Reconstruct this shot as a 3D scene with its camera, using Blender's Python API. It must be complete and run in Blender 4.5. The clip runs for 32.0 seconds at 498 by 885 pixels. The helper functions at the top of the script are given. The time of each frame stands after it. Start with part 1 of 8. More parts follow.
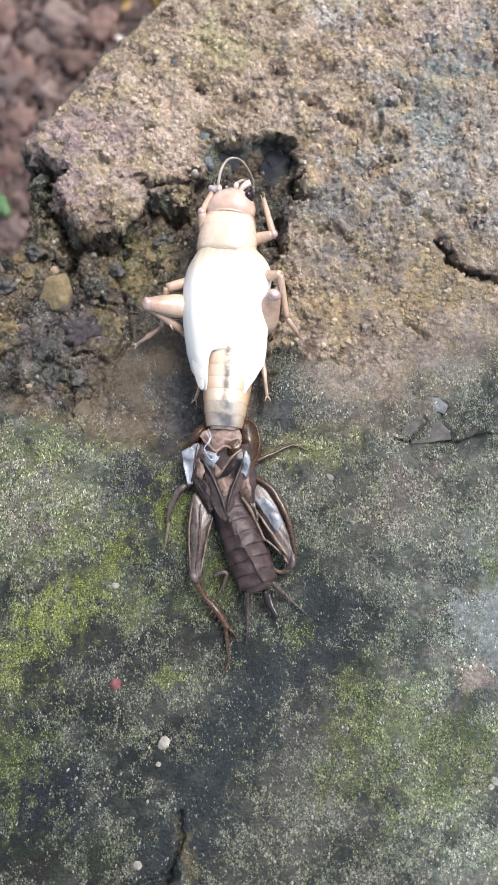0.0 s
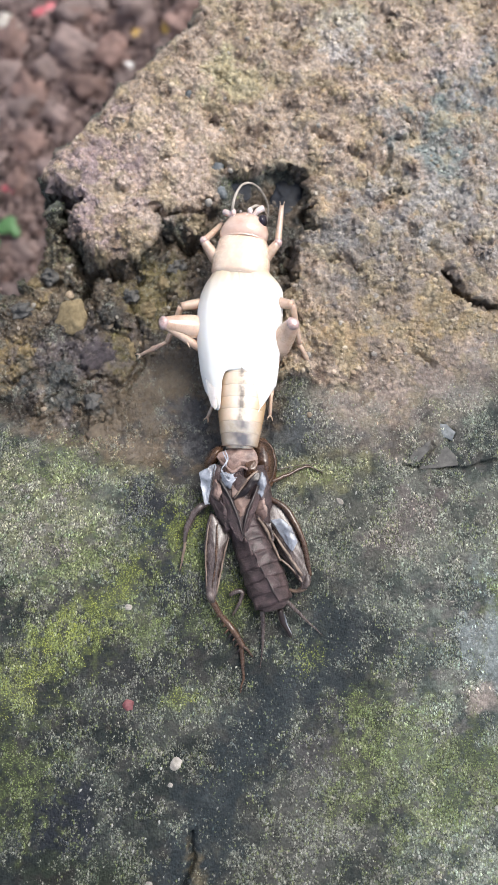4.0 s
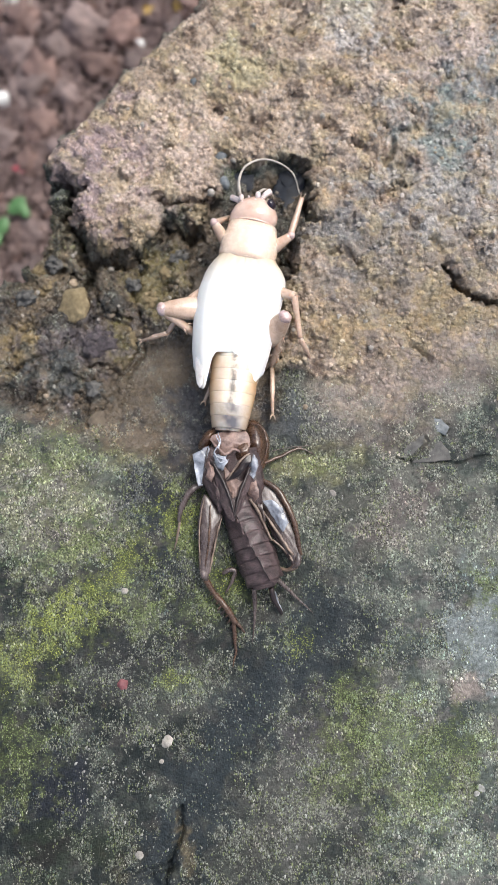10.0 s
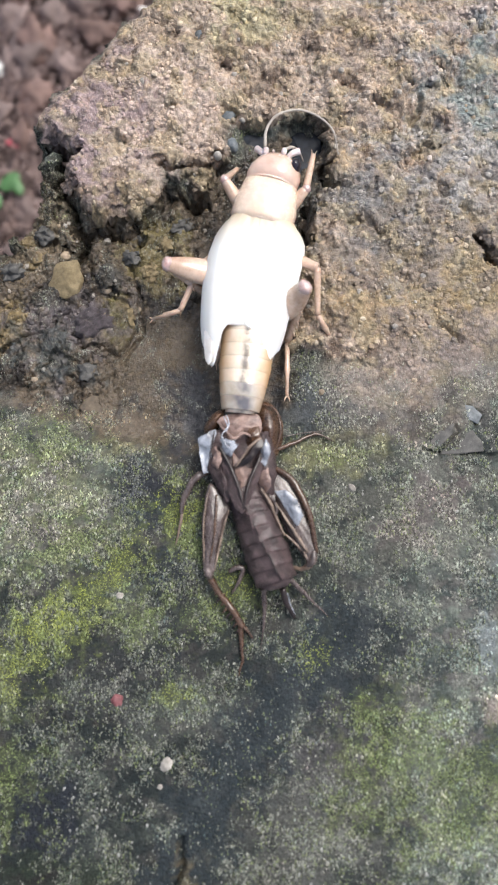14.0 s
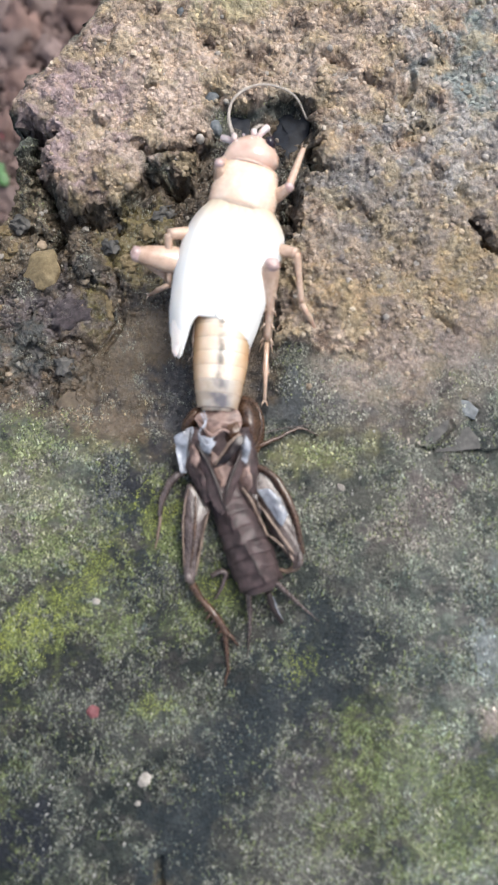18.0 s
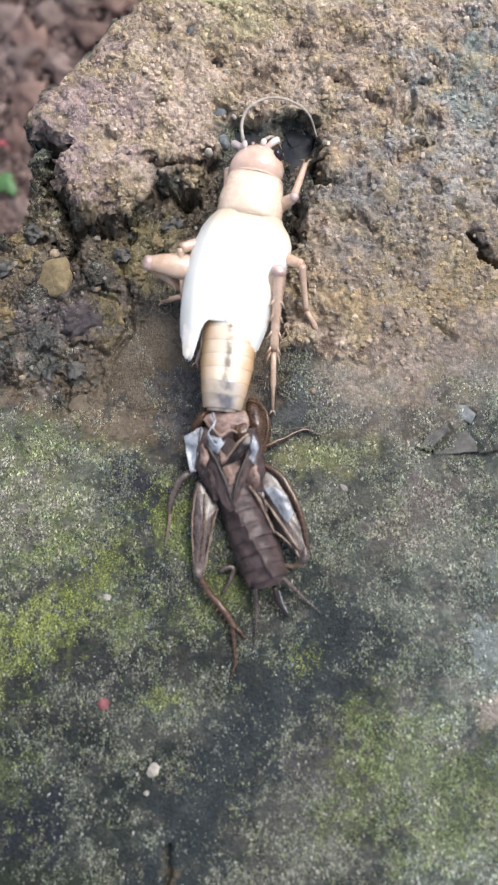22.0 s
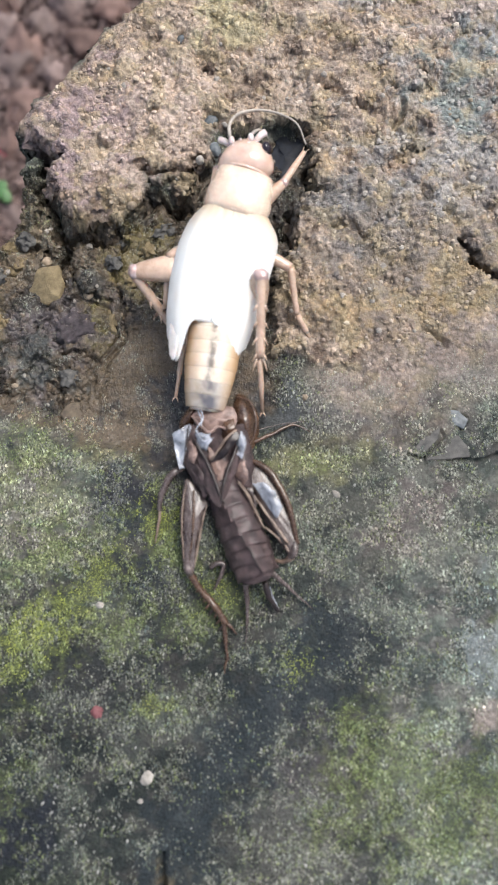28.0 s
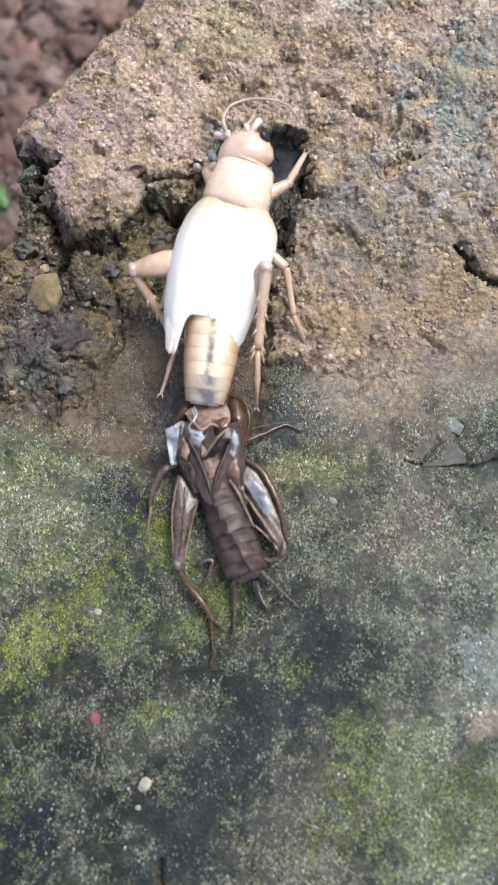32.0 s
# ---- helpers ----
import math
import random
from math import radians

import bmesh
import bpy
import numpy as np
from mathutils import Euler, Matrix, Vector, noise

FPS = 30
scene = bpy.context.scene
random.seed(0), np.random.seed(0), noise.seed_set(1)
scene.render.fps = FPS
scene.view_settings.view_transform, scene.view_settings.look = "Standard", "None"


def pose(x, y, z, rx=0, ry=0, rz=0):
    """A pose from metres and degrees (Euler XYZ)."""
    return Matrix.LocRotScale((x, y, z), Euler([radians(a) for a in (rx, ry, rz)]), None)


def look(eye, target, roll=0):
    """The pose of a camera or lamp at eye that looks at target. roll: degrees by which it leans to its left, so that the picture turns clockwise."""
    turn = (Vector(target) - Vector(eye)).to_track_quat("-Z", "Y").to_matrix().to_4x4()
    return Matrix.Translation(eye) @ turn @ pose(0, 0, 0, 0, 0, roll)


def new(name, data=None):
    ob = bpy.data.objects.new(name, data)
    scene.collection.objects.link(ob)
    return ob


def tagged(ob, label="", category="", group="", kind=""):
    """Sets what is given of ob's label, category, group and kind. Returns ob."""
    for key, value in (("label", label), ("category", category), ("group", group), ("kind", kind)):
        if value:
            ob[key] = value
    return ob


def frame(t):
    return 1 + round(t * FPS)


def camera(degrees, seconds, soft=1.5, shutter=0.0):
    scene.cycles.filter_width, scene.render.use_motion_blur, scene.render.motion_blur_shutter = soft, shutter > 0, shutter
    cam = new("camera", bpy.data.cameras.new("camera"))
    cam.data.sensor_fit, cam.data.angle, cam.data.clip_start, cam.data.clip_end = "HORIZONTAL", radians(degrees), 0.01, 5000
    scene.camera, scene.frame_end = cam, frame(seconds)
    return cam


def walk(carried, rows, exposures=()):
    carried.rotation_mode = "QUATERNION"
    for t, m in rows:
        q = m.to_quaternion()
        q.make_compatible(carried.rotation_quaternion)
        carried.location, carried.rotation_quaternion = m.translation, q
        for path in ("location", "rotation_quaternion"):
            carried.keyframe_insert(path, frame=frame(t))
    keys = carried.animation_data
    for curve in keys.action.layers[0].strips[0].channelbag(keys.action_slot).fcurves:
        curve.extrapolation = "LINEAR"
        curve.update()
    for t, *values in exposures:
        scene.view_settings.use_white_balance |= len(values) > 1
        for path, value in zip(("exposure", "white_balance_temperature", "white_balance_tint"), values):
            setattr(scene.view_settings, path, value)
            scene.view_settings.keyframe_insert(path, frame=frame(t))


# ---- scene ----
# ---- camera and its way (the place is drawn in millimetres, MM turns them into metres) ----
MM = 0.001
cam = camera(38.0, 32.0, soft=1.5)
cam.data.dof.use_dof = True
cam.data.dof.focus_distance = 0.072
cam.data.dof.aperture_fstop = 30


def at(x, y, z, rx=0, ry=0, rz=0):
    return pose(x * MM, y * MM, z * MM, rx, ry, rz)


walk(cam, [
    (0.0, at(-1.44, -19.63, 72.19, 8.95, 0.42, -1.60)),
    (0.5, at(-1.52, -19.46, 72.35, 8.92, 0.32, -1.59)),
    (1, at(-1.46, -19.30, 72.19, 8.89, 0.25, -1.62)),
    (1.5, at(-1.62, -19.37, 72.16, 8.96, 0.07, -1.63)),
    (2, at(-1.66, -19.57, 71.60, 8.82, 0.38, -1.59)),
    (2.5, at(-1.46, -19.53, 71.61, 8.84, 0.49, -1.62)),
    (4.5, at(-4.43, -18.33, 76.78, 10.06, -0.52, -0.73)),
    (5, at(-4.94, -18.14, 81.07, 7.73, 0.04, 0.27)),
    (5.5, at(-2.25, -16.70, 78.93, 5.86, 4.17, 0.99)),
    (6, at(1.26, -18.91, 75.65, 7.26, 2.13, -0.00)),
    (6.5, at(-0.40, -18.27, 75.73, 7.26, 1.20, 0.18)),
    (7, at(-0.64, -17.41, 76.03, 7.25, 1.08, 0.17)),
    (7.5, at(-1.06, -17.11, 76.02, 7.29, 1.03, 0.17)),
    (8, at(-1.48, -16.50, 75.58, 7.25, 0.99, 0.22)),
    (8.5, at(-1.44, -17.10, 74.72, 7.40, 1.05, 0.23)),
    (9, at(-1.71, -16.85, 75.14, 7.36, 0.85, 0.26)),
    (9.5, at(-1.75, -16.59, 75.76, 7.37, 0.68, 0.24)),
    (10, at(-1.17, -16.61, 75.56, 7.48, 0.91, 0.10)),
    (10.5, at(-1.09, -16.83, 75.12, 7.58, 0.87, 0.12)),
    (11, at(-0.92, -17.31, 74.55, 7.71, 0.98, 0.08)),
    (11.5, at(-1.02, -17.42, 74.49, 7.57, 0.89, 0.12)),
    (12, at(-0.90, -17.98, 73.87, 7.82, 1.19, 0.03)),
    (12.5, at(-0.88, -17.99, 73.65, 7.90, 1.09, -0.02)),
    (13, at(-0.64, -18.23, 72.02, 8.03, 1.44, -0.02)),
    (13.5, at(-0.71, -17.30, 68.50, 7.20, 0.74, 0.06)),
    (14, at(-1.68, -16.84, 67.80, 7.62, 1.33, 0.36)),
    (14.5, at(-0.96, -17.29, 68.91, 7.84, 0.93, 0.19)),
    (16.5, at(-0.56, -16.57, 63.79, 7.46, 0.74, 0.34)),
    (17, at(-0.52, -16.37, 63.85, 7.42, 0.80, 0.32)),
    (17.5, at(-0.45, -16.59, 64.14, 7.46, 1.09, 0.31)),
    (18, at(0.40, -16.50, 64.27, 7.54, 1.94, 0.31)),
    (18.5, at(0.21, -16.40, 62.59, 7.59, 2.60, 0.33)),
    (19, at(1.45, -17.60, 67.24, 8.60, 1.13, -0.07)),
    (19.5, at(0.79, -17.85, 68.03, 8.59, 0.44, -0.04)),
    (20, at(0.54, -17.73, 67.66, 8.49, 0.58, 0.05)),
    (20.5, at(0.17, -17.69, 67.36, 8.36, 0.72, 0.11)),
    (21, at(0.11, -18.09, 65.86, 8.25, 1.35, 0.10)),
    (21.5, at(0.51, -17.52, 66.28, 8.78, 1.96, 0.13)),
    (22, at(-0.84, -17.49, 66.63, 8.26, 1.26, 0.50)),
    (22.5, at(-0.02, -19.59, 63.23, 7.38, 2.56, 0.51)),
    (23, at(0.29, -19.68, 63.33, 7.56, 2.76, 0.52)),
    (23.5, at(-0.18, -19.24, 63.65, 7.55, 2.26, 0.44)),
    (24, at(0.24, -19.02, 63.66, 7.55, 2.38, 0.33)),
    (24.5, at(0.40, -19.11, 63.24, 7.58, 2.82, 0.45)),
    (25, at(0.29, -18.76, 64.18, 7.64, 2.37, 0.37)),
    (25.5, at(0.96, -18.55, 65.71, 8.29, 2.51, 0.29)),
    (26, at(0.01, -17.78, 67.53, 8.61, 1.49, 0.25)),
    (26.5, at(0.26, -17.27, 67.49, 8.65, 1.40, 0.12)),
    (28.5, at(-0.05, -17.15, 66.56, 8.49, 1.42, 0.17)),
    (29, at(0.24, -17.11, 66.55, 8.52, 1.36, 0.15)),
    (29.5, at(0.65, -17.04, 66.40, 8.49, 1.83, 0.09)),
    (30, at(0.31, -16.78, 66.94, 8.45, 1.40, 0.12)),
    (30.5, at(-0.04, -17.00, 67.08, 8.64, 1.16, 0.12)),
    (31, at(0.21, -16.67, 67.10, 8.51, 1.37, 0.15)),
    (31.5, at(0.31, -16.89, 67.08, 8.71, 1.41, 0.06)),
    (32, at(0.15, -16.66, 67.01, 8.58, 1.32, 0.06)),
], [(0, 1.06), (5, 1.06), (9, 1.02), (13.5, 1.03), (17, 1.02), (24, 1.01), (29, 1.02), (32, 1.02)])

# ---- light: a bright overcast sky and a soft sun behind the cloud ----
world = bpy.data.worlds.new("overcast_sky")
scene.world = world
world.use_nodes = True
wn = world.node_tree.nodes
sky = wn.new("ShaderNodeTexSky")
sky.sky_type = "NISHITA"
sky.sun_disc = False
sky.sun_elevation = radians(60)
sky.sun_rotation = radians(49)
sky.air_density = 1.0
sky.dust_density = 4.0
grey = wn.new("ShaderNodeHueSaturation")
grey.inputs["Saturation"].default_value = 0.75
world.node_tree.links.new(sky.outputs[0], grey.inputs["Color"])
world.node_tree.links.new(grey.outputs[0], wn["Background"].inputs[0])
wn["Background"].inputs[1].default_value = 0.10
sun = new("sun", bpy.data.lights.new("sun", "SUN"))
sun.data.energy = 1.38
sun.data.angle = radians(28)
sun.data.color = (1.0, 0.985, 0.96)
sun.matrix_world = look((0.48, 0.42, 1.1), (0, 0, 0))


# ---- materials ----
def shader(name):
    m = bpy.data.materials.new(name)
    m.use_nodes = True
    return m, m.node_tree.nodes, m.node_tree.links, m.node_tree.nodes["Principled BSDF"]


def mm_coords(nodes, links, stretch=(1, 1, 1)):
    tc = nodes.new("ShaderNodeTexCoord")
    vm = nodes.new("ShaderNodeVectorMath")
    vm.operation = "MULTIPLY"
    vm.inputs[1].default_value = [1000 * s for s in stretch]
    links.new(tc.outputs["Object"], vm.inputs[0])
    return vm.outputs[0]


def noise_of(nodes, links, co, scale, detail=4, rough=0.6):
    n = nodes.new("ShaderNodeTexNoise")
    n.inputs["Scale"].default_value = scale
    n.inputs["Detail"].default_value = detail
    n.inputs["Roughness"].default_value = rough
    links.new(co, n.inputs["Vector"])
    return n.outputs["Fac"]


def ranged(nodes, links, value, a, b, c, d):
    r = nodes.new("ShaderNodeMapRange")
    for i, v in enumerate((a, b, c, d)):
        r.inputs[1 + i].default_value = v
    links.new(value, r.inputs[0])
    return r.outputs[0]


def mixed(nodes, links, kind, fac, a, b):
    m = nodes.new("ShaderNodeMix")
    m.data_type = "RGBA"
    m.blend_type = kind
    for socket, v in ((m.inputs[0], fac), (m.inputs[6], a), (m.inputs[7], b)):
        if isinstance(v, (int, float)):
            socket.default_value = v
        elif isinstance(v, tuple):
            socket.default_value = (*v, 1)
        else:
            links.new(v, socket)
    return m.outputs[2]


def bumped(nodes, links, bsdf, value, strength, depth):
    b = nodes.new("ShaderNodeBump")
    b.inputs["Strength"].default_value = strength
    b.inputs["Distance"].default_value = depth * MM
    links.new(value, b.inputs["Height"])
    links.new(b.outputs[0], bsdf.inputs["Normal"])


def natural(name, dark, light, scale, rough, bump=0.3, depth=0.05, sss=0.0, vary=0.0, clear=1.0, stretch=(1, 1, 1), coat=0.0):
    """A surface whose colour wanders between two tones at two scales, with fine relief."""
    m, nodes, links, bsdf = shader(name)
    co = mm_coords(nodes, links, stretch)
    big = ranged(nodes, links, noise_of(nodes, links, co, scale, 3), 0.3, 0.7, 0, 1)
    col = mixed(nodes, links, "MIX", big, dark, light)
    fine = noise_of(nodes, links, co, scale * 6, 4, 0.7)
    mottle = 0.06 if sss else 0.22
    f = ranged(nodes, links, fine, 0.25, 0.75, 1 - mottle, 1 + mottle)
    grain = nodes.new("ShaderNodeCombineColor")
    for i in range(3):
        links.new(f, grain.inputs[i])
    col = mixed(nodes, links, "MULTIPLY", 1.0, col, grain.outputs[0])
    if vary:
        info = nodes.new("ShaderNodeObjectInfo")
        v = ranged(nodes, links, info.outputs["Random"], 0, 1, 1 - vary, 1 + vary)
        shade = nodes.new("ShaderNodeCombineColor")
        for i in range(3):
            links.new(v, shade.inputs[i])
        col = mixed(nodes, links, "MULTIPLY", 1.0, col, shade.outputs[0])
    links.new(col, bsdf.inputs["Base Color"])
    links.new(ranged(nodes, links, fine, 0.3, 0.7, rough - 0.08, rough + 0.08), bsdf.inputs["Roughness"])
    bsdf.inputs["Alpha"].default_value = clear
    bsdf.inputs["Coat Weight"].default_value = coat
    bsdf.inputs["Coat Roughness"].default_value = 0.2
    if sss:
        bsdf.inputs["Subsurface Weight"].default_value = sss
        bsdf.inputs["Subsurface Radius"].default_value = (1.0, 0.6, 0.4)
        bsdf.inputs["Subsurface Scale"].default_value = 0.5 * MM
    bumped(nodes, links, bsdf, fine, bump, depth)
    return m


def cells_node(nodes, links, co, scale):
    """Scattered mineral cells: distance from the middle and three random numbers a cell."""
    v = nodes.new("ShaderNodeTexVoronoi")
    v.inputs["Scale"].default_value = scale
    links.new(co, v.inputs["Vector"])
    rnd = nodes.new("ShaderNodeSeparateColor")
    links.new(v.outputs["Color"], rnd.inputs[0])
    return v.outputs["Distance"], rnd.outputs[0], rnd.outputs[1], rnd.outputs[2]


def maths(nodes, links, kind, a, b, c=None):
    n = nodes.new("ShaderNodeMath")
    n.operation = kind
    for i, v in enumerate((a, b, c)):
        if v is None:
            continue
        if isinstance(v, (int, float)):
            n.inputs[i].default_value = v
        else:
            links.new(v, n.inputs[i])
    return n.outputs[0]


def jittered(nodes, links, co, scale, much):
    jitter = nodes.new("ShaderNodeTexNoise")
    jitter.inputs["Scale"].default_value = scale
    jitter.inputs["Detail"].default_value = 3.0
    links.new(co, jitter.inputs["Vector"])
    wobble = nodes.new("ShaderNodeVectorMath")
    wobble.operation = "MULTIPLY_ADD"
    links.new(jitter.outputs["Color"], wobble.inputs[0])
    wobble.inputs[1].default_value = (much, much, much)
    links.new(co, wobble.inputs[2])
    return wobble.outputs[0]


def stone_material():
    """Weathered stone: tints and wetness come from the mesh, mineral grains from cells."""
    m, nodes, links, bsdf = shader("weathered_stone")
    co = mm_coords(nodes, links)
    tint = nodes.new("ShaderNodeAttribute")
    tint.attribute_name = "tint"
    props = nodes.new("ShaderNodeAttribute")
    props.attribute_name = "props"
    split = nodes.new("ShaderNodeSeparateColor")
    links.new(props.outputs["Color"], split.inputs[0])
    wet, speck, moss = split.outputs
    face = props.outputs["Alpha"]
    grain = noise_of(nodes, links, co, 2.2, 4, 0.6)
    big, a1, a2, a3 = cells_node(nodes, links, jittered(nodes, links, co, 3.0, 0.5), 1.9)
    small, b1, b2, b3 = cells_node(nodes, links, jittered(nodes, links, mm_coords(nodes, links, (1, 0.62, 1)), 5.0, 0.3), 5.6)
    tiny, c1, c2, c3 = cells_node(nodes, links, jittered(nodes, links, mm_coords(nodes, links, (1, 0.8, 1)), 9.0, 0.12), 8.5)
    # broken grains of the face, each with its own tone, joint shade painted between them
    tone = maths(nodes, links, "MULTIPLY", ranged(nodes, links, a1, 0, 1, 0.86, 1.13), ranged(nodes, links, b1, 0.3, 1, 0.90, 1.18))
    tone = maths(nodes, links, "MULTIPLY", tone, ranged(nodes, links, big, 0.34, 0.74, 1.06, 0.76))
    flat = maths(nodes, links, "MULTIPLY", ranged(nodes, links, c1, 0.2, 1, 0.45, 1.75), ranged(nodes, links, b1, 0, 1, 0.62, 1.4))
    busy = maths(nodes, links, "MINIMUM", maths(nodes, links, "MULTIPLY", speck, 2.2), 1.0)
    flat = maths(nodes, links, "MULTIPLY_ADD", maths(nodes, links, "SUBTRACT", flat, 1.0), maths(nodes, links, "MAXIMUM", busy, 0.3), 1.0)
    pick = nodes.new("ShaderNodeMix")
    links.new(face, pick.inputs[0])
    links.new(flat, pick.inputs[2])
    links.new(tone, pick.inputs[3])
    f = maths(nodes, links, "MULTIPLY", pick.outputs[0], ranged(nodes, links, grain, 0.3, 0.7, 0.70, 1.3))
    shade = nodes.new("ShaderNodeCombineColor")
    for i in range(3):
        links.new(f, shade.inputs[i])
    col = mixed(nodes, links, "MULTIPLY", 1.0, tint.outputs["Color"], shade.outputs[0])
    warm = ranged(nodes, links, maths(nodes, links, "MULTIPLY", a2, face), 0.6, 0.95, 0, 0.3)
    col = mixed(nodes, links, "MIX", warm, col, mixed(nodes, links, "MULTIPLY", 1.0, col, (1.18, 1.02, 0.72)))
    # crustose lichen and quartz flecks, green where moss grows between them
    near = ranged(nodes, links, small, 0.56, 0.32, 0, 1)
    show = ranged(nodes, links, maths(nodes, links, "SUBTRACT", speck, b2), -0.02, 0.05, 0, 1)
    fleck = maths(nodes, links, "MULTIPLY", near, show)
    near2 = ranged(nodes, links, tiny, 0.55, 0.3, 0, 0.8)
    show2 = ranged(nodes, links, maths(nodes, links, "SUBTRACT", speck, c2), 0.0, 0.05, 0, 1)
    fleck = maths(nodes, links, "MAXIMUM", fleck, maths(nodes, links, "MULTIPLY", near2, show2))
    pale = mixed(nodes, links, "MIX", c3, (0.12, 0.128, 0.10), (0.48, 0.485, 0.40))
    green = mixed(nodes, links, "MIX", c3, (0.10, 0.13, 0.05), (0.35, 0.40, 0.18))
    mossy = ranged(nodes, links, maths(nodes, links, "SUBTRACT", moss, b3), -0.05, 0.05, 0, 1)
    pale = mixed(nodes, links, "MIX", mossy, pale, green)
    col = mixed(nodes, links, "MIX", maths(nodes, links, "MULTIPLY", fleck, ranged(nodes, links, b1, 0, 1, 0.35, 0.9)), col, pale)
    links.new(col, bsdf.inputs["Base Color"])
    dry = ranged(nodes, links, grain, 0.3, 0.7, 0.65, 0.95)
    gloss = nodes.new("ShaderNodeMix")
    links.new(wet, gloss.inputs[0])
    links.new(dry, gloss.inputs[2])
    links.new(ranged(nodes, links, a3, 0, 1, 0.12, 0.36), gloss.inputs[3])
    links.new(gloss.outputs[0], bsdf.inputs["Roughness"])
    links.new(ranged(nodes, links, wet, 0.3, 0.8, 0.22, 0.5), bsdf.inputs["Specular IOR Level"])
    fine = noise_of(nodes, links, co, 3.2, 3, 0.6)
    domes = maths(nodes, links, "MULTIPLY", maths(nodes, links, "MULTIPLY", big, -0.9), face)
    domes = maths(nodes, links, "MULTIPLY_ADD", small, -0.4, domes)
    domes = maths(nodes, links, "MULTIPLY_ADD", fleck, 0.22, domes)
    relief = maths(nodes, links, "MULTIPLY_ADD", fine, 1.0, domes)
    calm = ranged(nodes, links, noise_of(nodes, links, co, 0.35, 3), 0.38, 0.62, 0.5, 0.95)
    relief = maths(nodes, links, "MULTIPLY_ADD", tiny, -0.18, relief)
    bumped(nodes, links, bsdf, maths(nodes, links, "MULTIPLY", relief, calm), 0.85, 0.30)
    return m


def grit_material(name, low, high, quartz, rough, share, warm, cool):
    """Single grains that take the stone's own colour at their place, each lighter or darker, a few of them pale."""
    m, nodes, links, bsdf = shader(name)
    geo = nodes.new("ShaderNodeNewGeometry")
    tint = nodes.new("ShaderNodeAttribute")
    tint.attribute_name = "tint"
    rnd = geo.outputs["Random Per Island"]
    fine = noise_of(nodes, links, mm_coords(nodes, links), 4.0, 3)
    f = maths(nodes, links, "MULTIPLY", ranged(nodes, links, rnd, 0, 0.9, low, high), ranged(nodes, links, fine, 0.3, 0.7, 0.8, 1.2))
    shade = nodes.new("ShaderNodeCombineColor")
    for i in range(3):
        links.new(f, shade.inputs[i])
    col = mixed(nodes, links, "MULTIPLY", 1.0, tint.outputs["Color"], shade.outputs[0])
    wander = ranged(nodes, links, noise_of(nodes, links, mm_coords(nodes, links), 0.32, 4, 0.6), 0.36, 0.62, 0, 1)
    col = mixed(nodes, links, "MULTIPLY", 1.0, col, mixed(nodes, links, "MIX", wander, warm, cool))
    col = mixed(nodes, links, "MIX", ranged(nodes, links, rnd, 0.9, 1.0, 0, share), col, quartz)
    links.new(col, bsdf.inputs["Base Color"])
    links.new(ranged(nodes, links, fine, 0.3, 0.7, rough - 0.15, rough + 0.2), bsdf.inputs["Roughness"])
    return m


STONE = stone_material()
GRIT = grit_material("stone_grains", 0.62, 1.4, (0.52, 0.47, 0.40), 0.42, 0.5, (1.06, 1.0, 0.92), (0.97, 1.0, 1.03))
CRUST = grit_material("crust_grains", 1.4, 4.4, (0.50, 0.49, 0.42), 0.7, 0.7, (1.10, 1.0, 0.95), (0.93, 1.04, 0.96))
SOIL = natural("dark_garden_soil", (0.060, 0.043, 0.040), (0.19, 0.140, 0.128), 0.35, 0.8, 1.0, 1.2)
CLOD = natural("soil_clod", (0.118, 0.084, 0.078), (0.275, 0.203, 0.186), 0.35, 0.72, 0.6, 0.5, vary=0.35)
RUST_CLOD = natural("reddish_clod", (0.12, 0.072, 0.062), (0.27, 0.175, 0.150), 0.35, 0.75, 0.6, 0.4, vary=0.25)
WHITE_STONE = natural("white_stone", (0.55, 0.54, 0.52), (0.78, 0.77, 0.75), 0.8, 0.55, 0.2)
LEAF = natural("seedling_leaf", (0.05, 0.13, 0.04), (0.10, 0.22, 0.08), 0.6, 0.5, 0.1)
PETAL = natural("fallen_petal", (0.36, 0.06, 0.075), (0.56, 0.16, 0.18), 0.5, 0.5, 0.1)
YELLOW = natural("yellow_petal", (0.34, 0.20, 0.04), (0.50, 0.34, 0.09), 0.5, 0.5, 0.1)
TAN_GRAIN = natural("tan_grain", (0.17, 0.13, 0.085), (0.42, 0.34, 0.25), 1.5, 0.7, 0.4, 0.08, vary=0.35)
PALE_GRAIN = natural("pale_grain", (0.21, 0.19, 0.165), (0.45, 0.42, 0.375), 1.2, 0.7, 0.5, 0.08, vary=0.25)
DULL_FLAKE = natural("dull_mineral_flake", (0.15, 0.15, 0.135), (0.38, 0.375, 0.35), 1.5, 0.8, 0.5, 0.05, vary=0.4)
OCHRE = natural("ochre_pebble", (0.13, 0.095, 0.045), (0.30, 0.235, 0.13), 1.1, 0.55, 0.8, 0.25)
SLATE = natural("wet_blue_slate", (0.003, 0.004, 0.007), (0.016, 0.021, 0.031), 1.4, 0.5, 0.4, 0.1)
GREY_FLAKE = natural("grey_brown_flake", (0.045, 0.044, 0.042), (0.11, 0.105, 0.095), 1.6, 0.6, 0.5, 0.1)
SLATE.node_tree.nodes["Principled BSDF"].inputs["Specular IOR Level"].default_value = 0.3
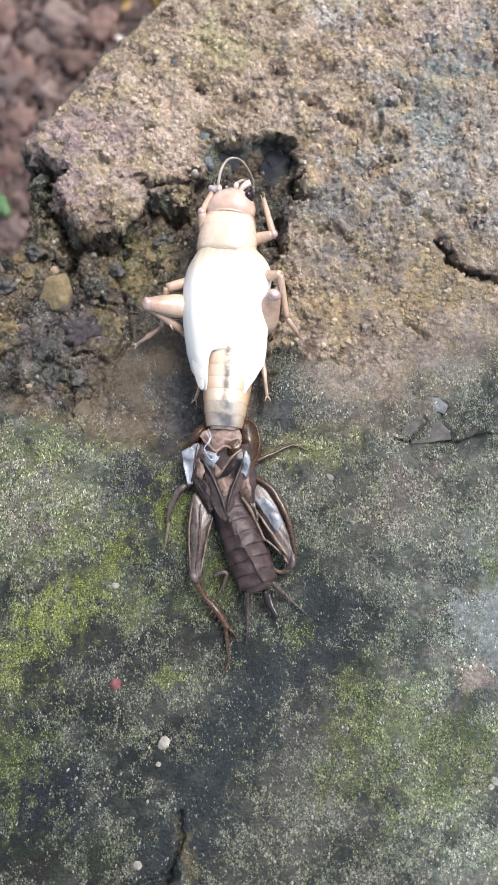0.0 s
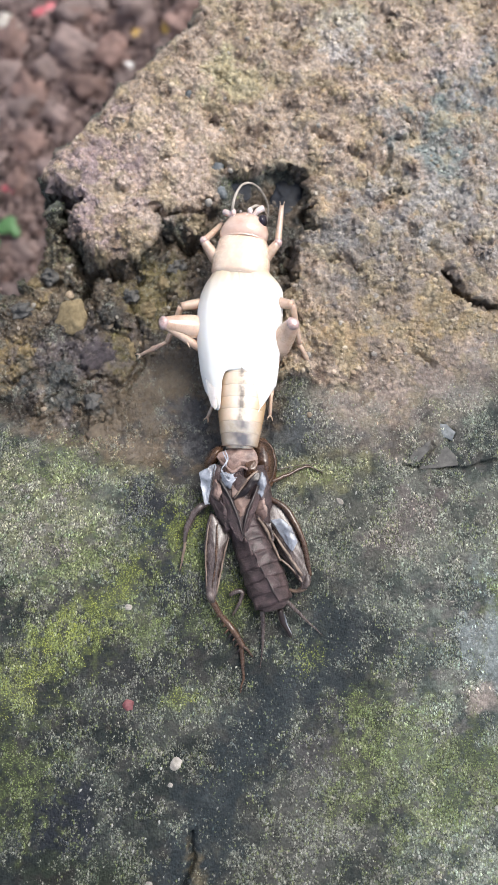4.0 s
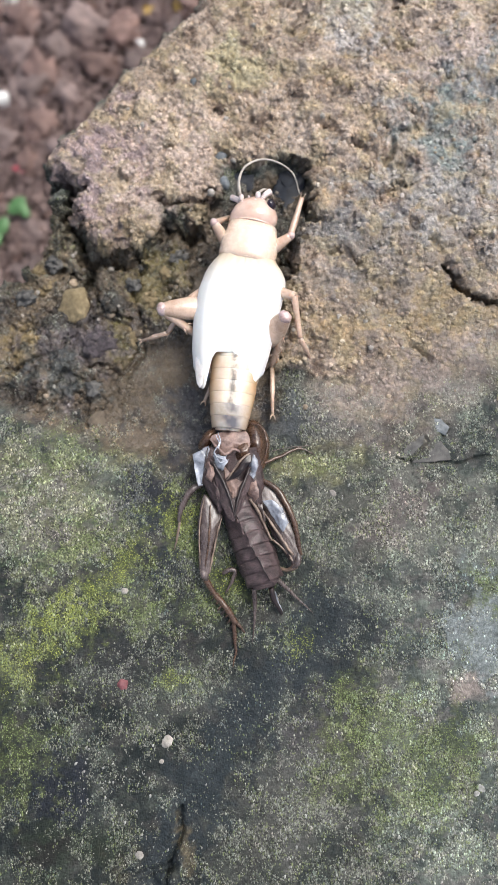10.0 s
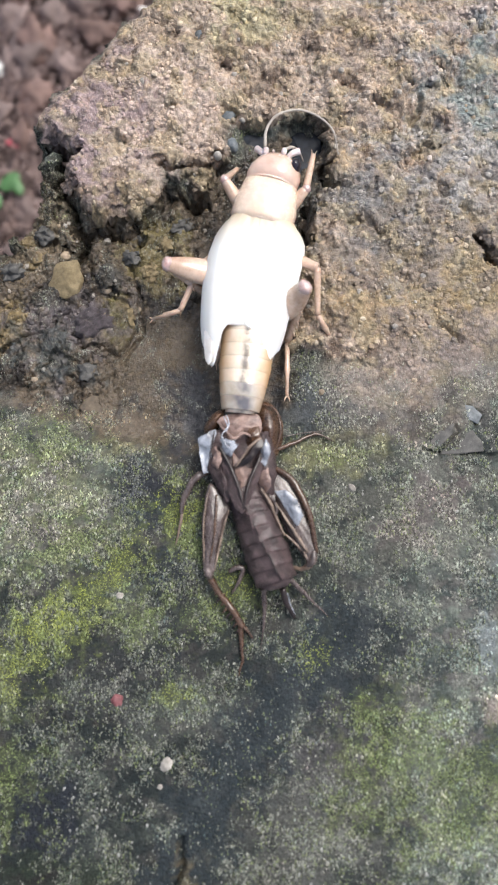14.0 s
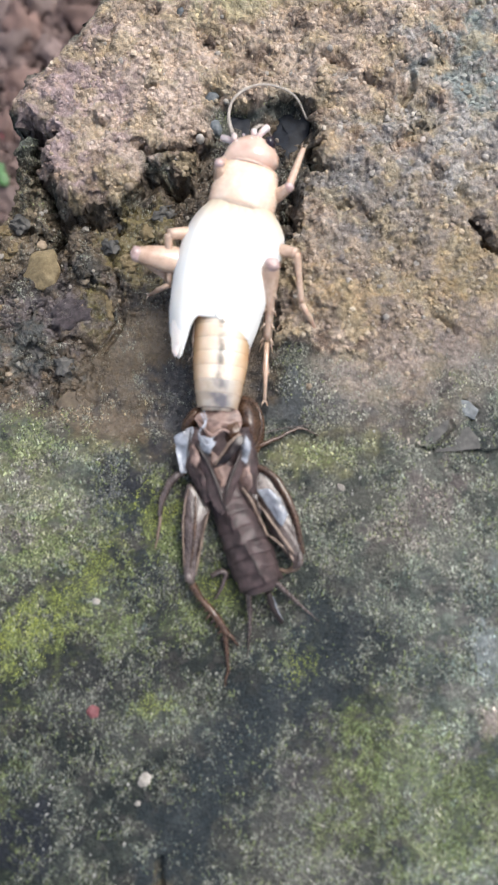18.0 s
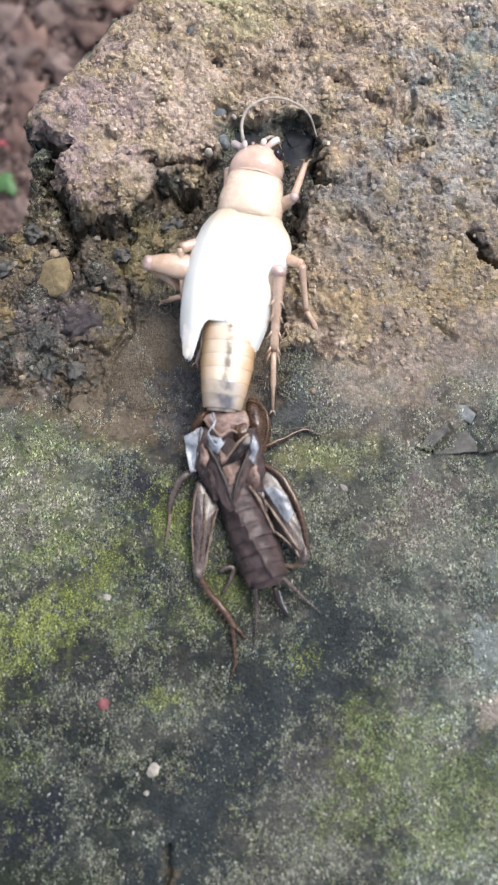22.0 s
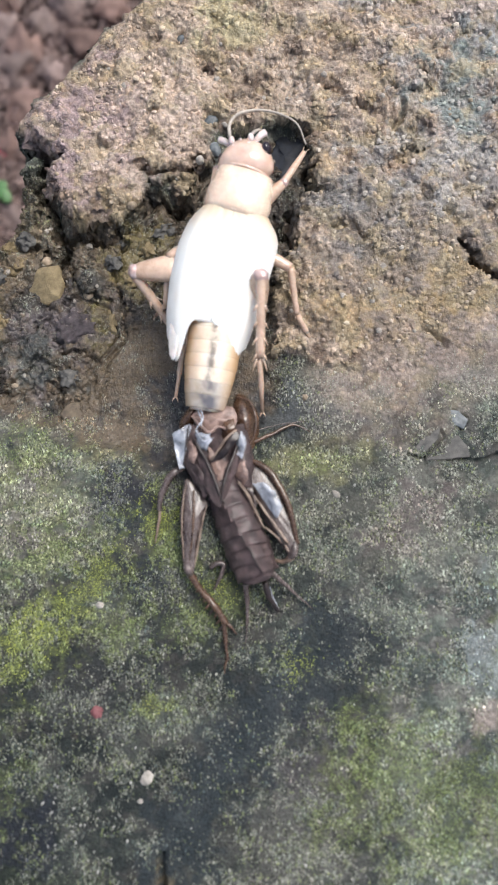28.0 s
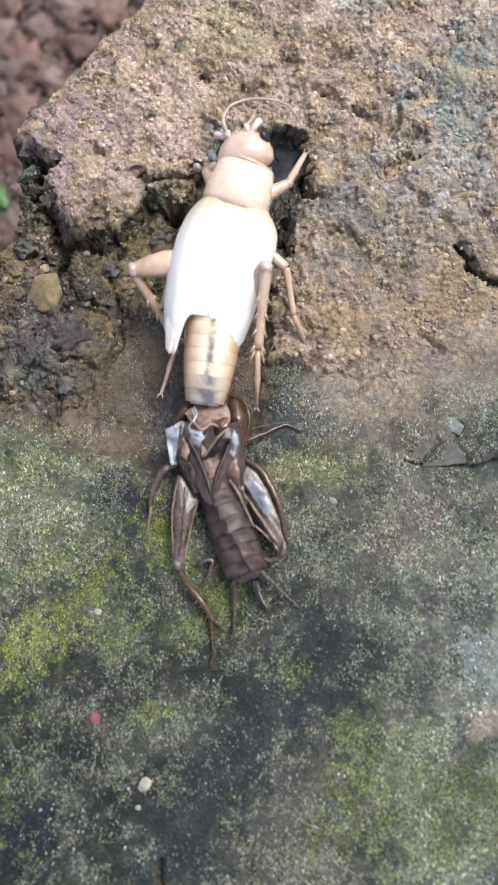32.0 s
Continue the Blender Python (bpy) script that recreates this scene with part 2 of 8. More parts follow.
PURPLE = natural("wet_purple_grey_stone", (0.035, 0.028, 0.031), (0.15, 0.125, 0.13), 1.5, 0.36, 1.0, 0.3)
BROWN_FLAKE = natural("brown_flake", (0.06, 0.045, 0.03), (0.17, 0.13, 0.085), 1.2, 0.5, 0.7, 0.15)
CHIP = natural("blue_grey_chip", (0.06, 0.072, 0.08), (0.19, 0.21, 0.22), 1.2, 0.5, 0.3, 0.08)
RED_DOT = natural("red_seed", (0.12, 0.035, 0.038), (0.26, 0.10, 0.105), 1.5, 0.6, 0.3, 0.05)
MOSS = natural("yellow_green_moss", (0.15, 0.185, 0.028), (0.38, 0.42, 0.085), 0.8, 0.85, 0.5, 0.06)
MOSS_DEEP = natural("green_moss", (0.07, 0.105, 0.032), (0.24, 0.31, 0.095), 0.8, 0.85, 0.5, 0.06)


def banded(name, dark, light, zone, axis, a, b, rough, coat=0.0, broken=0.0, sides=None):
    """A soft cuticle whose tone runs over to a second pigment along one axis (a to b, in millimetres)."""
    m, nodes, links, bsdf = shader(name)
    co = mm_coords(nodes, links)
    tone = ranged(nodes, links, noise_of(nodes, links, co, 0.6, 3), 0.3, 0.7, 0, 1)
    col = mixed(nodes, links, "MIX", tone, dark, light)
    xyz = nodes.new("ShaderNodeSeparateXYZ")
    links.new(co, xyz.inputs[0])
    v = xyz.outputs[axis]
    if axis == 0:
        size = nodes.new("ShaderNodeMath")
        size.operation = "ABSOLUTE"
        links.new(v, size.inputs[0])
        v = size.outputs[0]
    share = ranged(nodes, links, v, a, b, 0, 1)
    if broken:
        patchy = nodes.new("ShaderNodeMath")
        patchy.operation = "MULTIPLY"
        links.new(share, patchy.inputs[0])
        links.new(ranged(nodes, links, noise_of(nodes, links, co, broken, 2), 0.40, 0.60, 0.25, 0.9), patchy.inputs[1])
        share = patchy.outputs[0]
    if sides:
        col = mixed(nodes, links, "MIX", ranged(nodes, links, v, 0.9, 2.2, 0, 0.85), col, sides)
    col = mixed(nodes, links, "MIX", share, col, zone)
    links.new(col, bsdf.inputs["Base Color"])
    bsdf.inputs["Roughness"].default_value = rough
    bsdf.inputs["Coat Weight"].default_value = coat
    bsdf.inputs["Coat Roughness"].default_value = 0.25
    bsdf.inputs["Subsurface Weight"].default_value = 0.3
    bsdf.inputs["Subsurface Radius"].default_value = (1.0, 0.6, 0.4)
    bsdf.inputs["Subsurface Scale"].default_value = 0.5 * MM
    bumped(nodes, links, bsdf, noise_of(nodes, links, co, 2.5, 3), 0.08, 0.03)
    return m


CREAM = natural("cream_cuticle", (0.66, 0.48, 0.36), (0.84, 0.68, 0.55), 0.4, 0.26, 0.04, 0.02, sss=0.3, coat=0.9)
PEACH = natural("peach_cuticle", (0.60, 0.39, 0.30), (0.84, 0.65, 0.55), 0.4, 0.2, 0.03, 0.02, sss=0.3, coat=1.0)
LEG = natural("pale_leg_cuticle", (0.40, 0.26, 0.18), (0.66, 0.49, 0.38), 0.5, 0.3, 0.06, 0.02, sss=0.25, coat=0.6)
KNEE = natural("pinkish_knee_cuticle", (0.36, 0.23, 0.20), (0.60, 0.47, 0.46), 0.7, 0.26, 0.15, 0.03, sss=0.25, coat=0.7)
WING = banded("soft_white_wing", (0.90, 0.85, 0.78), (0.94, 0.90, 0.84), (0.60, 0.43, 0.27), 1, -3.2, 0.6, 0.5)
BELLY = banded("straw_abdomen", (0.78, 0.62, 0.46), (0.92, 0.84, 0.72), (0.17, 0.145, 0.12), 0, 0.5, 0.12, 0.2, 0.9, 1.1, (0.52, 0.30, 0.13))
SMOKE = banded("pale_smoky_ring", (0.50, 0.42, 0.32), (0.84, 0.77, 0.68), (0.12, 0.11, 0.115), 0, 1.7, 0.3, 0.2, 0.9, 0.6, (0.45, 0.27, 0.13))
BAND = banded("smoky_abdomen_band", (0.46, 0.38, 0.29), (0.70, 0.62, 0.53), (0.085, 0.085, 0.105), 0, 1.7, 0.6, 0.16, 1.0, 0.5, (0.34, 0.20, 0.10))
for cuticle in (CREAM, PEACH, LEG, KNEE, BELLY, SMOKE, BAND):
    cuticle.node_tree.nodes["Principled BSDF"].inputs["Coat IOR"].default_value = 1.7
HIND_WING = natural("grey_hind_wing", (0.50, 0.46, 0.43), (0.76, 0.73, 0.71), 0.9, 0.4, 0.3, 0.06, sss=0.2)
EYE = natural("black_compound_eye", (0.008, 0.006, 0.010), (0.03, 0.02, 0.035), 2.0, 0.2, 0.2, 0.02)
PALP = natural("milky_mouthpart", (0.56, 0.45, 0.43), (0.80, 0.72, 0.71), 0.8, 0.4, 0.1, 0.03, sss=0.2)
ANTENNA = natural("grey_antenna", (0.32, 0.28, 0.24), (0.52, 0.47, 0.41), 1.0, 0.5, 0.1, 0.02)
SHED = natural("dark_brown_shed_cuticle", (0.024, 0.014, 0.014), (0.11, 0.072, 0.072), 1.1, 0.5, 0.9, 0.2, coat=0.2)
SHED_RIM = natural("shed_cuticle_ridge", (0.012, 0.008, 0.008), (0.035, 0.023, 0.021), 0.8, 0.35, 0.2, 0.04)
SHED_LEG = natural("translucent_brown_leg", (0.030, 0.019, 0.016), (0.14, 0.108, 0.098), 0.6, 0.26, 0.5, 0.1, coat=0.5, stretch=(1.6, 0.6, 1))
SHED_AMBER = natural("amber_shed_cuticle", (0.030, 0.015, 0.009), (0.115, 0.062, 0.036), 0.7, 0.28, 0.15, 0.04, coat=0.4)
SHED_FILM = natural("silvery_shed_film", (0.13, 0.14, 0.165), (0.66, 0.70, 0.78), 0.5, 0.16, 0.5, 0.12, clear=0.75, coat=0.7)
SHED_PINK = natural("pinkish_torn_cuticle", (0.11, 0.066, 0.055), (0.38, 0.265, 0.225), 1.0, 0.45, 0.5, 0.1, coat=0.15)
SHED_PALE = natural("pale_shed_seam", (0.09, 0.058, 0.042), (0.30, 0.225, 0.175), 0.9, 0.32, 0.2, 0.04)


# ---- noise on arrays ----
def hashed(ix, iy, seed):
    h = (ix.astype(np.int64) * 374761393 + iy.astype(np.int64) * 668265263 + seed * 974634777) & 0xFFFFFFFF
    h = ((h ^ (h >> 13)) * 1274126177) & 0xFFFFFFFF
    h = ((h ^ (h >> 16)) * 2246822519) & 0xFFFFFFFF
    return ((h ^ (h >> 15)) & 0xFFFFFF) / float(0xFFFFFF)


def smooth(a, b, v):
    t = np.clip((v - a) / (b - a), 0, 1)
    return t * t * (3 - 2 * t)


def lattice(x, y, seed):
    ix, iy = np.floor(x), np.floor(y)
    fx, fy = x - ix, y - iy
    u, v = fx**3 * (fx * (fx * 6 - 15) + 10), fy**3 * (fy * (fy * 6 - 15) + 10)

    def corner(dx, dy):
        a = hashed(ix + dx, iy + dy, seed) * 6.2831853
        return np.cos(a) * (fx - dx) + np.sin(a) * (fy - dy)

    low = corner(0, 0) * (1 - u) + corner(1, 0) * u
    high = corner(0, 1) * (1 - u) + corner(1, 1) * u
    return (low * (1 - v) + high * v) * 1.5


def fbm(x, y, octaves, seed, gain=0.5):
    total, amp = np.zeros_like(x), 1.0
    for o in range(octaves):
        total += amp * lattice(x * 2.0**o + 17.3 * o, y * 2.0**o - 9.1 * o, seed + o)
        amp *= gain
    return total


def cells_of(x, y, seed):
    """Distance to the nearest scattered point, in cells, and that cell's own random number."""
    ix, iy = np.floor(x), np.floor(y)
    best, ident = np.full_like(x, 9.0), np.zeros_like(x)
    for dx in (-1, 0, 1):
        for dy in (-1, 0, 1):
            cx, cy = ix + dx, iy + dy
            px, py = cx + hashed(cx, cy, seed), cy + hashed(cx, cy, seed + 7)
            d = np.hypot(x - px, y - py)
            closer = d < best
            best = np.where(closer, d, best)
            ident = np.where(closer, hashed(cx, cy, seed + 13), ident)
    return best, ident


def line_distance(x, y, line):
    best = np.full_like(x, 1e9)
    for (ax, ay), (bx, by) in zip(line[:-1], line[1:]):
        ex, ey = bx - ax, by - ay
        t = np.clip(((x - ax) * ex + (y - ay) * ey) / (ex * ex + ey * ey + 1e-9), 0, 1)
        best = np.minimum(best, np.hypot(x - ax - t * ex, y - ay - t * ey))
    return best


def region(x, y, outline):
    """Signed distance to a closed outline, negative inside."""
    inside = np.zeros(x.shape, bool)
    ring = list(outline) + [outline[0]]
    for (ax, ay), (bx, by) in zip(ring[:-1], ring[1:]):
        if ay != by:
            inside ^= ((ay > y) != (by > y)) & (x < (bx - ax) * (y - ay) / (by - ay) + ax)
    d = line_distance(x, y, ring)
    return np.where(inside, -d, d)


def patch(x, y, cx, cy, rx, ry, turn=0, ragged=0.5, seed=5, scale=3.0):
    """A ragged round stain: 1 within, 0 outside."""
    c, s = math.cos(radians(turn)), math.sin(radians(turn))
    u, v = ((x - cx) * c + (y - cy) * s) / rx, (-(x - cx) * s + (y - cy) * c) / ry
    away = np.hypot(u, v)
    share = np.zeros_like(away)
    near = away < 1.35 + ragged * 2.0
    if near.any():
        share[near] = smooth(1.35, 0.45, away[near] + ragged * 1.25 * fbm(x[near] / scale, y[near] / scale, 5, seed, 0.72))
    return share


# ---- the boulder: a broken upper face, a wet hollow and a smooth mossy slab ----
GROUND = -36.0
OUTLINE = [(9.7, 74.35), (-3, 52.06), (-9.01, 43.55), (-10.85, 41.75), (-15.09, 36.5), (-19.3, 32.22), (-22.1, 29), (-24.82, 25.73), (-24.24, 23.73), (-24.26, 21.22), (-24.67, 19), (-25.82, 15.31), (-27.9, 13.33), (-27.7, 11.8), (-29.14, 10.91), (-33.38, 9.98), (-59.6, 6.62),
           (-95, -80), (-60, -105), (60, -105), (95, -60), (95, 70), (60, 95)]
UPPER = [(9.7, 74.35), (-3, 52.06), (-9.01, 43.55), (-15.09, 36.5), (-22.1, 29), (-24.94, 25.73), (-24.42, 23.67), (-21.66, 21.73), (-22.31, 20.55), (-21.88, 17.29), (-19.12, 13.99), (-16.01, 14.48), (-14.25, 15.43), (-11.88, 17.03), (-11.44, 20.15), (-9.75, 18.38), (-8.01, 17.39), (-6.74, 20.11), (-5.21, 21.08), (-5.72, 23.59), (-2.93, 24.62), (-0.14, 25.2), (1.67, 25.71), (4.45, 24.36), (4.43, 22.98), (3.55, 20.63), (4.02, 18.8), (2.66, 16.62), (2.28, 15.14), (2.64, 12.97), (1.65, 10.76), (0.73, 6.38), (0.83, 1.45), (6.23, 0.1), (12.6, -0.65), (16.75, 1.77), (21.52, 4.2), (25.26, 6.9), (95, 8), (95, 70), (60, 95)]
HOLLOW = [(-23.74, 14.08), (-13.35, 16.59), (-6.01, 21.09), (-0.45, 24.34), (4.19, 23.64), (3.2, 15.2), (1.6, 1.45), (0.69, -4.3), (-7.53, -9.34), (-13.43, -8.45), (-19.99, -6.36), (-28.42, -3.95), (-35.68, -2.73), (-36.48, 10.31), (-29.14, 10.91)]
CRACKS = [  # line, half width, depth
    ([(18.66, 12.44), (20.15, 10.54), (21.66, 9.09), (22.83, 8.47), (25.57, 7.21)], 0.30, 3.2),
    ([(-9.0, -43.4), (-9.0, -44.8), (-9.5, -46.5), (-9.7, -47.3), (-10.0, -49.2), (-10.1, -52.0)], 0.28, 0.9),
    ([(-9.8, -48.7), (-12.0, -49.2), (-13.7, -49.4), (-15.1, -49.8)], 0.45, 0.9),
    ([(-16.6, -4.3), (-14.7, -4.4), (-11.3, -4.8), (-8.2, -4.9)], 0.12, 0.16),
    ([(-20.27, -1.54), (-19.42, -5.47), (-18.8, -6.36)], 0.2, 0.6),
    ([(14.49, -8.99), (15.75, -7.7), (16.48, -6.87), (16.32, -6.28)], 0.18, 0.4),
    ([(12.94, -8.17), (14.49, -8.87), (18.15, -8.88), (21.08, -8.17), (23.97, -8.35)], 0.16, 0.5),
    ([(17.13, -4.62), (18.28, -5.33), (18.13, -6.1)], 0.18, 0.4),
    ([(-21.54, 21.86), (-23.75, 22.4), (-24.44, 22.67)], 0.5, 2.6),
    ([(13.22, 26.88), (12.67, 24.56), (14.04, 22.91)], 0.4, 0.9),
    ([(13.62, 18.35), (17.78, 15.11), (18.66, 12.44)], 0.5, 0.6),
    ([(6.71, 13.71), (8.05, 13.9), (9.55, 12.93)], 0.45, 1.0),
    ([(5.17, 28.41), (7.66, 27.92)], 0.5, 0.9),
    ([(-22.61, 20.23), (-22.06, 15.35), (-19.99, 12.14)], 0.5, 1.6),
    ([(15.63, 3.85), (17.07, 2.5)], 0.4, 0.8),
    ([(-20.7, 6.15), (-19.35, 7.4), (-16.17, 6.7), (-15.02, 4.08), (-16.16, 1.38), (-19.67, 2.25), (-20.81, 3.98)], 0.22, 0.6),
    ([(-26.11, -2.14), (-24.09, -0.2), (-22.65, 1.52), (-20.7, 0.77), (-19.55, -1.55)], 0.22, 0.6),
    ([(-15.17, 10.21), (-14.47, 6.44), (-14.28, 3.34), (-15.72, 0.88)], 0.25, 0.6),
    ([(-28.69, 1.53), (-26.04, 3.25), (-23.35, 3.99), (-21.6, 5.84)], 0.2, 0.5),
    ([(-19.35, 11.5), (-18.51, 7.71), (-15.89, 7.38)], 0.25, 0.7),
]
CRACKS += [
    ([(-24.3, 22.9), (-22.3, 22.6), (-20.9, 22.2)], 0.55, 3.0),
    ([(-22.4, 21.5), (-22.7, 18.5), (-21.3, 15.3), (-19.9, 13.3)], 0.6, 3.5),
    ([(-19.2, 13.8), (-17.0, 13.2), (-15.3, 13.8), (-14.3, 14.8), (-12.9, 14.7), (-12.3, 16.3), (-10.5, 17.6), (-9.2, 16.8), (-8.0, 16.9)], 0.4, 1.3),
    ([(-12.1, 20.5), (-11.3, 20.0), (-9.6, 20.0), (-7.2, 19.6)], 0.35, 1.5),
    ([(3.4, 20.4), (4.0, 18.4), (5.0, 18.2)], 0.3, 1.5),
    ([(2.4, 15.8), (2.65, 14.1), (2.5, 12.0)], 0.4, 2.0),
]
PITS = [  # middle, radius, depth
    ((1.72, 23.2), 1.9, 2.2), ((3.76, 24.17), 0.8, 2.6), ((-3.24, 23.7), 1.3, 1.0), ((2.09, 13.93), 1.0, 2.2),
    ((-20.72, 12.01), 1.0, 2.6), ((-14.32, 13.06), 0.6, 1.4), ((-5.73, 25.37), 0.8, 0.9), ((-6.22, 31.21), 0.8, 0.8),
    ((-8.33, 34.16), 0.7, 0.7), ((-3.56, 27.35), 0.6, 0.6), ((10.81, 30.24), 0.6, 0.6),
    ((-7.24, 20.12), 1.2, 1.4), ((-17.58, 13.72), 0.8, 0.9), ((-9.05, 16.69), 0.9, 1.1), ((-22.13, 0.29), 0.9, 0.8),
    ((-20.86, -1.54), 0.7, 0.7), ((-12.4, -51.0), 2.0, 0.8), ((-14.73, 13.54), 0.55, 1.3), ((11.26, 8.2), 0.9, 0.5), ((-20.63, -4.86), 1.2, 0.4),
]


STREAK = [(6.86, -24.48), (4.57, -26.7), (-0.25, -31.37), (-4.16, -36.76), (-7.44, -42.58), (-10.13, -46.74), (-12.47, -52.85)]  # where water runs down the slab
KNOB = (-17.45, 8.96)  # a dark stone grown into the hollow


def fields(x, y):
    """Where the boulder's zones lie: distance to its outline, to the upper face, and the hollow's share."""
    wx = x + 0.7 * fbm(x / 3.0, y / 3.0, 4, 21) + 0.5 * fbm(x / 9, y / 9, 2, 31)
    wy = y + 0.7 * fbm(x / 3.0, y / 3.0, 4, 41) + 0.5 * fbm(x / 9, y / 9, 2, 51)
    edge = region(wx * 0.7 + x * 0.3, wy * 0.7 + y * 0.3, OUTLINE)
    upper = region(wx, wy, UPPER)
    hollow = smooth(2.0, -3.0, region(wx, wy, HOLLOW))
    return wx, wy, edge, upper, hollow


def rubble(x, y):
    """Where the hollow's floor is broken; elsewhere it is smooth and brown."""
    return np.maximum(smooth(3, 8, y), smooth(-14, -18, x) * smooth(-7, -1, y))


def height(x, y):
    wx, wy, edge, upper, hollow = fields(x, y)
    brk = upper + 0.5 * fbm(x / 1.1, y / 1.1, 3, 25, 0.6)
    face = 0.5 * smooth(0.35, -0.35, brk) + 0.3 * smooth(0.3, -0.4, brk + 1.0) + 0.2 * smooth(0.5, -0.5, brk + 2.2 + fbm(x / 2, y / 2, 2, 27))
    right = smooth(0.0, 8.0, x - 5) * smooth(16, 6, y)
    g1, k1 = cells_of(x / 1.1, y / 1.1, 3)
    g2, k2 = cells_of(x / 0.55, y / 0.55, 9)
    lumps = 0.6 * fbm(x / 7, y / 7, 3, 60) + 0.24 * fbm(x / 2.1, y / 2.1, 3, 70) - 0.22 * smooth(0.35, 0.8, -fbm(x / 2.3, y / 2.3, 3, 73, 0.55))
    grains = 0.34 * np.clip(1 - (g1 / 0.62) ** 2, 0, 1) * (0.15 + k1**2) + 0.2 * np.clip(1 - (g2 / 0.6) ** 2, 0, 1) * (0.3 + k2) - 0.2
    ridged = 0.5 - np.abs(lattice(x / 0.85 + 0.8 * g2, y / 0.85 + 0.6 * k2, 75)) + 0.6 * lattice(x / 0.5, y / 0.5, 77)
    g0, k0 = cells_of(x / 2.3 + 0.4 * lattice(x / 1.1, y / 1.1, 61), y / 2.0 + 0.4 * lattice(x / 1.1, y / 1.1, 63), 15)
    cobbled = smooth(-0.25, 0.25, fbm(x / 6, y / 6, 2, 64) + 0.1)
    grains = 0.8 * grains + 0.05 * ridged + cobbled * (0.3 * np.clip(1 - (g0 / 0.62) ** 2, 0, 1) * (0.1 + k0) + 0.5 * k0 - 0.34) + 0.2 * (k1 - 0.5)
    top = 0.9 * (1 - right) + 0.2 * right + lumps * (1 - 0.35 * right) * (1 - smooth(0, 6, x - 4) * smooth(18, 8, y) * smooth(-6, 0, upper)) + grains * (0.55 + 0.75 * smooth(-0.3, 0.4, fbm(x / 4, y / 4, 3, 78))) * (1 - 0.5 * right)
    low = -1.9 * hollow + 0.12 * fbm(x / 12, y / 12, 2, 80) + (0.08 + 0.55 * hollow * rubble(x, y)) * fbm(x / 3.0, y / 3.0, 4, 85, 0.45)
    low = low + (0.06 + 0.3 * hollow * rubble(x, y)) * grains
    crease = smooth(0.14, 0.0, np.abs(fbm(x / 2.2, y / 2.2, 4, 87, 0.6)))
    low = low - 0.45 * hollow * rubble(x, y) * crease
    top = top - 0.16 * crease * smooth(-0.2, 0.3, fbm(x / 5, y / 5, 2, 88))
    low = low + 0.95 * np.exp(-(np.hypot(x - KNOB[0], y - KNOB[1]) / 1.45) ** 4)
    low = low + 0.035 * fbm(x / 0.45, y / 0.45, 2, 95)
    z = low * (1 - face) + top * face
    # a darker broken shelf under the corner
    shelf = patch(x, y, -25.02, 15.37, 4.2, 6.0, 20, 0.3, 17)
    z = z * (1 - shelf) + shelf * (-2.4 + 1.8 * lumps + 2.2 * grains)
    for line, half, deep in CRACKS:
        cx, cy = [p[0] for p in line], [p[1] for p in line]
        near = (x > min(cx) - 4) & (x < max(cx) + 4) & (y > min(cy) - 4) & (y < max(cy) + 4)
        if near.any():
            z[near] -= deep * np.exp(-(line_distance((wx * 0.6 + x * 0.4)[near], (wy * 0.6 + y * 0.4)[near], line) / half) ** 2)
    for (cx, cy), r, deep in PITS:
        z -= deep * np.exp(-(np.hypot(wx - cx, wy - cy) / r) ** 4)
    z += 1.0 * np.exp(-(np.hypot((wx - 4.9) / 1.2, (wy - 20.5) / 1.9)) ** 4)
    # the rim rounds over and drops to the soil
    z -= 0.5 * smooth(-2.5, 0, edge) ** 2
    drop = smooth(-0.2, 5.0, edge + 0.25 * lumps)
    return z * (1 - drop) + (GROUND - 3.0) * drop


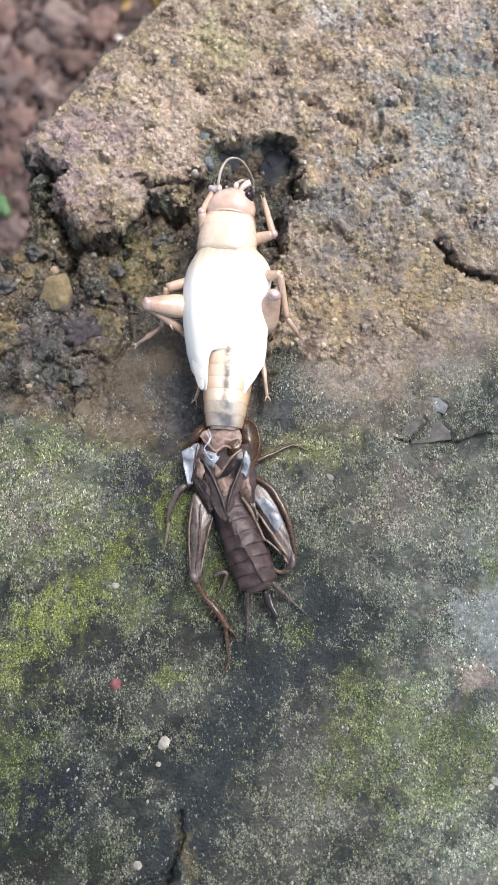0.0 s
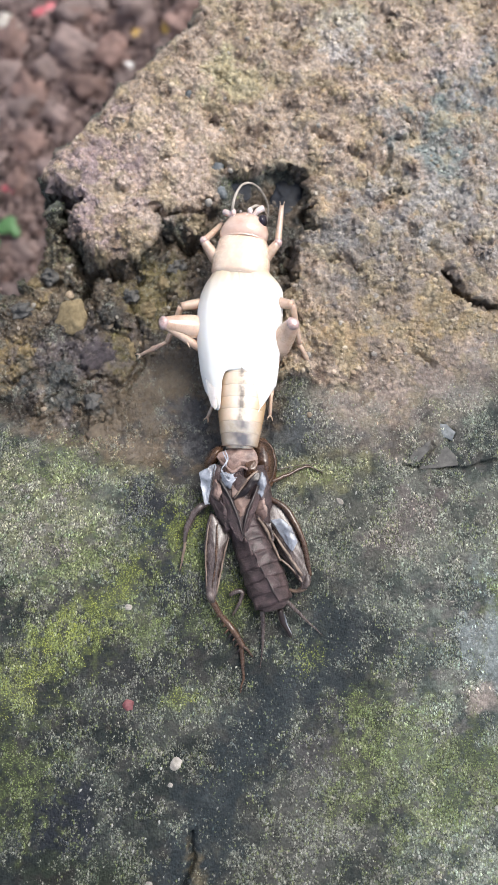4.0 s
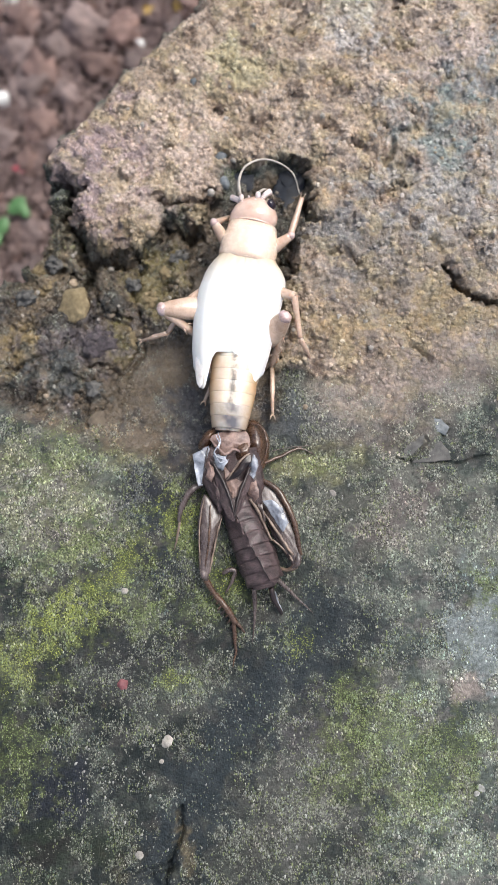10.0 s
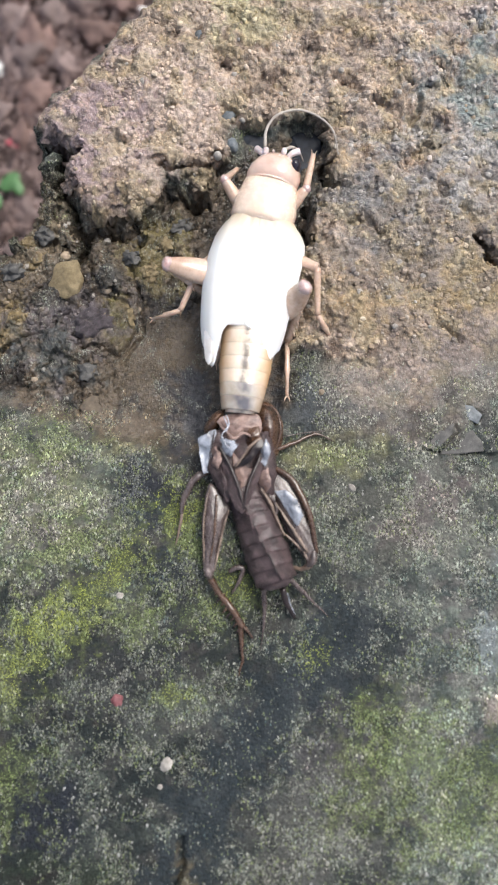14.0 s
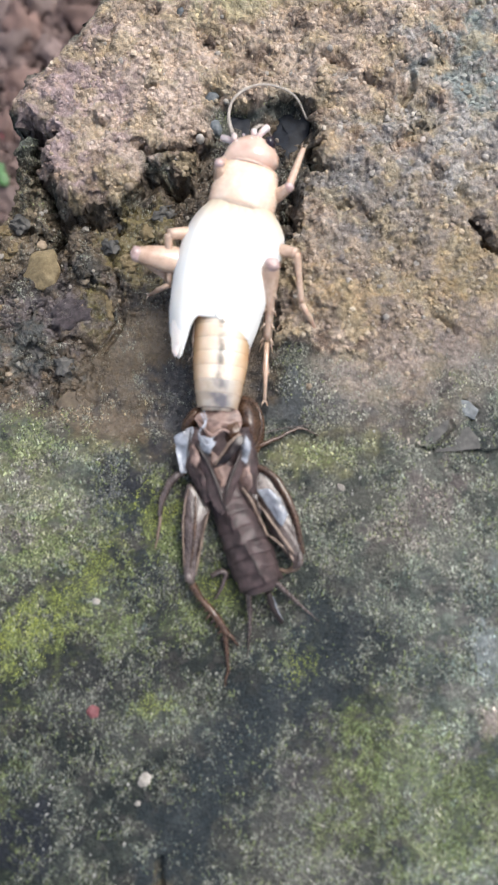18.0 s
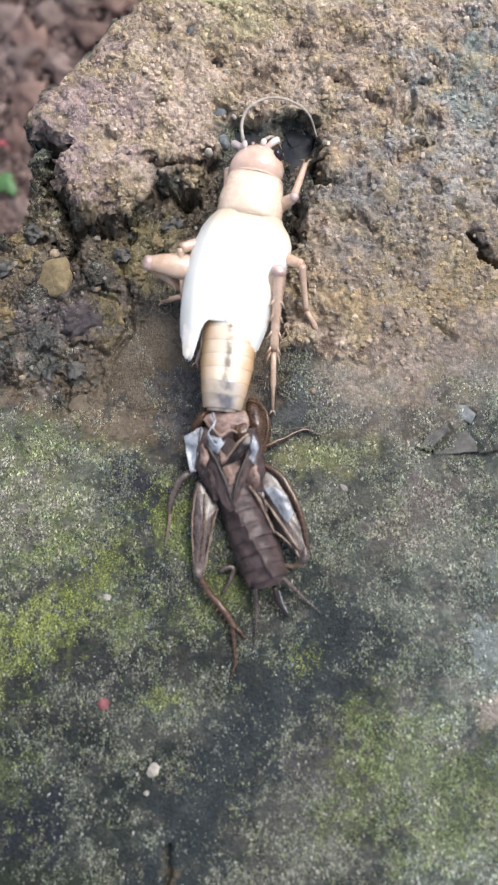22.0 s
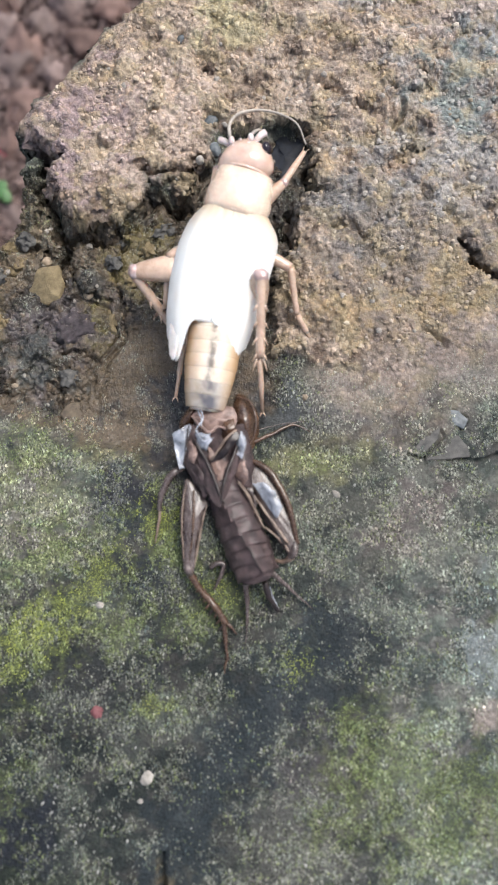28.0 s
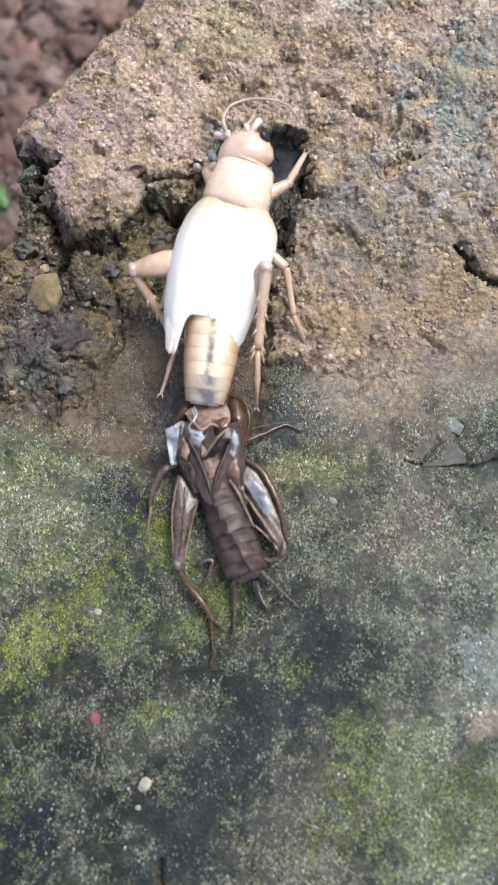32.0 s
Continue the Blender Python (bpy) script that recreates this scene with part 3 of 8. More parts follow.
def tinted(x, y):
    """Mineral, algae and moss colours of the stone with some painted shade, and its wetness, bright grains and moss."""
    wx, wy, edge, upper, hollow = fields(x, y)
    soft = smooth(2, 8, x) * smooth(14, 6, y)
    face = smooth(0.5, -0.5, upper) * (1 - soft) + soft * smooth(8.5, -1.0, upper + 2.0 * fbm(x / 3, y / 3, 3, 123))
    g1, k1 = cells_of(x / 1.1, y / 1.1, 3)
    g2, k2 = cells_of(x / 0.55, y / 0.55, 9)
    n1, n2, n3 = fbm(x / 5, y / 5, 4, 101, 0.6), fbm(x / 2, y / 2, 4, 111, 0.65), fbm(x / 9, y / 9, 3, 121)

    def lay(base, colour, share):
        return base + (np.array(colour) - base) * np.clip(share, 0, 1)[..., None]

    tan = np.zeros(x.shape + (3,)) + np.array((0.36, 0.285, 0.205))
    tan = lay(tan, (0.44, 0.355, 0.265), smooth(-0.1, 0.5, n1 + 0.4 * n2))
    tan = lay(tan, (0.17, 0.125, 0.09), smooth(0.05, 0.7, -n2 - 0.3 * n1))
    tan = lay(tan, (0.31, 0.24, 0.222), patch(x, y, -19.11, 23.82, 7, 7.5, 30, 0.5, 131))
    tan = lay(tan, (0.47, 0.38, 0.30), patch(x, y, -11.03, 25.09, 4.5, 6.5, -20, 0.6, 132))
    tan = lay(tan, (0.38, 0.34, 0.205), patch(x, y, -3.59, 35.83, 4.0, 3.0, 0, 0.5, 133))
    tan = lay(tan, (0.165, 0.165, 0.155), 0.9 * patch(x, y, 8.68, 15.17, 7.0, 5.0, -20, 0.6, 134))
    tan = lay(tan, (0.33, 0.325, 0.295), 0.85 * patch(x, y, 19.81, 20.9, 8.0, 9.0, 0, 0.7, 135))
    tan = lay(tan, (0.21, 0.24, 0.24), 0.8 * patch(x, y, 22.5, 34.5, 4.5, 4.5, 30, 0.7, 136))
    tan = lay(tan, (0.18, 0.225, 0.205), 0.8 * patch(x, y, 18.84, 28.49, 3.4, 4.4, 0, 0.8, 137))
    tan = lay(tan, (0.50, 0.41, 0.34), 0.75 * patch(x, y, 19.75, 36.95, 5.0, 2.4, 30, 0.6, 138))
    tan = lay(tan, (0.52, 0.50, 0.45), 0.75 * patch(x, y, 9.74, 39.83, 3.5, 2.4, 0, 0.7, 139))
    tan = lay(tan, (0.235, 0.195, 0.145), 0.75 * patch(x, y, 14.58, 8.81, 11.0, 8.0, 0, 0.5, 142))
    tan = lay(tan, (0.36, 0.27, 0.145), 0.65 * patch(x, y, 9.71, 5.72, 6.5, 2.0, 0, 0.7, 140))
    tan = lay(tan, (0.275, 0.225, 0.185), 0.85 * patch(x, y, 19.02, -1.02, 9.0, 5.5, 10, 0.5, 141))
    tan = lay(tan, (0.33, 0.25, 0.12), 0.6 * patch(x, y, 19.32, 7.55, 5.0, 2.6, -20, 0.7, 143))
    tan = lay(tan, (0.44, 0.42, 0.31), 0.7 * patch(x, y, 8.52, 42.99, 4.0, 1.6, 0, 0.5, 144))
    tan = lay(tan, (0.10, 0.078, 0.06), 0.85 * patch(x, y, -9.4, 18.3, 2.6, 1.7, 10, 0.5, 146, 1.5))
    tan = lay(tan, (0.12, 0.095, 0.07), 0.6 * patch(x, y, -18.0, 15.0, 5.0, 1.6, -10, 0.6, 147, 1.5))
    tan = lay(tan, (0.40, 0.30, 0.17), 0.8 * patch(x, y, 4.9, 20.6, 1.5, 2.2, 10, 0.4, 145))
    # rim of the break darkened, the step's shade put into the colour
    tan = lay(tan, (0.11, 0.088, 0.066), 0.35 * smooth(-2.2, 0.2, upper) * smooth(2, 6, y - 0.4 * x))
    tan = lay(tan, (0.36, 0.30, 0.17), 0.5 * smooth(0.05, 0.4, fbm(x / 3.2, y / 2.6, 4, 148, 0.6)))
    tan = lay(tan, (0.20, 0.175, 0.16), 0.45 * smooth(0.1, 0.45, fbm(x / 2.6 + 5, y / 2.2, 4, 149, 0.6)) * smooth(-4, 4, x))
    # grains stand out paler, joints darker: shade of the relief put into the colour
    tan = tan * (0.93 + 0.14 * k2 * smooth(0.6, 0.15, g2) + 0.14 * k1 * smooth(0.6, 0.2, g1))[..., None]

    brown = np.zeros(x.shape + (3,)) + np.array((0.125, 0.098, 0.066))
    brown = lay(brown, (0.044, 0.037, 0.029), smooth(-0.1, 0.4, n1 + 0.4 * n2))
    brown = lay(brown, (0.19, 0.16, 0.065), 0.8 * patch(x, y, -12.95, 12.1, 3.0, 4.0, 20, 0.7, 151))
    brown = lay(brown, (0.20, 0.18, 0.055), 0.7 * patch(x, y, -17.04, 5.2, 1.2, 3.2, 15, 0.6, 152))
    brown = lay(brown, (0.28, 0.21, 0.09), 0.7 * patch(x, y, -27.62, 4.62, 3.0, 2.6, 30, 0.6, 153))
    brown = lay(brown, (0.120, 0.104, 0.108), 0.85 * patch(x, y, -20.93, 3.98, 5.5, 3.8, 20, 0.6, 154))
    brown = lay(brown, (0.045, 0.060, 0.058), 0.75 * patch(x, y, -23.23, 0.9, 4.5, 2.5, -20, 0.7, 155))
    # smooth brown floor beside the insect, with its shade put into the colour
    brown = lay(brown, (0.105, 0.080, 0.048), 0.85 * patch(x, y, -12.42, 0.26, 7.0, 4.5, 0, 0.5, 156))
    brown = lay(brown, (0.060, 0.062, 0.056), 0.8 * smooth(1.9, 1.2, np.hypot(x - KNOB[0], y - KNOB[1]) + 0.3 * n2))
    # creases drawn dark, their shade painted along the carved lines
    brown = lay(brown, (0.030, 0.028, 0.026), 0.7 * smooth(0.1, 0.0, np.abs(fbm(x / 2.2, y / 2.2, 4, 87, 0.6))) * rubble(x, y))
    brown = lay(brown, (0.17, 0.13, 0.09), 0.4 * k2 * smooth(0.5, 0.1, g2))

    slab = np.zeros(x.shape + (3,)) + np.array((0.066, 0.075, 0.064))
    slab = lay(slab, (0.110, 0.120, 0.098), smooth(0.0, 0.45, n1 + 0.3 * n3))
    slab = lay(slab, (0.028, 0.034, 0.035), 0.6 * smooth(0.0, 0.5, -n1 - 0.3 * n2))
    slab = lay(slab, (0.160, 0.155, 0.092), 0.8 * patch(x, y, -23.88, -12.86, 8.0, 7.0, 10, 0.5, 161))
    slab = lay(slab, (0.175, 0.155, 0.135), 0.75 * smooth(0.05, 0.4, fbm(x / 2.6, y / 1.5, 4, 201, 0.65)) * patch(x, y, -24.0, -14.0, 11.0, 8.0, 0, 0.5, 202))
    slab = lay(slab, (0.060, 0.085, 0.050), 0.7 * smooth(0.05, 0.4, fbm(x / 2.8 + 7, y / 1.8, 4, 203, 0.65)) * patch(x, y, -25.0, -16.0, 10.0, 8.0, 0, 0.5, 204))
    slab = lay(slab, (0.140, 0.122, 0.110), 0.45 * smooth(0.1, 0.45, fbm(x / 3.4, y / 2.2, 4, 205, 0.65)))
    slab = lay(slab, (0.15, 0.135, 0.075), 0.75 * patch(x, y, -12.26, -7.56, 5.0, 2.2, 0, 0.6, 162))
    slab = lay(slab, (0.27, 0.255, 0.14), 0.85 * patch(x, y, 4.76, -8.87, 4.8, 2.2, 5, 0.45, 163))
    # silvery sheen of a wet film, painted as a paler bluish patch
    slab = lay(slab, (0.12, 0.13, 0.135), 0.8 * patch(x, y, 4.82, -4, 6.0, 2.2, -8, 0.6, 164))
    slab = lay(slab, (0.165, 0.158, 0.13), 0.7 * patch(x, y, 12.79, -13.99, 9.0, 5.5, 0, 0.6, 165))
    slab = lay(slab, (0.18, 0.14, 0.13), 0.6 * patch(x, y, 12.79, -13.99, 4.0, 2.5, 40, 0.7, 166))
    slab = lay(slab, (0.17, 0.185, 0.18), 0.8 * patch(x, y, 21.5, -25.81, 3.6, 5.0, 10, 0.6, 167))
    slab = lay(slab, (0.22, 0.18, 0.155), 0.9 * patch(x, y, 19.59, -31.55, 2.2, 1.3, 15, 0.35, 168))
    streak = smooth(4.4, 1.2, line_distance(x, y, STREAK) + 2.2 * fbm(x / 2.4, y / 2.4, 5, 169, 0.7))
    slab = lay(slab, (0.024, 0.032, 0.032), 0.9 * patch(x, y, -22.16, -41.64, 10.0, 9.0, 20, 0.7, 171))
    slab = lay(slab, (0.055, 0.060, 0.058), 0.75 * patch(x, y, 4.56, -27.53, 8.0, 2.2, 35, 0.7, 172))
    slab = lay(slab, (0.065, 0.064, 0.064), 0.6 * patch(x, y, -15.8, -29.8, 5.0, 4.0, 0, 0.7, 173))
    slab = lay(slab, (0.105, 0.108, 0.09), 0.6 * patch(x, y, -0.56, -45.63, 8.0, 6.0, 30, 0.6, 174))
    slab = lay(slab, (0.085, 0.088, 0.088), 0.6 * patch(x, y, 0.1, -4.29, 6.0, 2.6, 0, 0.5, 196))
    slab = lay(slab, (0.048, 0.040, 0.036), 0.8 * patch(x, y, -7.52, -9.92, 2.6, 5.5, -25, 0.5, 175))
    slab = lay(slab, (0.075, 0.066, 0.045), 0.8 * patch(x, y, -12.01, -48.8, 4.0, 3.0, 0, 0.5, 176))
    slab = lay(slab, (0.035, 0.044, 0.050), 0.85 * patch(x, y, -13.62, -12.85, 1.6, 5.0, 10, 0.6, 177))
    slab = lay(slab, (0.045, 0.052, 0.058), 0.8 * patch(x, y, -10.28, -20.88, 3.0, 5.0, -25, 0.7, 178))
    slab = lay(slab, (0.13, 0.11, 0.105), 0.6 * patch(x, y, -22.27, -16.62, 3.4, 1.2, 0, 0.7, 179))
    slab = lay(slab, (0.030, 0.034, 0.048), 0.8 * patch(x, y, -21.62, -41.11, 3.0, 3.6, 30, 0.7, 191))
    slab = lay(slab, (0.055, 0.070, 0.042), 0.6 * patch(x, y, -19.73, -47.33, 5.0, 3.0, 0, 0.7, 192))
    slab = lay(slab, (0.035, 0.030, 0.028), 0.8 * patch(x, y, -23.03, -47.36, 2.2, 1.6, 0, 0.7, 193))
    slab = lay(slab, (0.16, 0.152, 0.135), 0.7 * patch(x, y, 1.65, -42.51, 6.0, 5.0, 0, 0.7, 194))
    slab = lay(slab, (0.14, 0.12, 0.125), 0.6 * patch(x, y, 4.47, -35.65, 3.0, 3.0, 0, 0.7, 195))
    # slab tone by place: paler upper left and right, darker lower left
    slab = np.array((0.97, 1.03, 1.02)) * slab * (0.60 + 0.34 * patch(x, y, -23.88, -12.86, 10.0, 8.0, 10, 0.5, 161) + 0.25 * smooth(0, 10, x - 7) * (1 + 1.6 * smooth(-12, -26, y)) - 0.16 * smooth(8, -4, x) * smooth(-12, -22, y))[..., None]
    slab = lay(slab, (0.019, 0.026, 0.029), 0.90 * streak)
    slab = lay(slab, (0.115, 0.095, 0.055), 0.7 * patch(x, y, -8.6, -47.0, 0.8, 2.6, 10, 0.5, 206, 1.2))
    moss = np.zeros_like(x)
    for cx, cy, rx, ry, turn, much in MOSS_STAINS:
        moss = np.maximum(moss, much * patch(x, y, cx, cy, rx, ry, turn, 0.95, 180 + int(rx * 7 + ry), 1.6))
    moss = moss * (1 - 0.9 * streak)
    slab = lay(slab, (0.100, 0.120, 0.040), 0.65 * moss)
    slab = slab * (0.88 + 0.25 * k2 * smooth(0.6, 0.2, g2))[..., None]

    brown = brown * np.array((0.74, 0.73, 0.70))
    blend = smooth(0.15, 0.75, hollow + 0.25 * n2)[..., None]
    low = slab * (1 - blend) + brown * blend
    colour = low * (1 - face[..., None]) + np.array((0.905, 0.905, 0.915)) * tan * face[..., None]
    # dark wet stains and painted contact shade round the shed skin
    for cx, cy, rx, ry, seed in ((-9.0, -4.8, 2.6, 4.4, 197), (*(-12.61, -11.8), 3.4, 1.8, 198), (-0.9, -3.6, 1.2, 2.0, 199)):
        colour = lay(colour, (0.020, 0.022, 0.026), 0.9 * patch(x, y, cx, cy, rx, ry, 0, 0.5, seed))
    shelf = patch(x, y, -25.02, 15.37, 4.2, 6.0, 20, 0.3, 17)
    colour = lay(colour, (0.18, 0.145, 0.095), 0.8 * shelf)
    wet = np.clip((1 - face) * (0.30 + 0.75 * hollow + 0.3 * n1) + face * (0.62 + 0.4 * n1), 0, 1)
    bare = np.maximum(patch(x, y, 19.59, -31.55, 2.2, 1.3, 15, 0.35, 168), 0.6 * patch(x, y, 21.5, -25.81, 3.6, 5.0, 10, 0.6, 167))
    dark = np.maximum(streak, 0.5 * patch(x, y, 4.56, -27.53, 8.0, 2.2, 35, 0.7, 172))
    n4 = fbm(x / 3.2, y / 3.2, 4, 311, 0.7)
    sparse = patch(x, y, -23.27, -41.65, 9.0, 8.0, 20, 0.6, 341)
    dense = np.maximum(patch(x, y, -23.25, -14.02, 10.0, 8.0, 0, 0.5, 342), patch(x, y, 13.13, -43.47, 14.0, 8.0, 20, 0.6, 343))
    speck = 0.86 * np.clip((1 - face) * (0.44 + 0.18 * dense - 0.24 * sparse - 0.5 * hollow + 0.25 * n1 + 0.7 * n4 + 0.45 * fbm(x / 1.1, y / 1.1, 3, 317, 0.6)) * (1 - 0.8 * dark) * (1 - 0.8 * bare) + 0.07 * face, 0, 0.85)
    moss = np.clip(moss * 0.95 + (1 - face) * (1 - hollow) * (0.17 + 0.25 * smooth(-0.3, 0.4, fbm(x / 6, y / 6, 3, 331))) + 0.2 * dense, 0, 1)
    colour = colour * np.array((1.08, 1.06, 1.10)) * (1 - 0.12 * soft)[..., None]
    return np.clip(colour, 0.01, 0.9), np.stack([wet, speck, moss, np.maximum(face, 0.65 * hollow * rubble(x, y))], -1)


MOSS_STAINS = [  # middle, half lengths, turn, how much
    (*(-21.11, -24.56), 5.5, 2.4, 35, 1.0), (*(-15.78, -19.76), 3.6, 1.7, 45, 0.8), (*(-9.69, -14.3), 2.4, 2.6, 60, 1.0),
    (*(-26.04, -29.85), 4.5, 2.5, 20, 0.6), (*(2.3, -27.53), 1.8, 1.2, 20, 0.9), (*(-9.55, -30.87), 1.7, 0.9, 0, 0.6),
    (*(12.24, -35.61), 4.2, 3.6, 0, 0.55), (*(15.38, -41.38), 4.2, 3.2, 20, 0.5), (*(7.31, -31.88), 2.4, 1.7, 0, 0.6),
    (*(22.54, -21.37), 1.6, 2.2, 0, 0.7), (*(-5.66, -23.12), 3.4, 2.0, 30, 0.45), (*(6.61, -40.92), 3.0, 1.6, 0, 0.4),
    (*(-19.64, -16.91), 4.0, 2.0, 30, 0.5), (*(-4.53, -20.87), 2.6, 2.2, 0, 0.6), (*(7.78, -36.69), 3.0, 2.0, 10, 0.6), (*(18.25, -37.69), 3.0, 2.4, 0, 0.6),
    (*(-13.08, -24.26), 3.0, 1.6, 30, 0.5), (*(-25.67, -37.96), 3.5, 4.0, 0, 0.45), (*(-22.91, -7.55), 4.0, 2.6, 10, 0.35), (*(-8.02, -17.46), 2.0, 1.6, 0, 0.9), (*(4.76, -9.34), 3.2, 1.2, 0, 0.35),
]


# ---- helpers that make meshes (all in millimetres) ----
def mesh_of(name, bm, material, smooth_shade=True):
    for v in bm.verts:
        v.co *= MM
    me = bpy.data.meshes.new(name)
    bm.to_mesh(me)
    bm.free()
    if smooth_shade:
        me.polygons.foreach_set("use_smooth", [True] * len(me.polygons))
    me.materials.append(material)
    return me


def part(name, bm, material, parent, label="", m=None):
    ob = new(name, mesh_of(name, bm, material))
    ob.parent = parent
    if m is not None:
        ob.matrix_basis = m
    return tagged(ob, label)


def thing(name, label, category, m=None, group="", kind=""):
    ob = new(name)
    ob.empty_display_size = 0.002
    if m is not None:
        ob.matrix_basis = m
    return tagged(ob, label, category, group, kind)


def add_tube(bm, points, radii, sides=10, flat=1.0, up=(0, 0, 1)):
    """A limb along points; flat squeezes it along up. Rounded ends."""
    pts = [Vector(p) for p in points]
    rings = []
    for i, p in enumerate(pts):
        d = (pts[min(i + 1, len(pts) - 1)] - pts[max(i - 1, 0)]).normalized()
        side = d.cross(Vector(up))
        side = side.normalized() if side.length > 1e-4 else Vector((1, 0, 0))
        top = side.cross(d).normalized()
        r = radii[i]
        rings.append([bm.verts.new(p + side * (r * math.cos(a)) + top * (r * flat * math.sin(a)))
                      for a in (2 * math.pi * k / sides for k in range(sides))])
    for a, b in zip(rings[:-1], rings[1:]):
        for k in range(sides):
            bm.faces.new((a[k], a[(k + 1) % sides], b[(k + 1) % sides], b[k]))
    bm.faces.new(rings[0][::-1])
    bm.faces.new(rings[-1])
    bmesh.ops.recalc_face_normals(bm, faces=bm.faces)
    return bm


def tube(points, radii, sides=10, flat=1.0, up=(0, 0, 1)):
    return add_tube(bmesh.new(), points, radii, sides, flat, up)


def curve_points(points, steps=6):
    """A smooth line through points."""
    p = [Vector(points[0]) * 2 - Vector(points[1])] + [Vector(q) for q in points] + [Vector(points[-1]) * 2 - Vector(points[-2])]
    out = []
    for i in range(1, len(p) - 2):
        for s in range(steps):
            t = s / steps
            out.append(0.5 * (2 * p[i] + (p[i + 1] - p[i - 1]) * t + (2 * p[i - 1] - 5 * p[i] + 4 * p[i + 1] - p[i + 2]) * t * t
                              + (3 * p[i] - p[i - 1] - 3 * p[i + 1] + p[i + 2]) * t**3))
    return out + [p[-2]]


def taper(n, *stops):
    """n radii that run evenly through the stops."""
    return [float(np.interp(i / (n - 1), np.linspace(0, 1, len(stops)), stops)) for i in range(n)]


def blob(rx, ry, rz, rough=0.0, seed=0, detail=2, centre=(0, 0, 0), squash=1.0):
    """A rounded lump with an uneven skin."""
    bm = bmesh.new()
    bmesh.ops.create_icosphere(bm, subdivisions=detail, radius=1)
    for v in bm.verts:
        n = noise.noise(v.co * 1.6 + Vector((seed * 3.1, seed * 1.7, 0))) + 0.5 * noise.noise(v.co * 3.7 + Vector((0, seed * 2.3, seed)))
        k = 1 + rough * n
        v.co = Vector((v.co.x * rx * k, v.co.y * ry * k, (v.co.z if v.co.z > 0 else v.co.z * squash) * rz * k)) + Vector(centre)
    return bm


def lathe(stations, sides=18, keel=0.0):
    """A body along y: stations of (y, half width, z low, z high, x shift)."""
    bm = bmesh.new()
    rings = []
    for y, w, z0, z1, *shift in stations:
        ring = []
        for k in range(sides):
            a = 2 * math.pi * k / sides
            ca, sa = math.cos(a), math.sin(a)
            mid = z0 + (z1 - z0) * 0.42
            z = mid + (z1 - mid) * sa if sa > 0 else mid + (mid - z0) * sa
            z += keel * max(0, sa) ** 8
            ring.append(bm.verts.new(((shift[0] if shift else 0) + w * math.copysign(abs(ca) ** 0.85, ca), y, z)))
        rings.append(ring)
    for a, b in zip(rings[:-1], rings[1:]):
        for k in range(sides):
            bm.faces.new((a[k], a[(k + 1) % sides], b[(k + 1) % sides], b[k]))
    bm.faces.new(rings[0])
    bm.faces.new(rings[-1])
    bmesh.ops.recalc_face_normals(bm, faces=bm.faces)
    return bm


def plate(outline, base, rise, thick=0.08):
    """A thin curved scale: an outline in x and y, height by a function of x and y."""
    bm = bmesh.new()
    cx, cy = sum(p[0] for p in outline) / len(outline), sum(p[1] for p in outline) / len(outline)
    levels = []
    shrink = (1.0, 0.93, 0.8, 0.62, 0.42, 0.22, 0.08)
    for s in shrink:
        levels.append([(cx + (px - cx) * s, cy + (py - cy) * s) for px, py in outline])
    for down in (0, 1):
        rings = [[bm.verts.new((px, py, base(px, py) + rise * (1 - s * s) - down * thick)) for px, py in ring]
                 for ring, s in zip(levels, shrink)]
        n = len(outline)
        for a, b in zip(rings[:-1], rings[1:]):
            for k in range(n):
                bm.faces.new((a[k], a[(k + 1) % n], b[(k + 1) % n], b[k]))
        bm.faces.new(rings[-1])
        if down == 0:
            rim = rings[0]
        else:
            for k in range(n):
                bm.faces.new((rim[k], rim[(k + 1) % n], rings[0][(k + 1) % n], rings[0][k]))
    bmesh.ops.recalc_face_normals(bm, faces=bm.faces)
    return bm


def rounded(outline, steps=4):
    """A closed outline with its corners eased."""
    n, out = len(outline), []
    p = [Vector(q) for q in outline]
    for i in range(n):
        a, b, c, d = p[i - 1], p[i], p[(i + 1) % n], p[(i + 2) % n]
        for k in range(steps):
            t = k / steps
            q = 0.5 * (2 * b + (c - a) * t + (2 * a - 5 * b + 4 * c - d) * t * t + (3 * b - a - 3 * c + d) * t**3)
            out.append((q.x, q.y))
    return out


def angular(outline, steps=4):
    """A closed outline with more points on its straight sides."""
    ring = list(outline) + [outline[0]]
    return [(ax + (bx - ax) * k / steps, ay + (by - ay) * k / steps) for (ax, ay), (bx, by) in zip(ring[:-1], ring[1:]) for k in range(steps)]


def crumple(bm, amp, scale, seed):
    """Wrinkles a skin at three scales."""
    for v in bm.verts:
        p = v.co / scale + Vector((seed * 7.3, seed * 3.1, seed))
        v.co = v.co + amp * noise.noise_vector(p) + 0.45 * amp * noise.noise_vector(p * 2.7) + 0.2 * amp * noise.noise_vector(p * 6.1)
    return bm


def level(x, y):
    return float(height(np.array([float(x)]), np.array([float(y)]))[0])


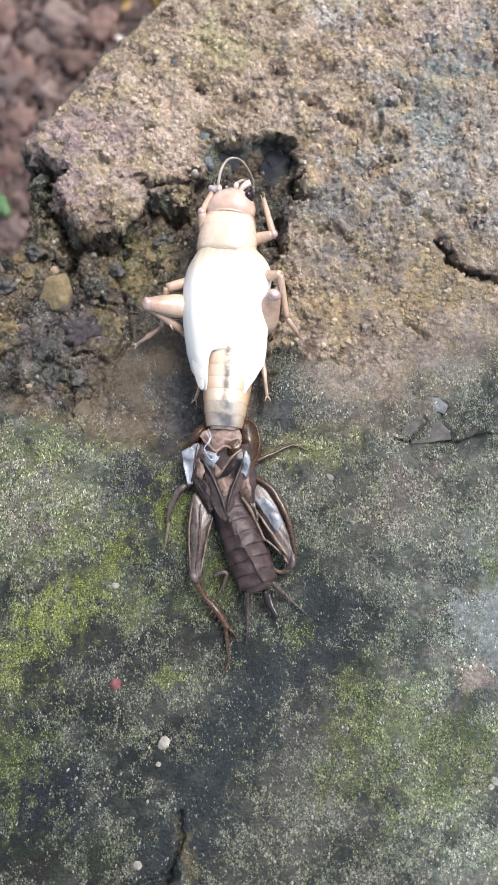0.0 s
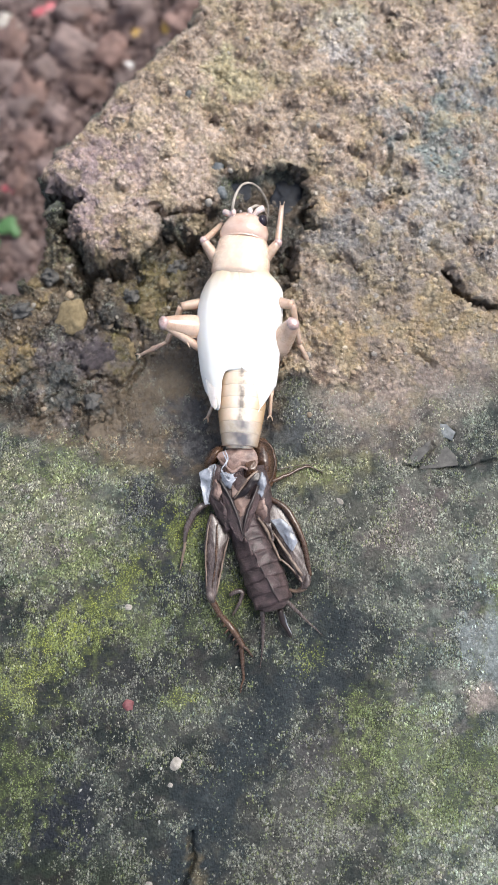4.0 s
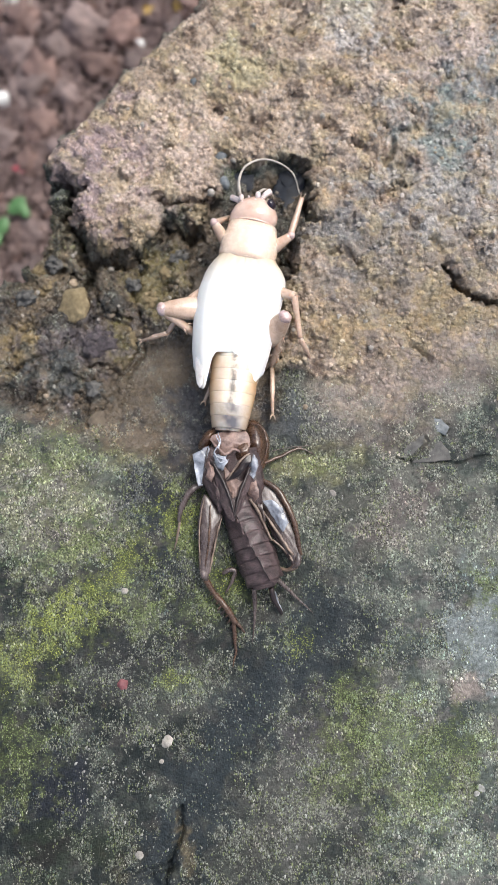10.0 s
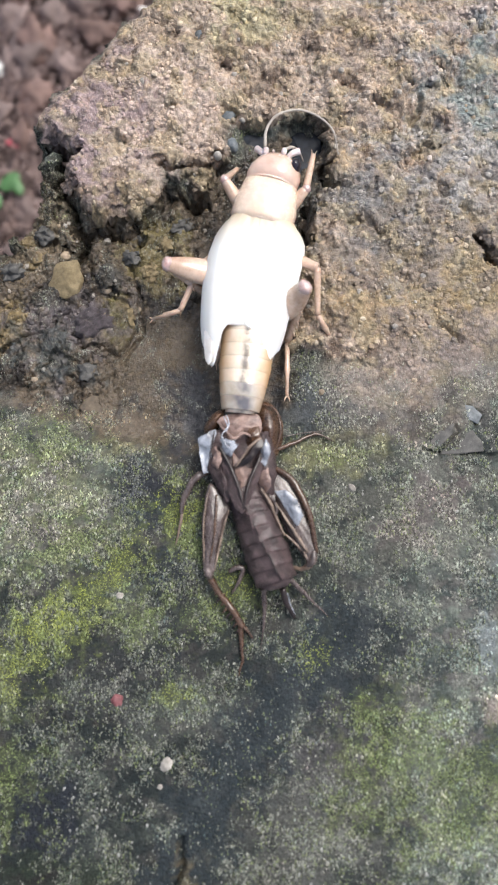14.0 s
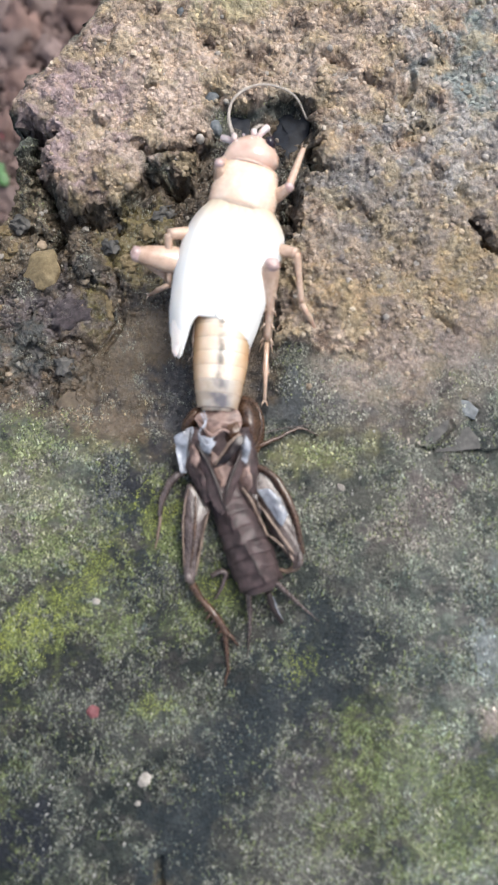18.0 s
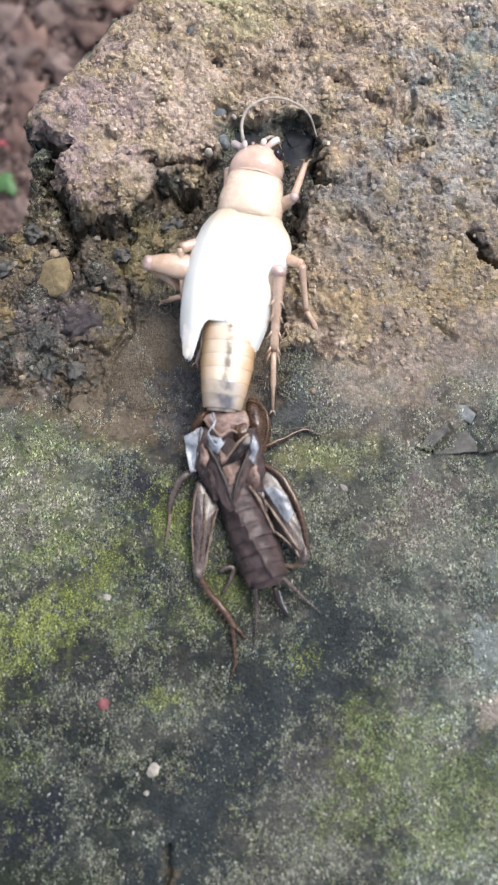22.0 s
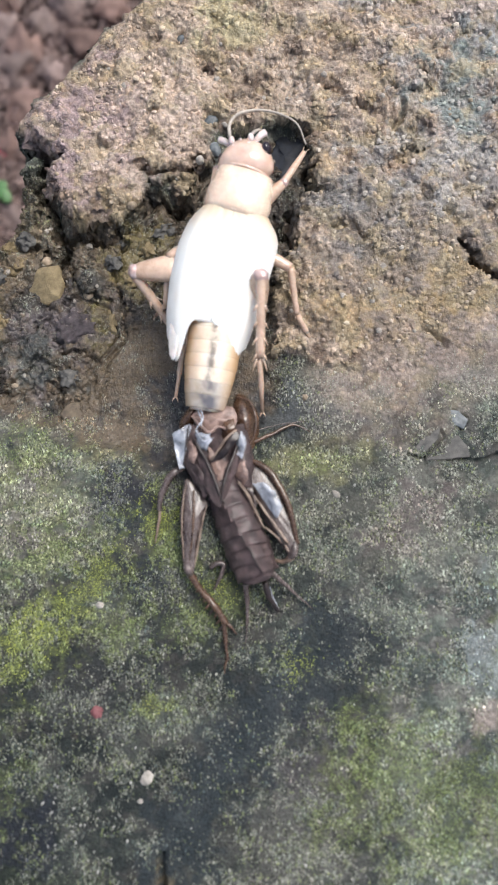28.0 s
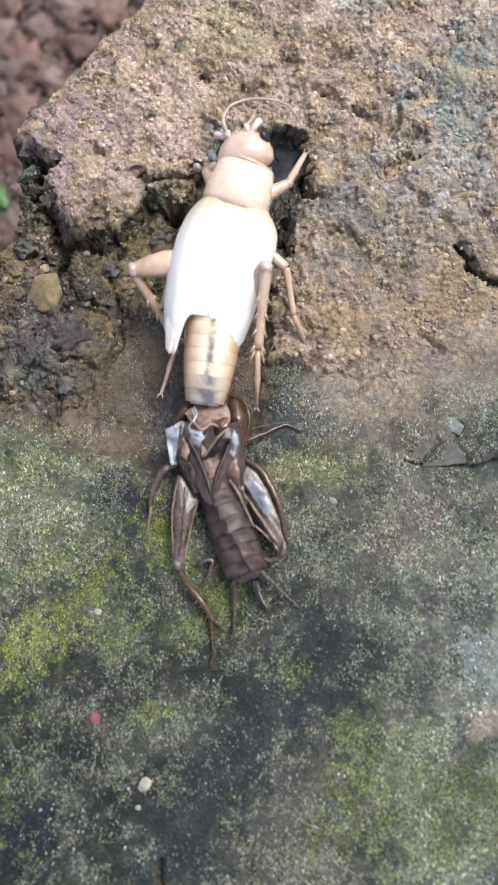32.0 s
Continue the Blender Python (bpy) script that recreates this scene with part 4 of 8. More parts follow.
# ---- ground ----
def build_ground():
    bm = bmesh.new()
    rings = [0, 30, 60, 90, 120, 160, 220, 320, 500, 900, 2000, 6000, 20000, 80000, 400000]
    rows = []
    for r in rings[1:]:
        row = []
        for k in range(72):
            a = 2 * math.pi * k / 72
            x, y = r * math.cos(a), r * math.sin(a)
            bump = (noise.noise(Vector((x / 14, y / 14, 0))) * 1.6 + noise.noise(Vector((x / 5, y / 5, 3))) * 0.8) if r < 600 else 0
            row.append(bm.verts.new((x, y, GROUND + bump)))
        rows.append(row)
    bm.faces.new(rows[0])
    for a, b in zip(rows[:-1], rows[1:]):
        for k in range(72):
            bm.faces.new((a[k], b[k], b[(k + 1) % 72], a[(k + 1) % 72]))
    bmesh.ops.recalc_face_normals(bm, faces=bm.faces)
    ob = new("ground", mesh_of("ground", bm, SOIL))
    return tagged(ob, "dark reddish-brown damp garden soil round the boulder", "ground", kind="structure")


def build_clods():
    rnd = random.Random(4)
    masters = []
    for i in range(7):
        bm = blob(1, 0.9, 0.75, 0.65, 20 + i, 3)
        masters.append(mesh_of("soil_clod", bm, CLOD if i < 5 else RUST_CLOD))
    count = 0
    for i in range(900):
        x, y = rnd.uniform(-72, 8), rnd.uniform(22, 100)
        if count >= 210:
            break
        if region(np.array([x]), np.array([y]), OUTLINE)[0] < 1.5:
            continue
        size = rnd.choice((0.9, 1.2, 1.6, 2.1, 2.7, 3.4))
        kind = rnd.randrange(7)
        ob = new("soil_clod", masters[kind])
        s = size * rnd.uniform(0.8, 1.2)
        ob.matrix_basis = at(x, y, GROUND + 0.35 * s, rnd.uniform(-20, 20), rnd.uniform(-20, 20), rnd.uniform(0, 360)) @ Matrix.Diagonal((s, s * rnd.uniform(0.75, 1.1), s * 0.9, 1))
        tagged(ob, "rounded reddish-brown clod on the soil" if kind > 4 else "dark brown crumbly clod lying on the soil", "clod", "clods on the soil")
        count += 1
    for x, y, s, rust in SOIL_LUMPS:
        ob = new("soil_clod", masters[6 if rust else 2])
        ob.matrix_basis = at(x, y, GROUND + 0.5 * s, 10, -8, x * 7) @ Matrix.Diagonal((s, s * 0.9, s * 0.85, 1))
        tagged(ob, "large rounded reddish clod on the soil" if rust else "large dark brown clod on the soil", "clod", "clods on the soil")


def build_crumbs():
    """Fine crumbs of soil between the clods."""
    rnd = random.Random(14)
    verts, faces = [], []
    for _ in range(11000):
        x, y, r = rnd.uniform(-66, 6), rnd.uniform(20, 92), rnd.uniform(0.25, 0.95)
        b, lift = len(verts), rnd.uniform(0.5, 2.0)
        for dx, dy, dz in ((1, 0, 0), (0.2, 1, 0), (-1, 0.3, 0), (-0.3, -1, 0), (0.1, 0, 1.1), (0, 0.1, -0.7)):
            k = r * rnd.uniform(0.7, 1.2)
            verts.append((x + dx * k, y + dy * k, GROUND + lift + dz * k + rnd.uniform(-0.15, 0.15)))
        for i in range(4):
            faces += [(b + i, b + (i + 1) % 4, b + 4), (b + (i + 1) % 4, b + i, b + 5)]
    me = bpy.data.meshes.new("soil_crumbs")
    me.from_pydata([(a * MM, b * MM, c * MM) for a, b, c in verts], [], faces)
    me.materials.append(CLOD)
    tagged(new("soil_crumbs", me), "loose crumbs of reddish-brown soil", "soil", kind="stuff")


SOIL_LUMPS = [  # middle, radius, reddish
    (*(-36.89, 58.97), 3.4, 1), (*(-31.1, 67.68), 3.6, 0), (*(-27.58, 60.53), 3.0, 1), (*(-35.21, 63.82), 2.6, 0), (*(-40.42, 68.97), 3.2, 1),
    (*(-41.31, 63.35), 2.8, 0), (*(-38.57, 43.43), 2.4, 1), (*(-23.99, 66.3), 2.6, 1), (*(-42.93, 47.85), 2.4, 0), (*(-32.55, 55.24), 2.2, 0),
]


def build_soil_litter():
    x, y = (-43.54, 54.8)
    ob = new("white_pebble", mesh_of("white_pebble", blob(1.5, 1.25, 1.0, 0.2, 3, 3), WHITE_STONE))
    ob.matrix_basis = at(x, y, GROUND + 1.6, 5, 0, 20)
    tagged(ob, "small smooth white pebble lying on the soil", "pebble")
    x, y = (-21.13, 64.55)
    ob = new("white_pebble", mesh_of("white_pebble", blob(0.9, 0.8, 0.7, 0.2, 5, 3), WHITE_STONE))
    ob.matrix_basis = at(x, y, GROUND + 1.4)
    tagged(ob, "tiny pale pebble on the soil by the boulder", "pebble")
    x, y = (-41.59, 71.78)
    ob = new("pale_stone", mesh_of("pale_stone", blob(2.3, 1.9, 1.4, 0.4, 9, 3), PALE_GRAIN))
    ob.matrix_basis = at(x, y, GROUND + 2.0, 4, 0, 30)
    tagged(ob, "blunt pale pinkish stone lying on the soil", "stone")
    leaves = [(*(-39.74, 35.4), 1.8, 40), (*(-38.56, 34.6), 1.3, 120), (*(-41.87, 31.99), 1.6, 65), (*(-42.63, 29.79), 1.3, 80)]
    herb = thing("seedling", "small bright green seedling growing from the soil", "plant", at(leaves[0][0], leaves[0][1], GROUND))
    stem = [(0, 0, 0), (0.4, 0.2, 2), (0.2, 0.6, 3.8)]
    part("stem", tube(curve_points(stem), taper(13, 0.35, 0.22)), LEAF, herb, "thin green stem")
    for lx, ly, size, turn in leaves:
        dx, dy = lx - leaves[0][0], ly - leaves[0][1]
        shape = [(size * math.cos(a), size * 0.62 * math.sin(a)) for a in (2 * math.pi * k / 16 for k in range(16))]
        part("leaf", plate(shape, lambda px, py: 0.05 * px, 0.25, 0.12), LEAF, herb, "", at(dx, dy, 3.6, 8, -6, turn))
    for x, y, size, turn in ((*(-45.62, 46.37), 2.9, 55), (*(-39.28, 42.75), 2.0, 10), (*(-35.45, 75.08), 2.2, 30), (*(-47.27, 66.13), 2.4, 80)):
        shape = [(size * math.cos(a) * (1 + 0.2 * math.sin(3 * a)), size * 0.45 * math.sin(a)) for a in (2 * math.pi * k / 18 for k in range(18))]
        ob = new("fallen_petal", mesh_of("fallen_petal", plate(shape, lambda px, py: 0.08 * px, 0.3, 0.1), PETAL))
        ob.matrix_basis = at(x, y, GROUND + 1.8, 6, 4, turn)
        tagged(ob, "curled red petal fallen on the soil", "petal", "fallen petals")
    for x, y, size, turn in ((*(-19.85, 70.48), 1.2, 40), (*(-14.68, 71.47), 1.4, 100)):
        shape = [(size * math.cos(a), size * 0.7 * math.sin(a)) for a in (2 * math.pi * k / 14 for k in range(14))]
        ob = new("yellow_petal", mesh_of("yellow_petal", plate(shape, lambda px, py: 0.1 * px, 0.3, 0.1), YELLOW))
        ob.matrix_basis = at(x, y, GROUND + 1.8, 0, 8, turn)
        tagged(ob, "small yellow petal lying on the soil", "petal", "fallen petals")


# ---- boulder ----
def spread(lo, hi, step, far_lo, far_hi):
    core = np.arange(lo, hi + step * 0.5, step)
    out, left, right, s = [core], [], [], step
    a, b = lo, hi
    while a > far_lo or b < far_hi:
        s *= 1.22
        a, b = a - s, b + s
        if a > far_lo - s:
            left.append(a)
        if b < far_hi + s:
            right.append(b)
    return np.concatenate([np.array(left[::-1]), core, np.array(right)])


def build_boulder():
    boulder = thing("boulder", "weathered tan boulder with a broken face and a damp mossy slab", "boulder")
    xs = spread(-36, 29, 0.125, -112, 104)
    ys = spread(-55, 50, 0.125, -112, 104)
    gx, gy = np.meshgrid(xs, ys)
    gz = height(gx, gy)
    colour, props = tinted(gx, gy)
    ny, nx = gx.shape
    keep = gz > GROUND - 2.7
    quad = keep[:-1, :-1] | keep[1:, :-1] | keep[:-1, 1:] | keep[1:, 1:]
    jj, ii = np.nonzero(quad)
    base = jj * nx + ii
    faces = np.stack([base, base + 1, base + nx + 1, base + nx], -1)
    used = np.unique(faces)
    remap = np.zeros(nx * ny, np.int64)
    remap[used] = np.arange(len(used))
    faces = remap[faces]
    # ledges on the steep sides
    slope = np.hypot(np.gradient(gz, axis=0) / np.gradient(gy, axis=0), np.gradient(gz, axis=1) / np.gradient(gx, axis=1))
    steep = smooth(1.2, 4.0, slope)
    mx = gx + steep * 0.9 * fbm(gy / 2.2 + 5, gz / 2.0, 4, 401, 0.6)
    my = gy + steep * 0.9 * fbm(gx / 2.2 - 3, gz / 2.0, 4, 411, 0.6)
    co = np.stack([mx.ravel(), my.ravel(), gz.ravel()], -1)[used] * MM
    me = bpy.data.meshes.new("stone_body")
    me.vertices.add(len(co))
    me.vertices.foreach_set("co", co.ravel())
    me.loops.add(faces.size)
    me.loops.foreach_set("vertex_index", faces.ravel().astype(np.int32))
    me.polygons.add(len(faces))
    me.polygons.foreach_set("loop_start", np.arange(0, faces.size, 4, dtype=np.int32))
    me.update(calc_edges=True)
    me.polygons.foreach_set("use_smooth", np.ones(len(faces), bool))
    rgba = np.concatenate([colour, np.ones(colour.shape[:2] + (1,))], -1).reshape(-1, 4)[used]
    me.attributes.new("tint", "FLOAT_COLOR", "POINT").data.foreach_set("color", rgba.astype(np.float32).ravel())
    me.attributes.new("props", "FLOAT_COLOR", "POINT").data.foreach_set("color", props.reshape(-1, 4)[used].astype(np.float32).ravel())
    me.materials.append(STONE)
    body = new("stone_body", me)
    body.parent = boulder
    return boulder


def build_pebbles(boulder):
    """Single pebbles that sit in the stone's face."""
    singles = [  # name, middle, half sizes, material, turn, label
        ("embedded_pebble", *(-5.5, 25.3), 0.7, 0.5, 0.4, CHIP, -40, "small grey pebble"),
        ("embedded_pebble", *(-5.21, 22.4), 0.6, 0.8, 0.5, CHIP, 20, "grey-green pebble"),
        ("embedded_pebble", *(-8.45, 34.37), 0.75, 0.6, 0.4, CHIP, 0, "small grey pebble"),
        ("embedded_pebble", *(-5.55, 25.57), 0.75, 0.6, 0.4, CHIP, 30, "small grey pebble"),
        ("embedded_pebble", *(6.35, -12.03), 0.42, 0.3, 0.22, PALE_GRAIN, -50, ""),
        ("embedded_pebble", *(13.55, 8.44), 0.4, 0.36, 0.12, PALE_GRAIN, 0, ""),
        ("embedded_pebble", *(11.18, 9.89), 0.3, 0.34, 0.1, PALE_GRAIN, 0, ""),
        ("embedded_pebble", *(9.56, 16.77), 0.4, 0.3, 0.1, PALE_GRAIN, 0, ""),
        ("embedded_pebble", *(-10.52, -36.86), 0.62, 0.55, 0.22, PALE_GRAIN, 60, "chalk-white pebble"),
        ("embedded_pebble", *(-11.05, -38.77), 0.25, 0.22, 0.12, PALE_GRAIN, 0, ""),
        ("embedded_pebble", *(-13.08, -47.58), 0.42, 0.38, 0.16, PALE_GRAIN, 0, ""),
        ("embedded_pebble", *(20.6, -41.1), 0.45, 0.3, 0.10, DULL_FLAKE, -40, ""),
        ("embedded_pebble", *(20.1, -41.6), 0.3, 0.25, 0.10, DULL_FLAKE, 20, ""),
        ("embedded_pebble", *(-15.14, -22.08), 0.35, 0.3, 0.2, PALE_GRAIN, 0, ""),
        ("embedded_pebble", *(-17.85, 8.02), 0.5, 0.45, 0.4, TAN_GRAIN, 0, ""),
        ("embedded_pebble", *(-13.22, 16.26), 0.5, 0.45, 0.4, TAN_GRAIN, 0, ""),
        ("embedded_pebble", *(-18.12, 13.4), 0.4, 0.35, 0.3, PALE_GRAIN, 0, ""),
        ("embedded_pebble", *(-22.43, 11.83), 0.6, 0.5, 0.5, TAN_GRAIN, 0, ""),
    ]
    for i, (name, x, y, a, b, c, material, turn, label) in enumerate(singles):
        part(name, crumple(blob(a, b, c, 0.2, 40 + i, 3), 0.1 * a, 0.5 * a, i), material, boulder, label, at(x, y, level(x, y) + 0.05 * c, 0, 0, turn))
    for shape, z in (([(0.6, 25.2), (3.3, 25.0), (3.9, 23.1), (3.1, 21.5), (2.1, 19.7), (0.5, 20.0), (0.1, 21.8), (0.8, 24.3)], -2.3),
                     ([(-5.3, 24.2), (-3.3, 24.5), (-1.9, 23.6), (-2.0, 22.1), (-3.8, 21.7), (-4.8, 22.1), (-5.6, 23.3)], -1.0)):
        part("slate_piece", crumple(plate(rounded(shape, 3), lambda px, py, z=z: z + 0.1 * px, 0.15, 2.0), 0.16, 0.9, 3), SLATE, boulder, "wet blue-black slate in the hole")
    for x, y, a, b, c, turn, material, seed in ((-18.9, 4.4, 1.9, 1.45, 0.6, 20, PURPLE, 3), (-15.3, 11.4, 0.9, 0.7, 0.5, 0, GREY_FLAKE, 5), (-13.4, 9.5, 1.0, 0.8, 0.5, 60, OCHRE, 6),
                                                (-22.0, 1.1, 1.1, 1.0, 0.4, 70, GREY_FLAKE, 8), (-11.9, 12.6, 0.8, 0.6, 0.4, 30, OCHRE, 9), (-15.4, 5.0, 0.6, 1.2, 0.4, 10, OCHRE, 10),
                                                (-19.3, -0.6, 0.9, 0.8, 0.35, 0, GREY_FLAKE, 11), (-14.8, 13.5, 0.45, 0.45, 0.3, 0, GREY_FLAKE, 13), (-10.3, 14.6, 1.1, 0.8, 0.5, 20, GREY_FLAKE, 14),
                                                (-27.5, 9.8, 1.2, 0.9, 0.7, 15, GREY_FLAKE, 15), (-25.4, 11.2, 1.1, 0.9, 0.8, 45, OCHRE, 16), (-24.6, 14.0, 0.9, 0.8, 0.7, 5, GREY_FLAKE, 17), (-26.4, 13.2, 0.8, 0.7, 0.6, 35, OCHRE, 18)):
        part("embedded_stone", crumple(blob(a, b, c, 0.6, seed, 4), 0.26, 0.55, seed), material, boulder, "", at(x, y, level(x, y) - 0.35 * c, 0, 0, turn))
    part("embedded_pebble", blob(0.42, 0.42, 0.6, 0.1, 4, 3), PALE_GRAIN, boulder, "round cream-white pebble in the joint", at(-6.62, 21.05, max(0.15, level(-6.62, 21.05))))
    flat_stone = [(-20.1, -4.1), (-19.1, -3.0), (-17.9, -3.0), (-16.7, -4.2), (-17.6, -5.2), (-19.5, -5.1)]
    part("stone_flake", crumple(plate(angular(flat_stone, 4), lambda px, py: level(-18.4, -4.1) + 0.04, 0.08, 0.4), 0.1, 0.8, 8), BROWN_FLAKE, boulder, "thin brown stone flake")
    block = [(-22.9, 10.6), (-20.7, 10.8), (-20.0, 8.6), (-20.6, 7.1), (-22.2, 7.0), (-23.8, 7.9)]
    part("embedded_pebble", crumple(plate(angular(block, 5), lambda px, py: level(-22.0, 8.9) + 0.35 + 0.1 * (px + 22) + 0.06 * (py - 9), 0.4, 2.0), 0.22, 1.1, 4), OCHRE, boulder, "blunt wedge-shaped ochre pebble")
    for shape, material, label in (([(16.08, -4.5), (16.8, -4.08), (17.85, -4.2), (18.64, -5.1), (18.26, -5.93), (17.57, -5.57), (16.75, -5.69)], CHIP, "thin blue-grey stone flake"),
                                   ([(14.67, -8.87), (15.39, -7.93), (16.48, -6.87), (17.77, -6.52), (18.55, -7.58), (18.75, -8.52), (16.71, -8.76)], GREY_FLAKE, "thin grey-brown stone flake"),
                                   ([(13.25, -7.58), (15.03, -6.4), (16.04, -5.81), (15.9, -6.75), (14.57, -8.17)], GREY_FLAKE, "thin grey-brown stone flake")):
        mx, my = sum(p[0] for p in shape) / len(shape), sum(p[1] for p in shape) / len(shape)
        rest = [level(mx + dx, my + dy) for dx in (-0.6, 0, 0.6) for dy in (-0.6, 0, 0.6)]
        part("stone_flake", crumple(plate(angular(shape, 4), lambda px, py: sum(rest) / 9 + 0.03 + 0.05 * (px - mx), 0.06, 0.3), 0.09, 0.8, 6), material, boulder, label)
    ob = new("red_seed", mesh_of("red_seed", blob(0.48, 0.5, 0.2, 0.42, 71, 3), RED_DOT))
    x, y = (-15.14, -31.38)
    ob.matrix_basis = at(x, y, level(x, y) + 0.12)
    tagged(ob, "tiny crumpled red seed stuck on the mossy stone", "seed")
    # loose and embedded grains of the broken face
    rnd = random.Random(11)
    masters = [mesh_of("grain", blob(1, 0.85, 0.75, 0.35, 90 + i, 1), TAN_GRAIN if i < 5 else PALE_GRAIN) for i in range(7)]
    spots = []
    while len(spots) < 280:
        x, y = rnd.uniform(-28, 26), rnd.uniform(-3, 44)
        spots.append((x, y, rnd.uniform(0.16, 0.42), rnd.randrange(7), rnd.uniform(0, 360)))
    px, py = np.array([s[0] for s in spots]), np.array([s[1] for s in spots])
    _, _, edge, upper, hollow = fields(px, py)
    pz = height(px, py)
    for (x, y, s, kind, turn), e, u, z in zip(spots, edge, upper, pz):
        if e > -1.0 or (u > 0 and rnd.random() > 0.3):
            continue
        ob = new("grain", masters[kind])
        ob.parent = boulder
        ob.matrix_basis = at(x, y, z - 0.22 * s, rnd.uniform(-25, 25), rnd.uniform(-25, 25), turn) @ Matrix.Diagonal((s, s, s, 1))


def scatter_grains(name, x, y, size, long, sink, material, boulder, label, seed):
    """Small rough grains on the stone, joined into one mesh; long stretches them down the slope."""
    rnd = np.random.RandomState(seed)
    n = len(x)
    z = height(x, y)
    g = (1 + 5**0.5) / 2
    ico = np.array([(-1, g, 0), (1, g, 0), (-1, -g, 0), (1, -g, 0), (0, -1, g), (0, 1, g), (0, -1, -g), (0, 1, -g), (g, 0, -1), (g, 0, 1), (-g, 0, -1), (-g, 0, 1)]) / 1.9
    tris = np.array([(0, 11, 5), (0, 5, 1), (0, 1, 7), (0, 7, 10), (0, 10, 11), (1, 5, 9), (5, 11, 4), (11, 10, 2), (10, 7, 6), (7, 1, 8),
                     (3, 9, 4), (3, 4, 2), (3, 2, 6), (3, 6, 8), (3, 8, 9), (4, 9, 5), (2, 4, 11), (6, 2, 10), (8, 6, 7), (9, 8, 1)])
    turn = rnd.uniform(0, 6.283, n) if long == 1 else rnd.normal(0.0, 0.35, n)
    shape = ico[None] * rnd.uniform(0.65, 1.25, (n, 12, 1)) * (size[:, None] * np.stack([rnd.uniform(0.6, 1, n), long * np.ones(n), rnd.uniform(0.5, 0.9, n)], -1))[:, None, :]
    c, k = np.cos(turn)[:, None], np.sin(turn)[:, None]
    co = np.stack([shape[..., 0] * c - shape[..., 1] * k + x[:, None], shape[..., 0] * k + shape[..., 1] * c + y[:, None], shape[..., 2] + (z + sink * size)[:, None]], -1)
    faces = (tris[None] + 12 * np.arange(n)[:, None, None]).reshape(-1, 3)
    me = bpy.data.meshes.new(name)
    me.from_pydata((co.reshape(-1, 3) * MM).tolist(), [], faces.tolist())
    tint, _ = tinted(x, y)
    rgba = np.repeat(np.concatenate([tint, np.ones((n, 1))], -1), 12, axis=0)
    me.attributes.new("tint", "FLOAT_COLOR", "POINT").data.foreach_set("color", rgba.astype(np.float32).ravel())
    me.materials.append(material)
    ob = new(name, me)
    ob.parent = boulder
    tagged(ob, label, kind="stuff")


def build_grit(boulder):
    """Sharp grains of the broken face and crusty ones of the slab, too many to count."""
    rnd = np.random.RandomState(5)
    n = 30000
    x, y = rnd.uniform(-29, 27, n), rnd.uniform(-4, 46, n)
    _, _, edge, upper, hollow = fields(x, y)
    rough = np.where(upper < -0.2, 1.0, 0.55 * hollow * rubble(x, y))
    crowd = smooth(-0.45, 0.5, fbm(x / 3.5, y / 3.5, 3, 501)) * rough
    keep = (edge < -0.8) & (rnd.uniform(0, 1, n) < 0.58 * crowd)
    x, y = x[keep], y[keep]
    scatter_grains("grit", x, y, 0.09 + 0.26 * rnd.uniform(0, 1, len(x)) ** 2.2, 1, 0.05, GRIT, boulder, "loose tan and grey grains in the broken stone", 6)
    n = 56000
    x, y = rnd.uniform(-34, 28, n), rnd.uniform(-55, -2, n)
    _, props = tinted(x, y)
    keep = rnd.uniform(0, 1, n) < 0.95 * np.clip(props[:, 1] * 1.5 - 0.1, 0, 1) * (1 - props[:, 3])
    x, y = x[keep], y[keep]
    scatter_grains("crust_grain", x, y, 0.032 + 0.085 * rnd.uniform(0, 1, len(x)) ** 2.5, 1.5, 0.1, CRUST, boulder, "pale crusty lichen grains on the mossy slab", 7)


def build_flakes(boulder):
    """Pale mineral flakes that lie in the slab."""
    rnd = random.Random(21)
    masters = [mesh_of("mineral_flake", blob(1, 0.7, 0.3, 0.6, 130 + i, 2), DULL_FLAKE) for i in range(5)]
    for cx, cy, rx, ry, count in ((*(-15.51, -40.54), 7.0, 5.0, 60), (*(15.76, -46.53), 6.0, 4.0, 45), (*(1.08, -46.65), 9.0, 4.0, 30), (*(-23.34, -11.68), 6.0, 4.0, 25), (*(12.79, -13.99), 9.0, 6.0, 30)):
        for _ in range(count):
            x, y, s = cx + rnd.gauss(0, 0.5) * rx, cy + rnd.gauss(0, 0.5) * ry, rnd.uniform(0.05, 0.15)
            ob = new("mineral_flake", masters[rnd.randrange(5)])
            ob.parent = boulder
            ob.matrix_basis = at(x, y, level(x, y), rnd.uniform(-15, 15), rnd.uniform(-15, 15), rnd.uniform(40, 110)) @ Matrix.Diagonal((s * 1.3, s, s, 1))


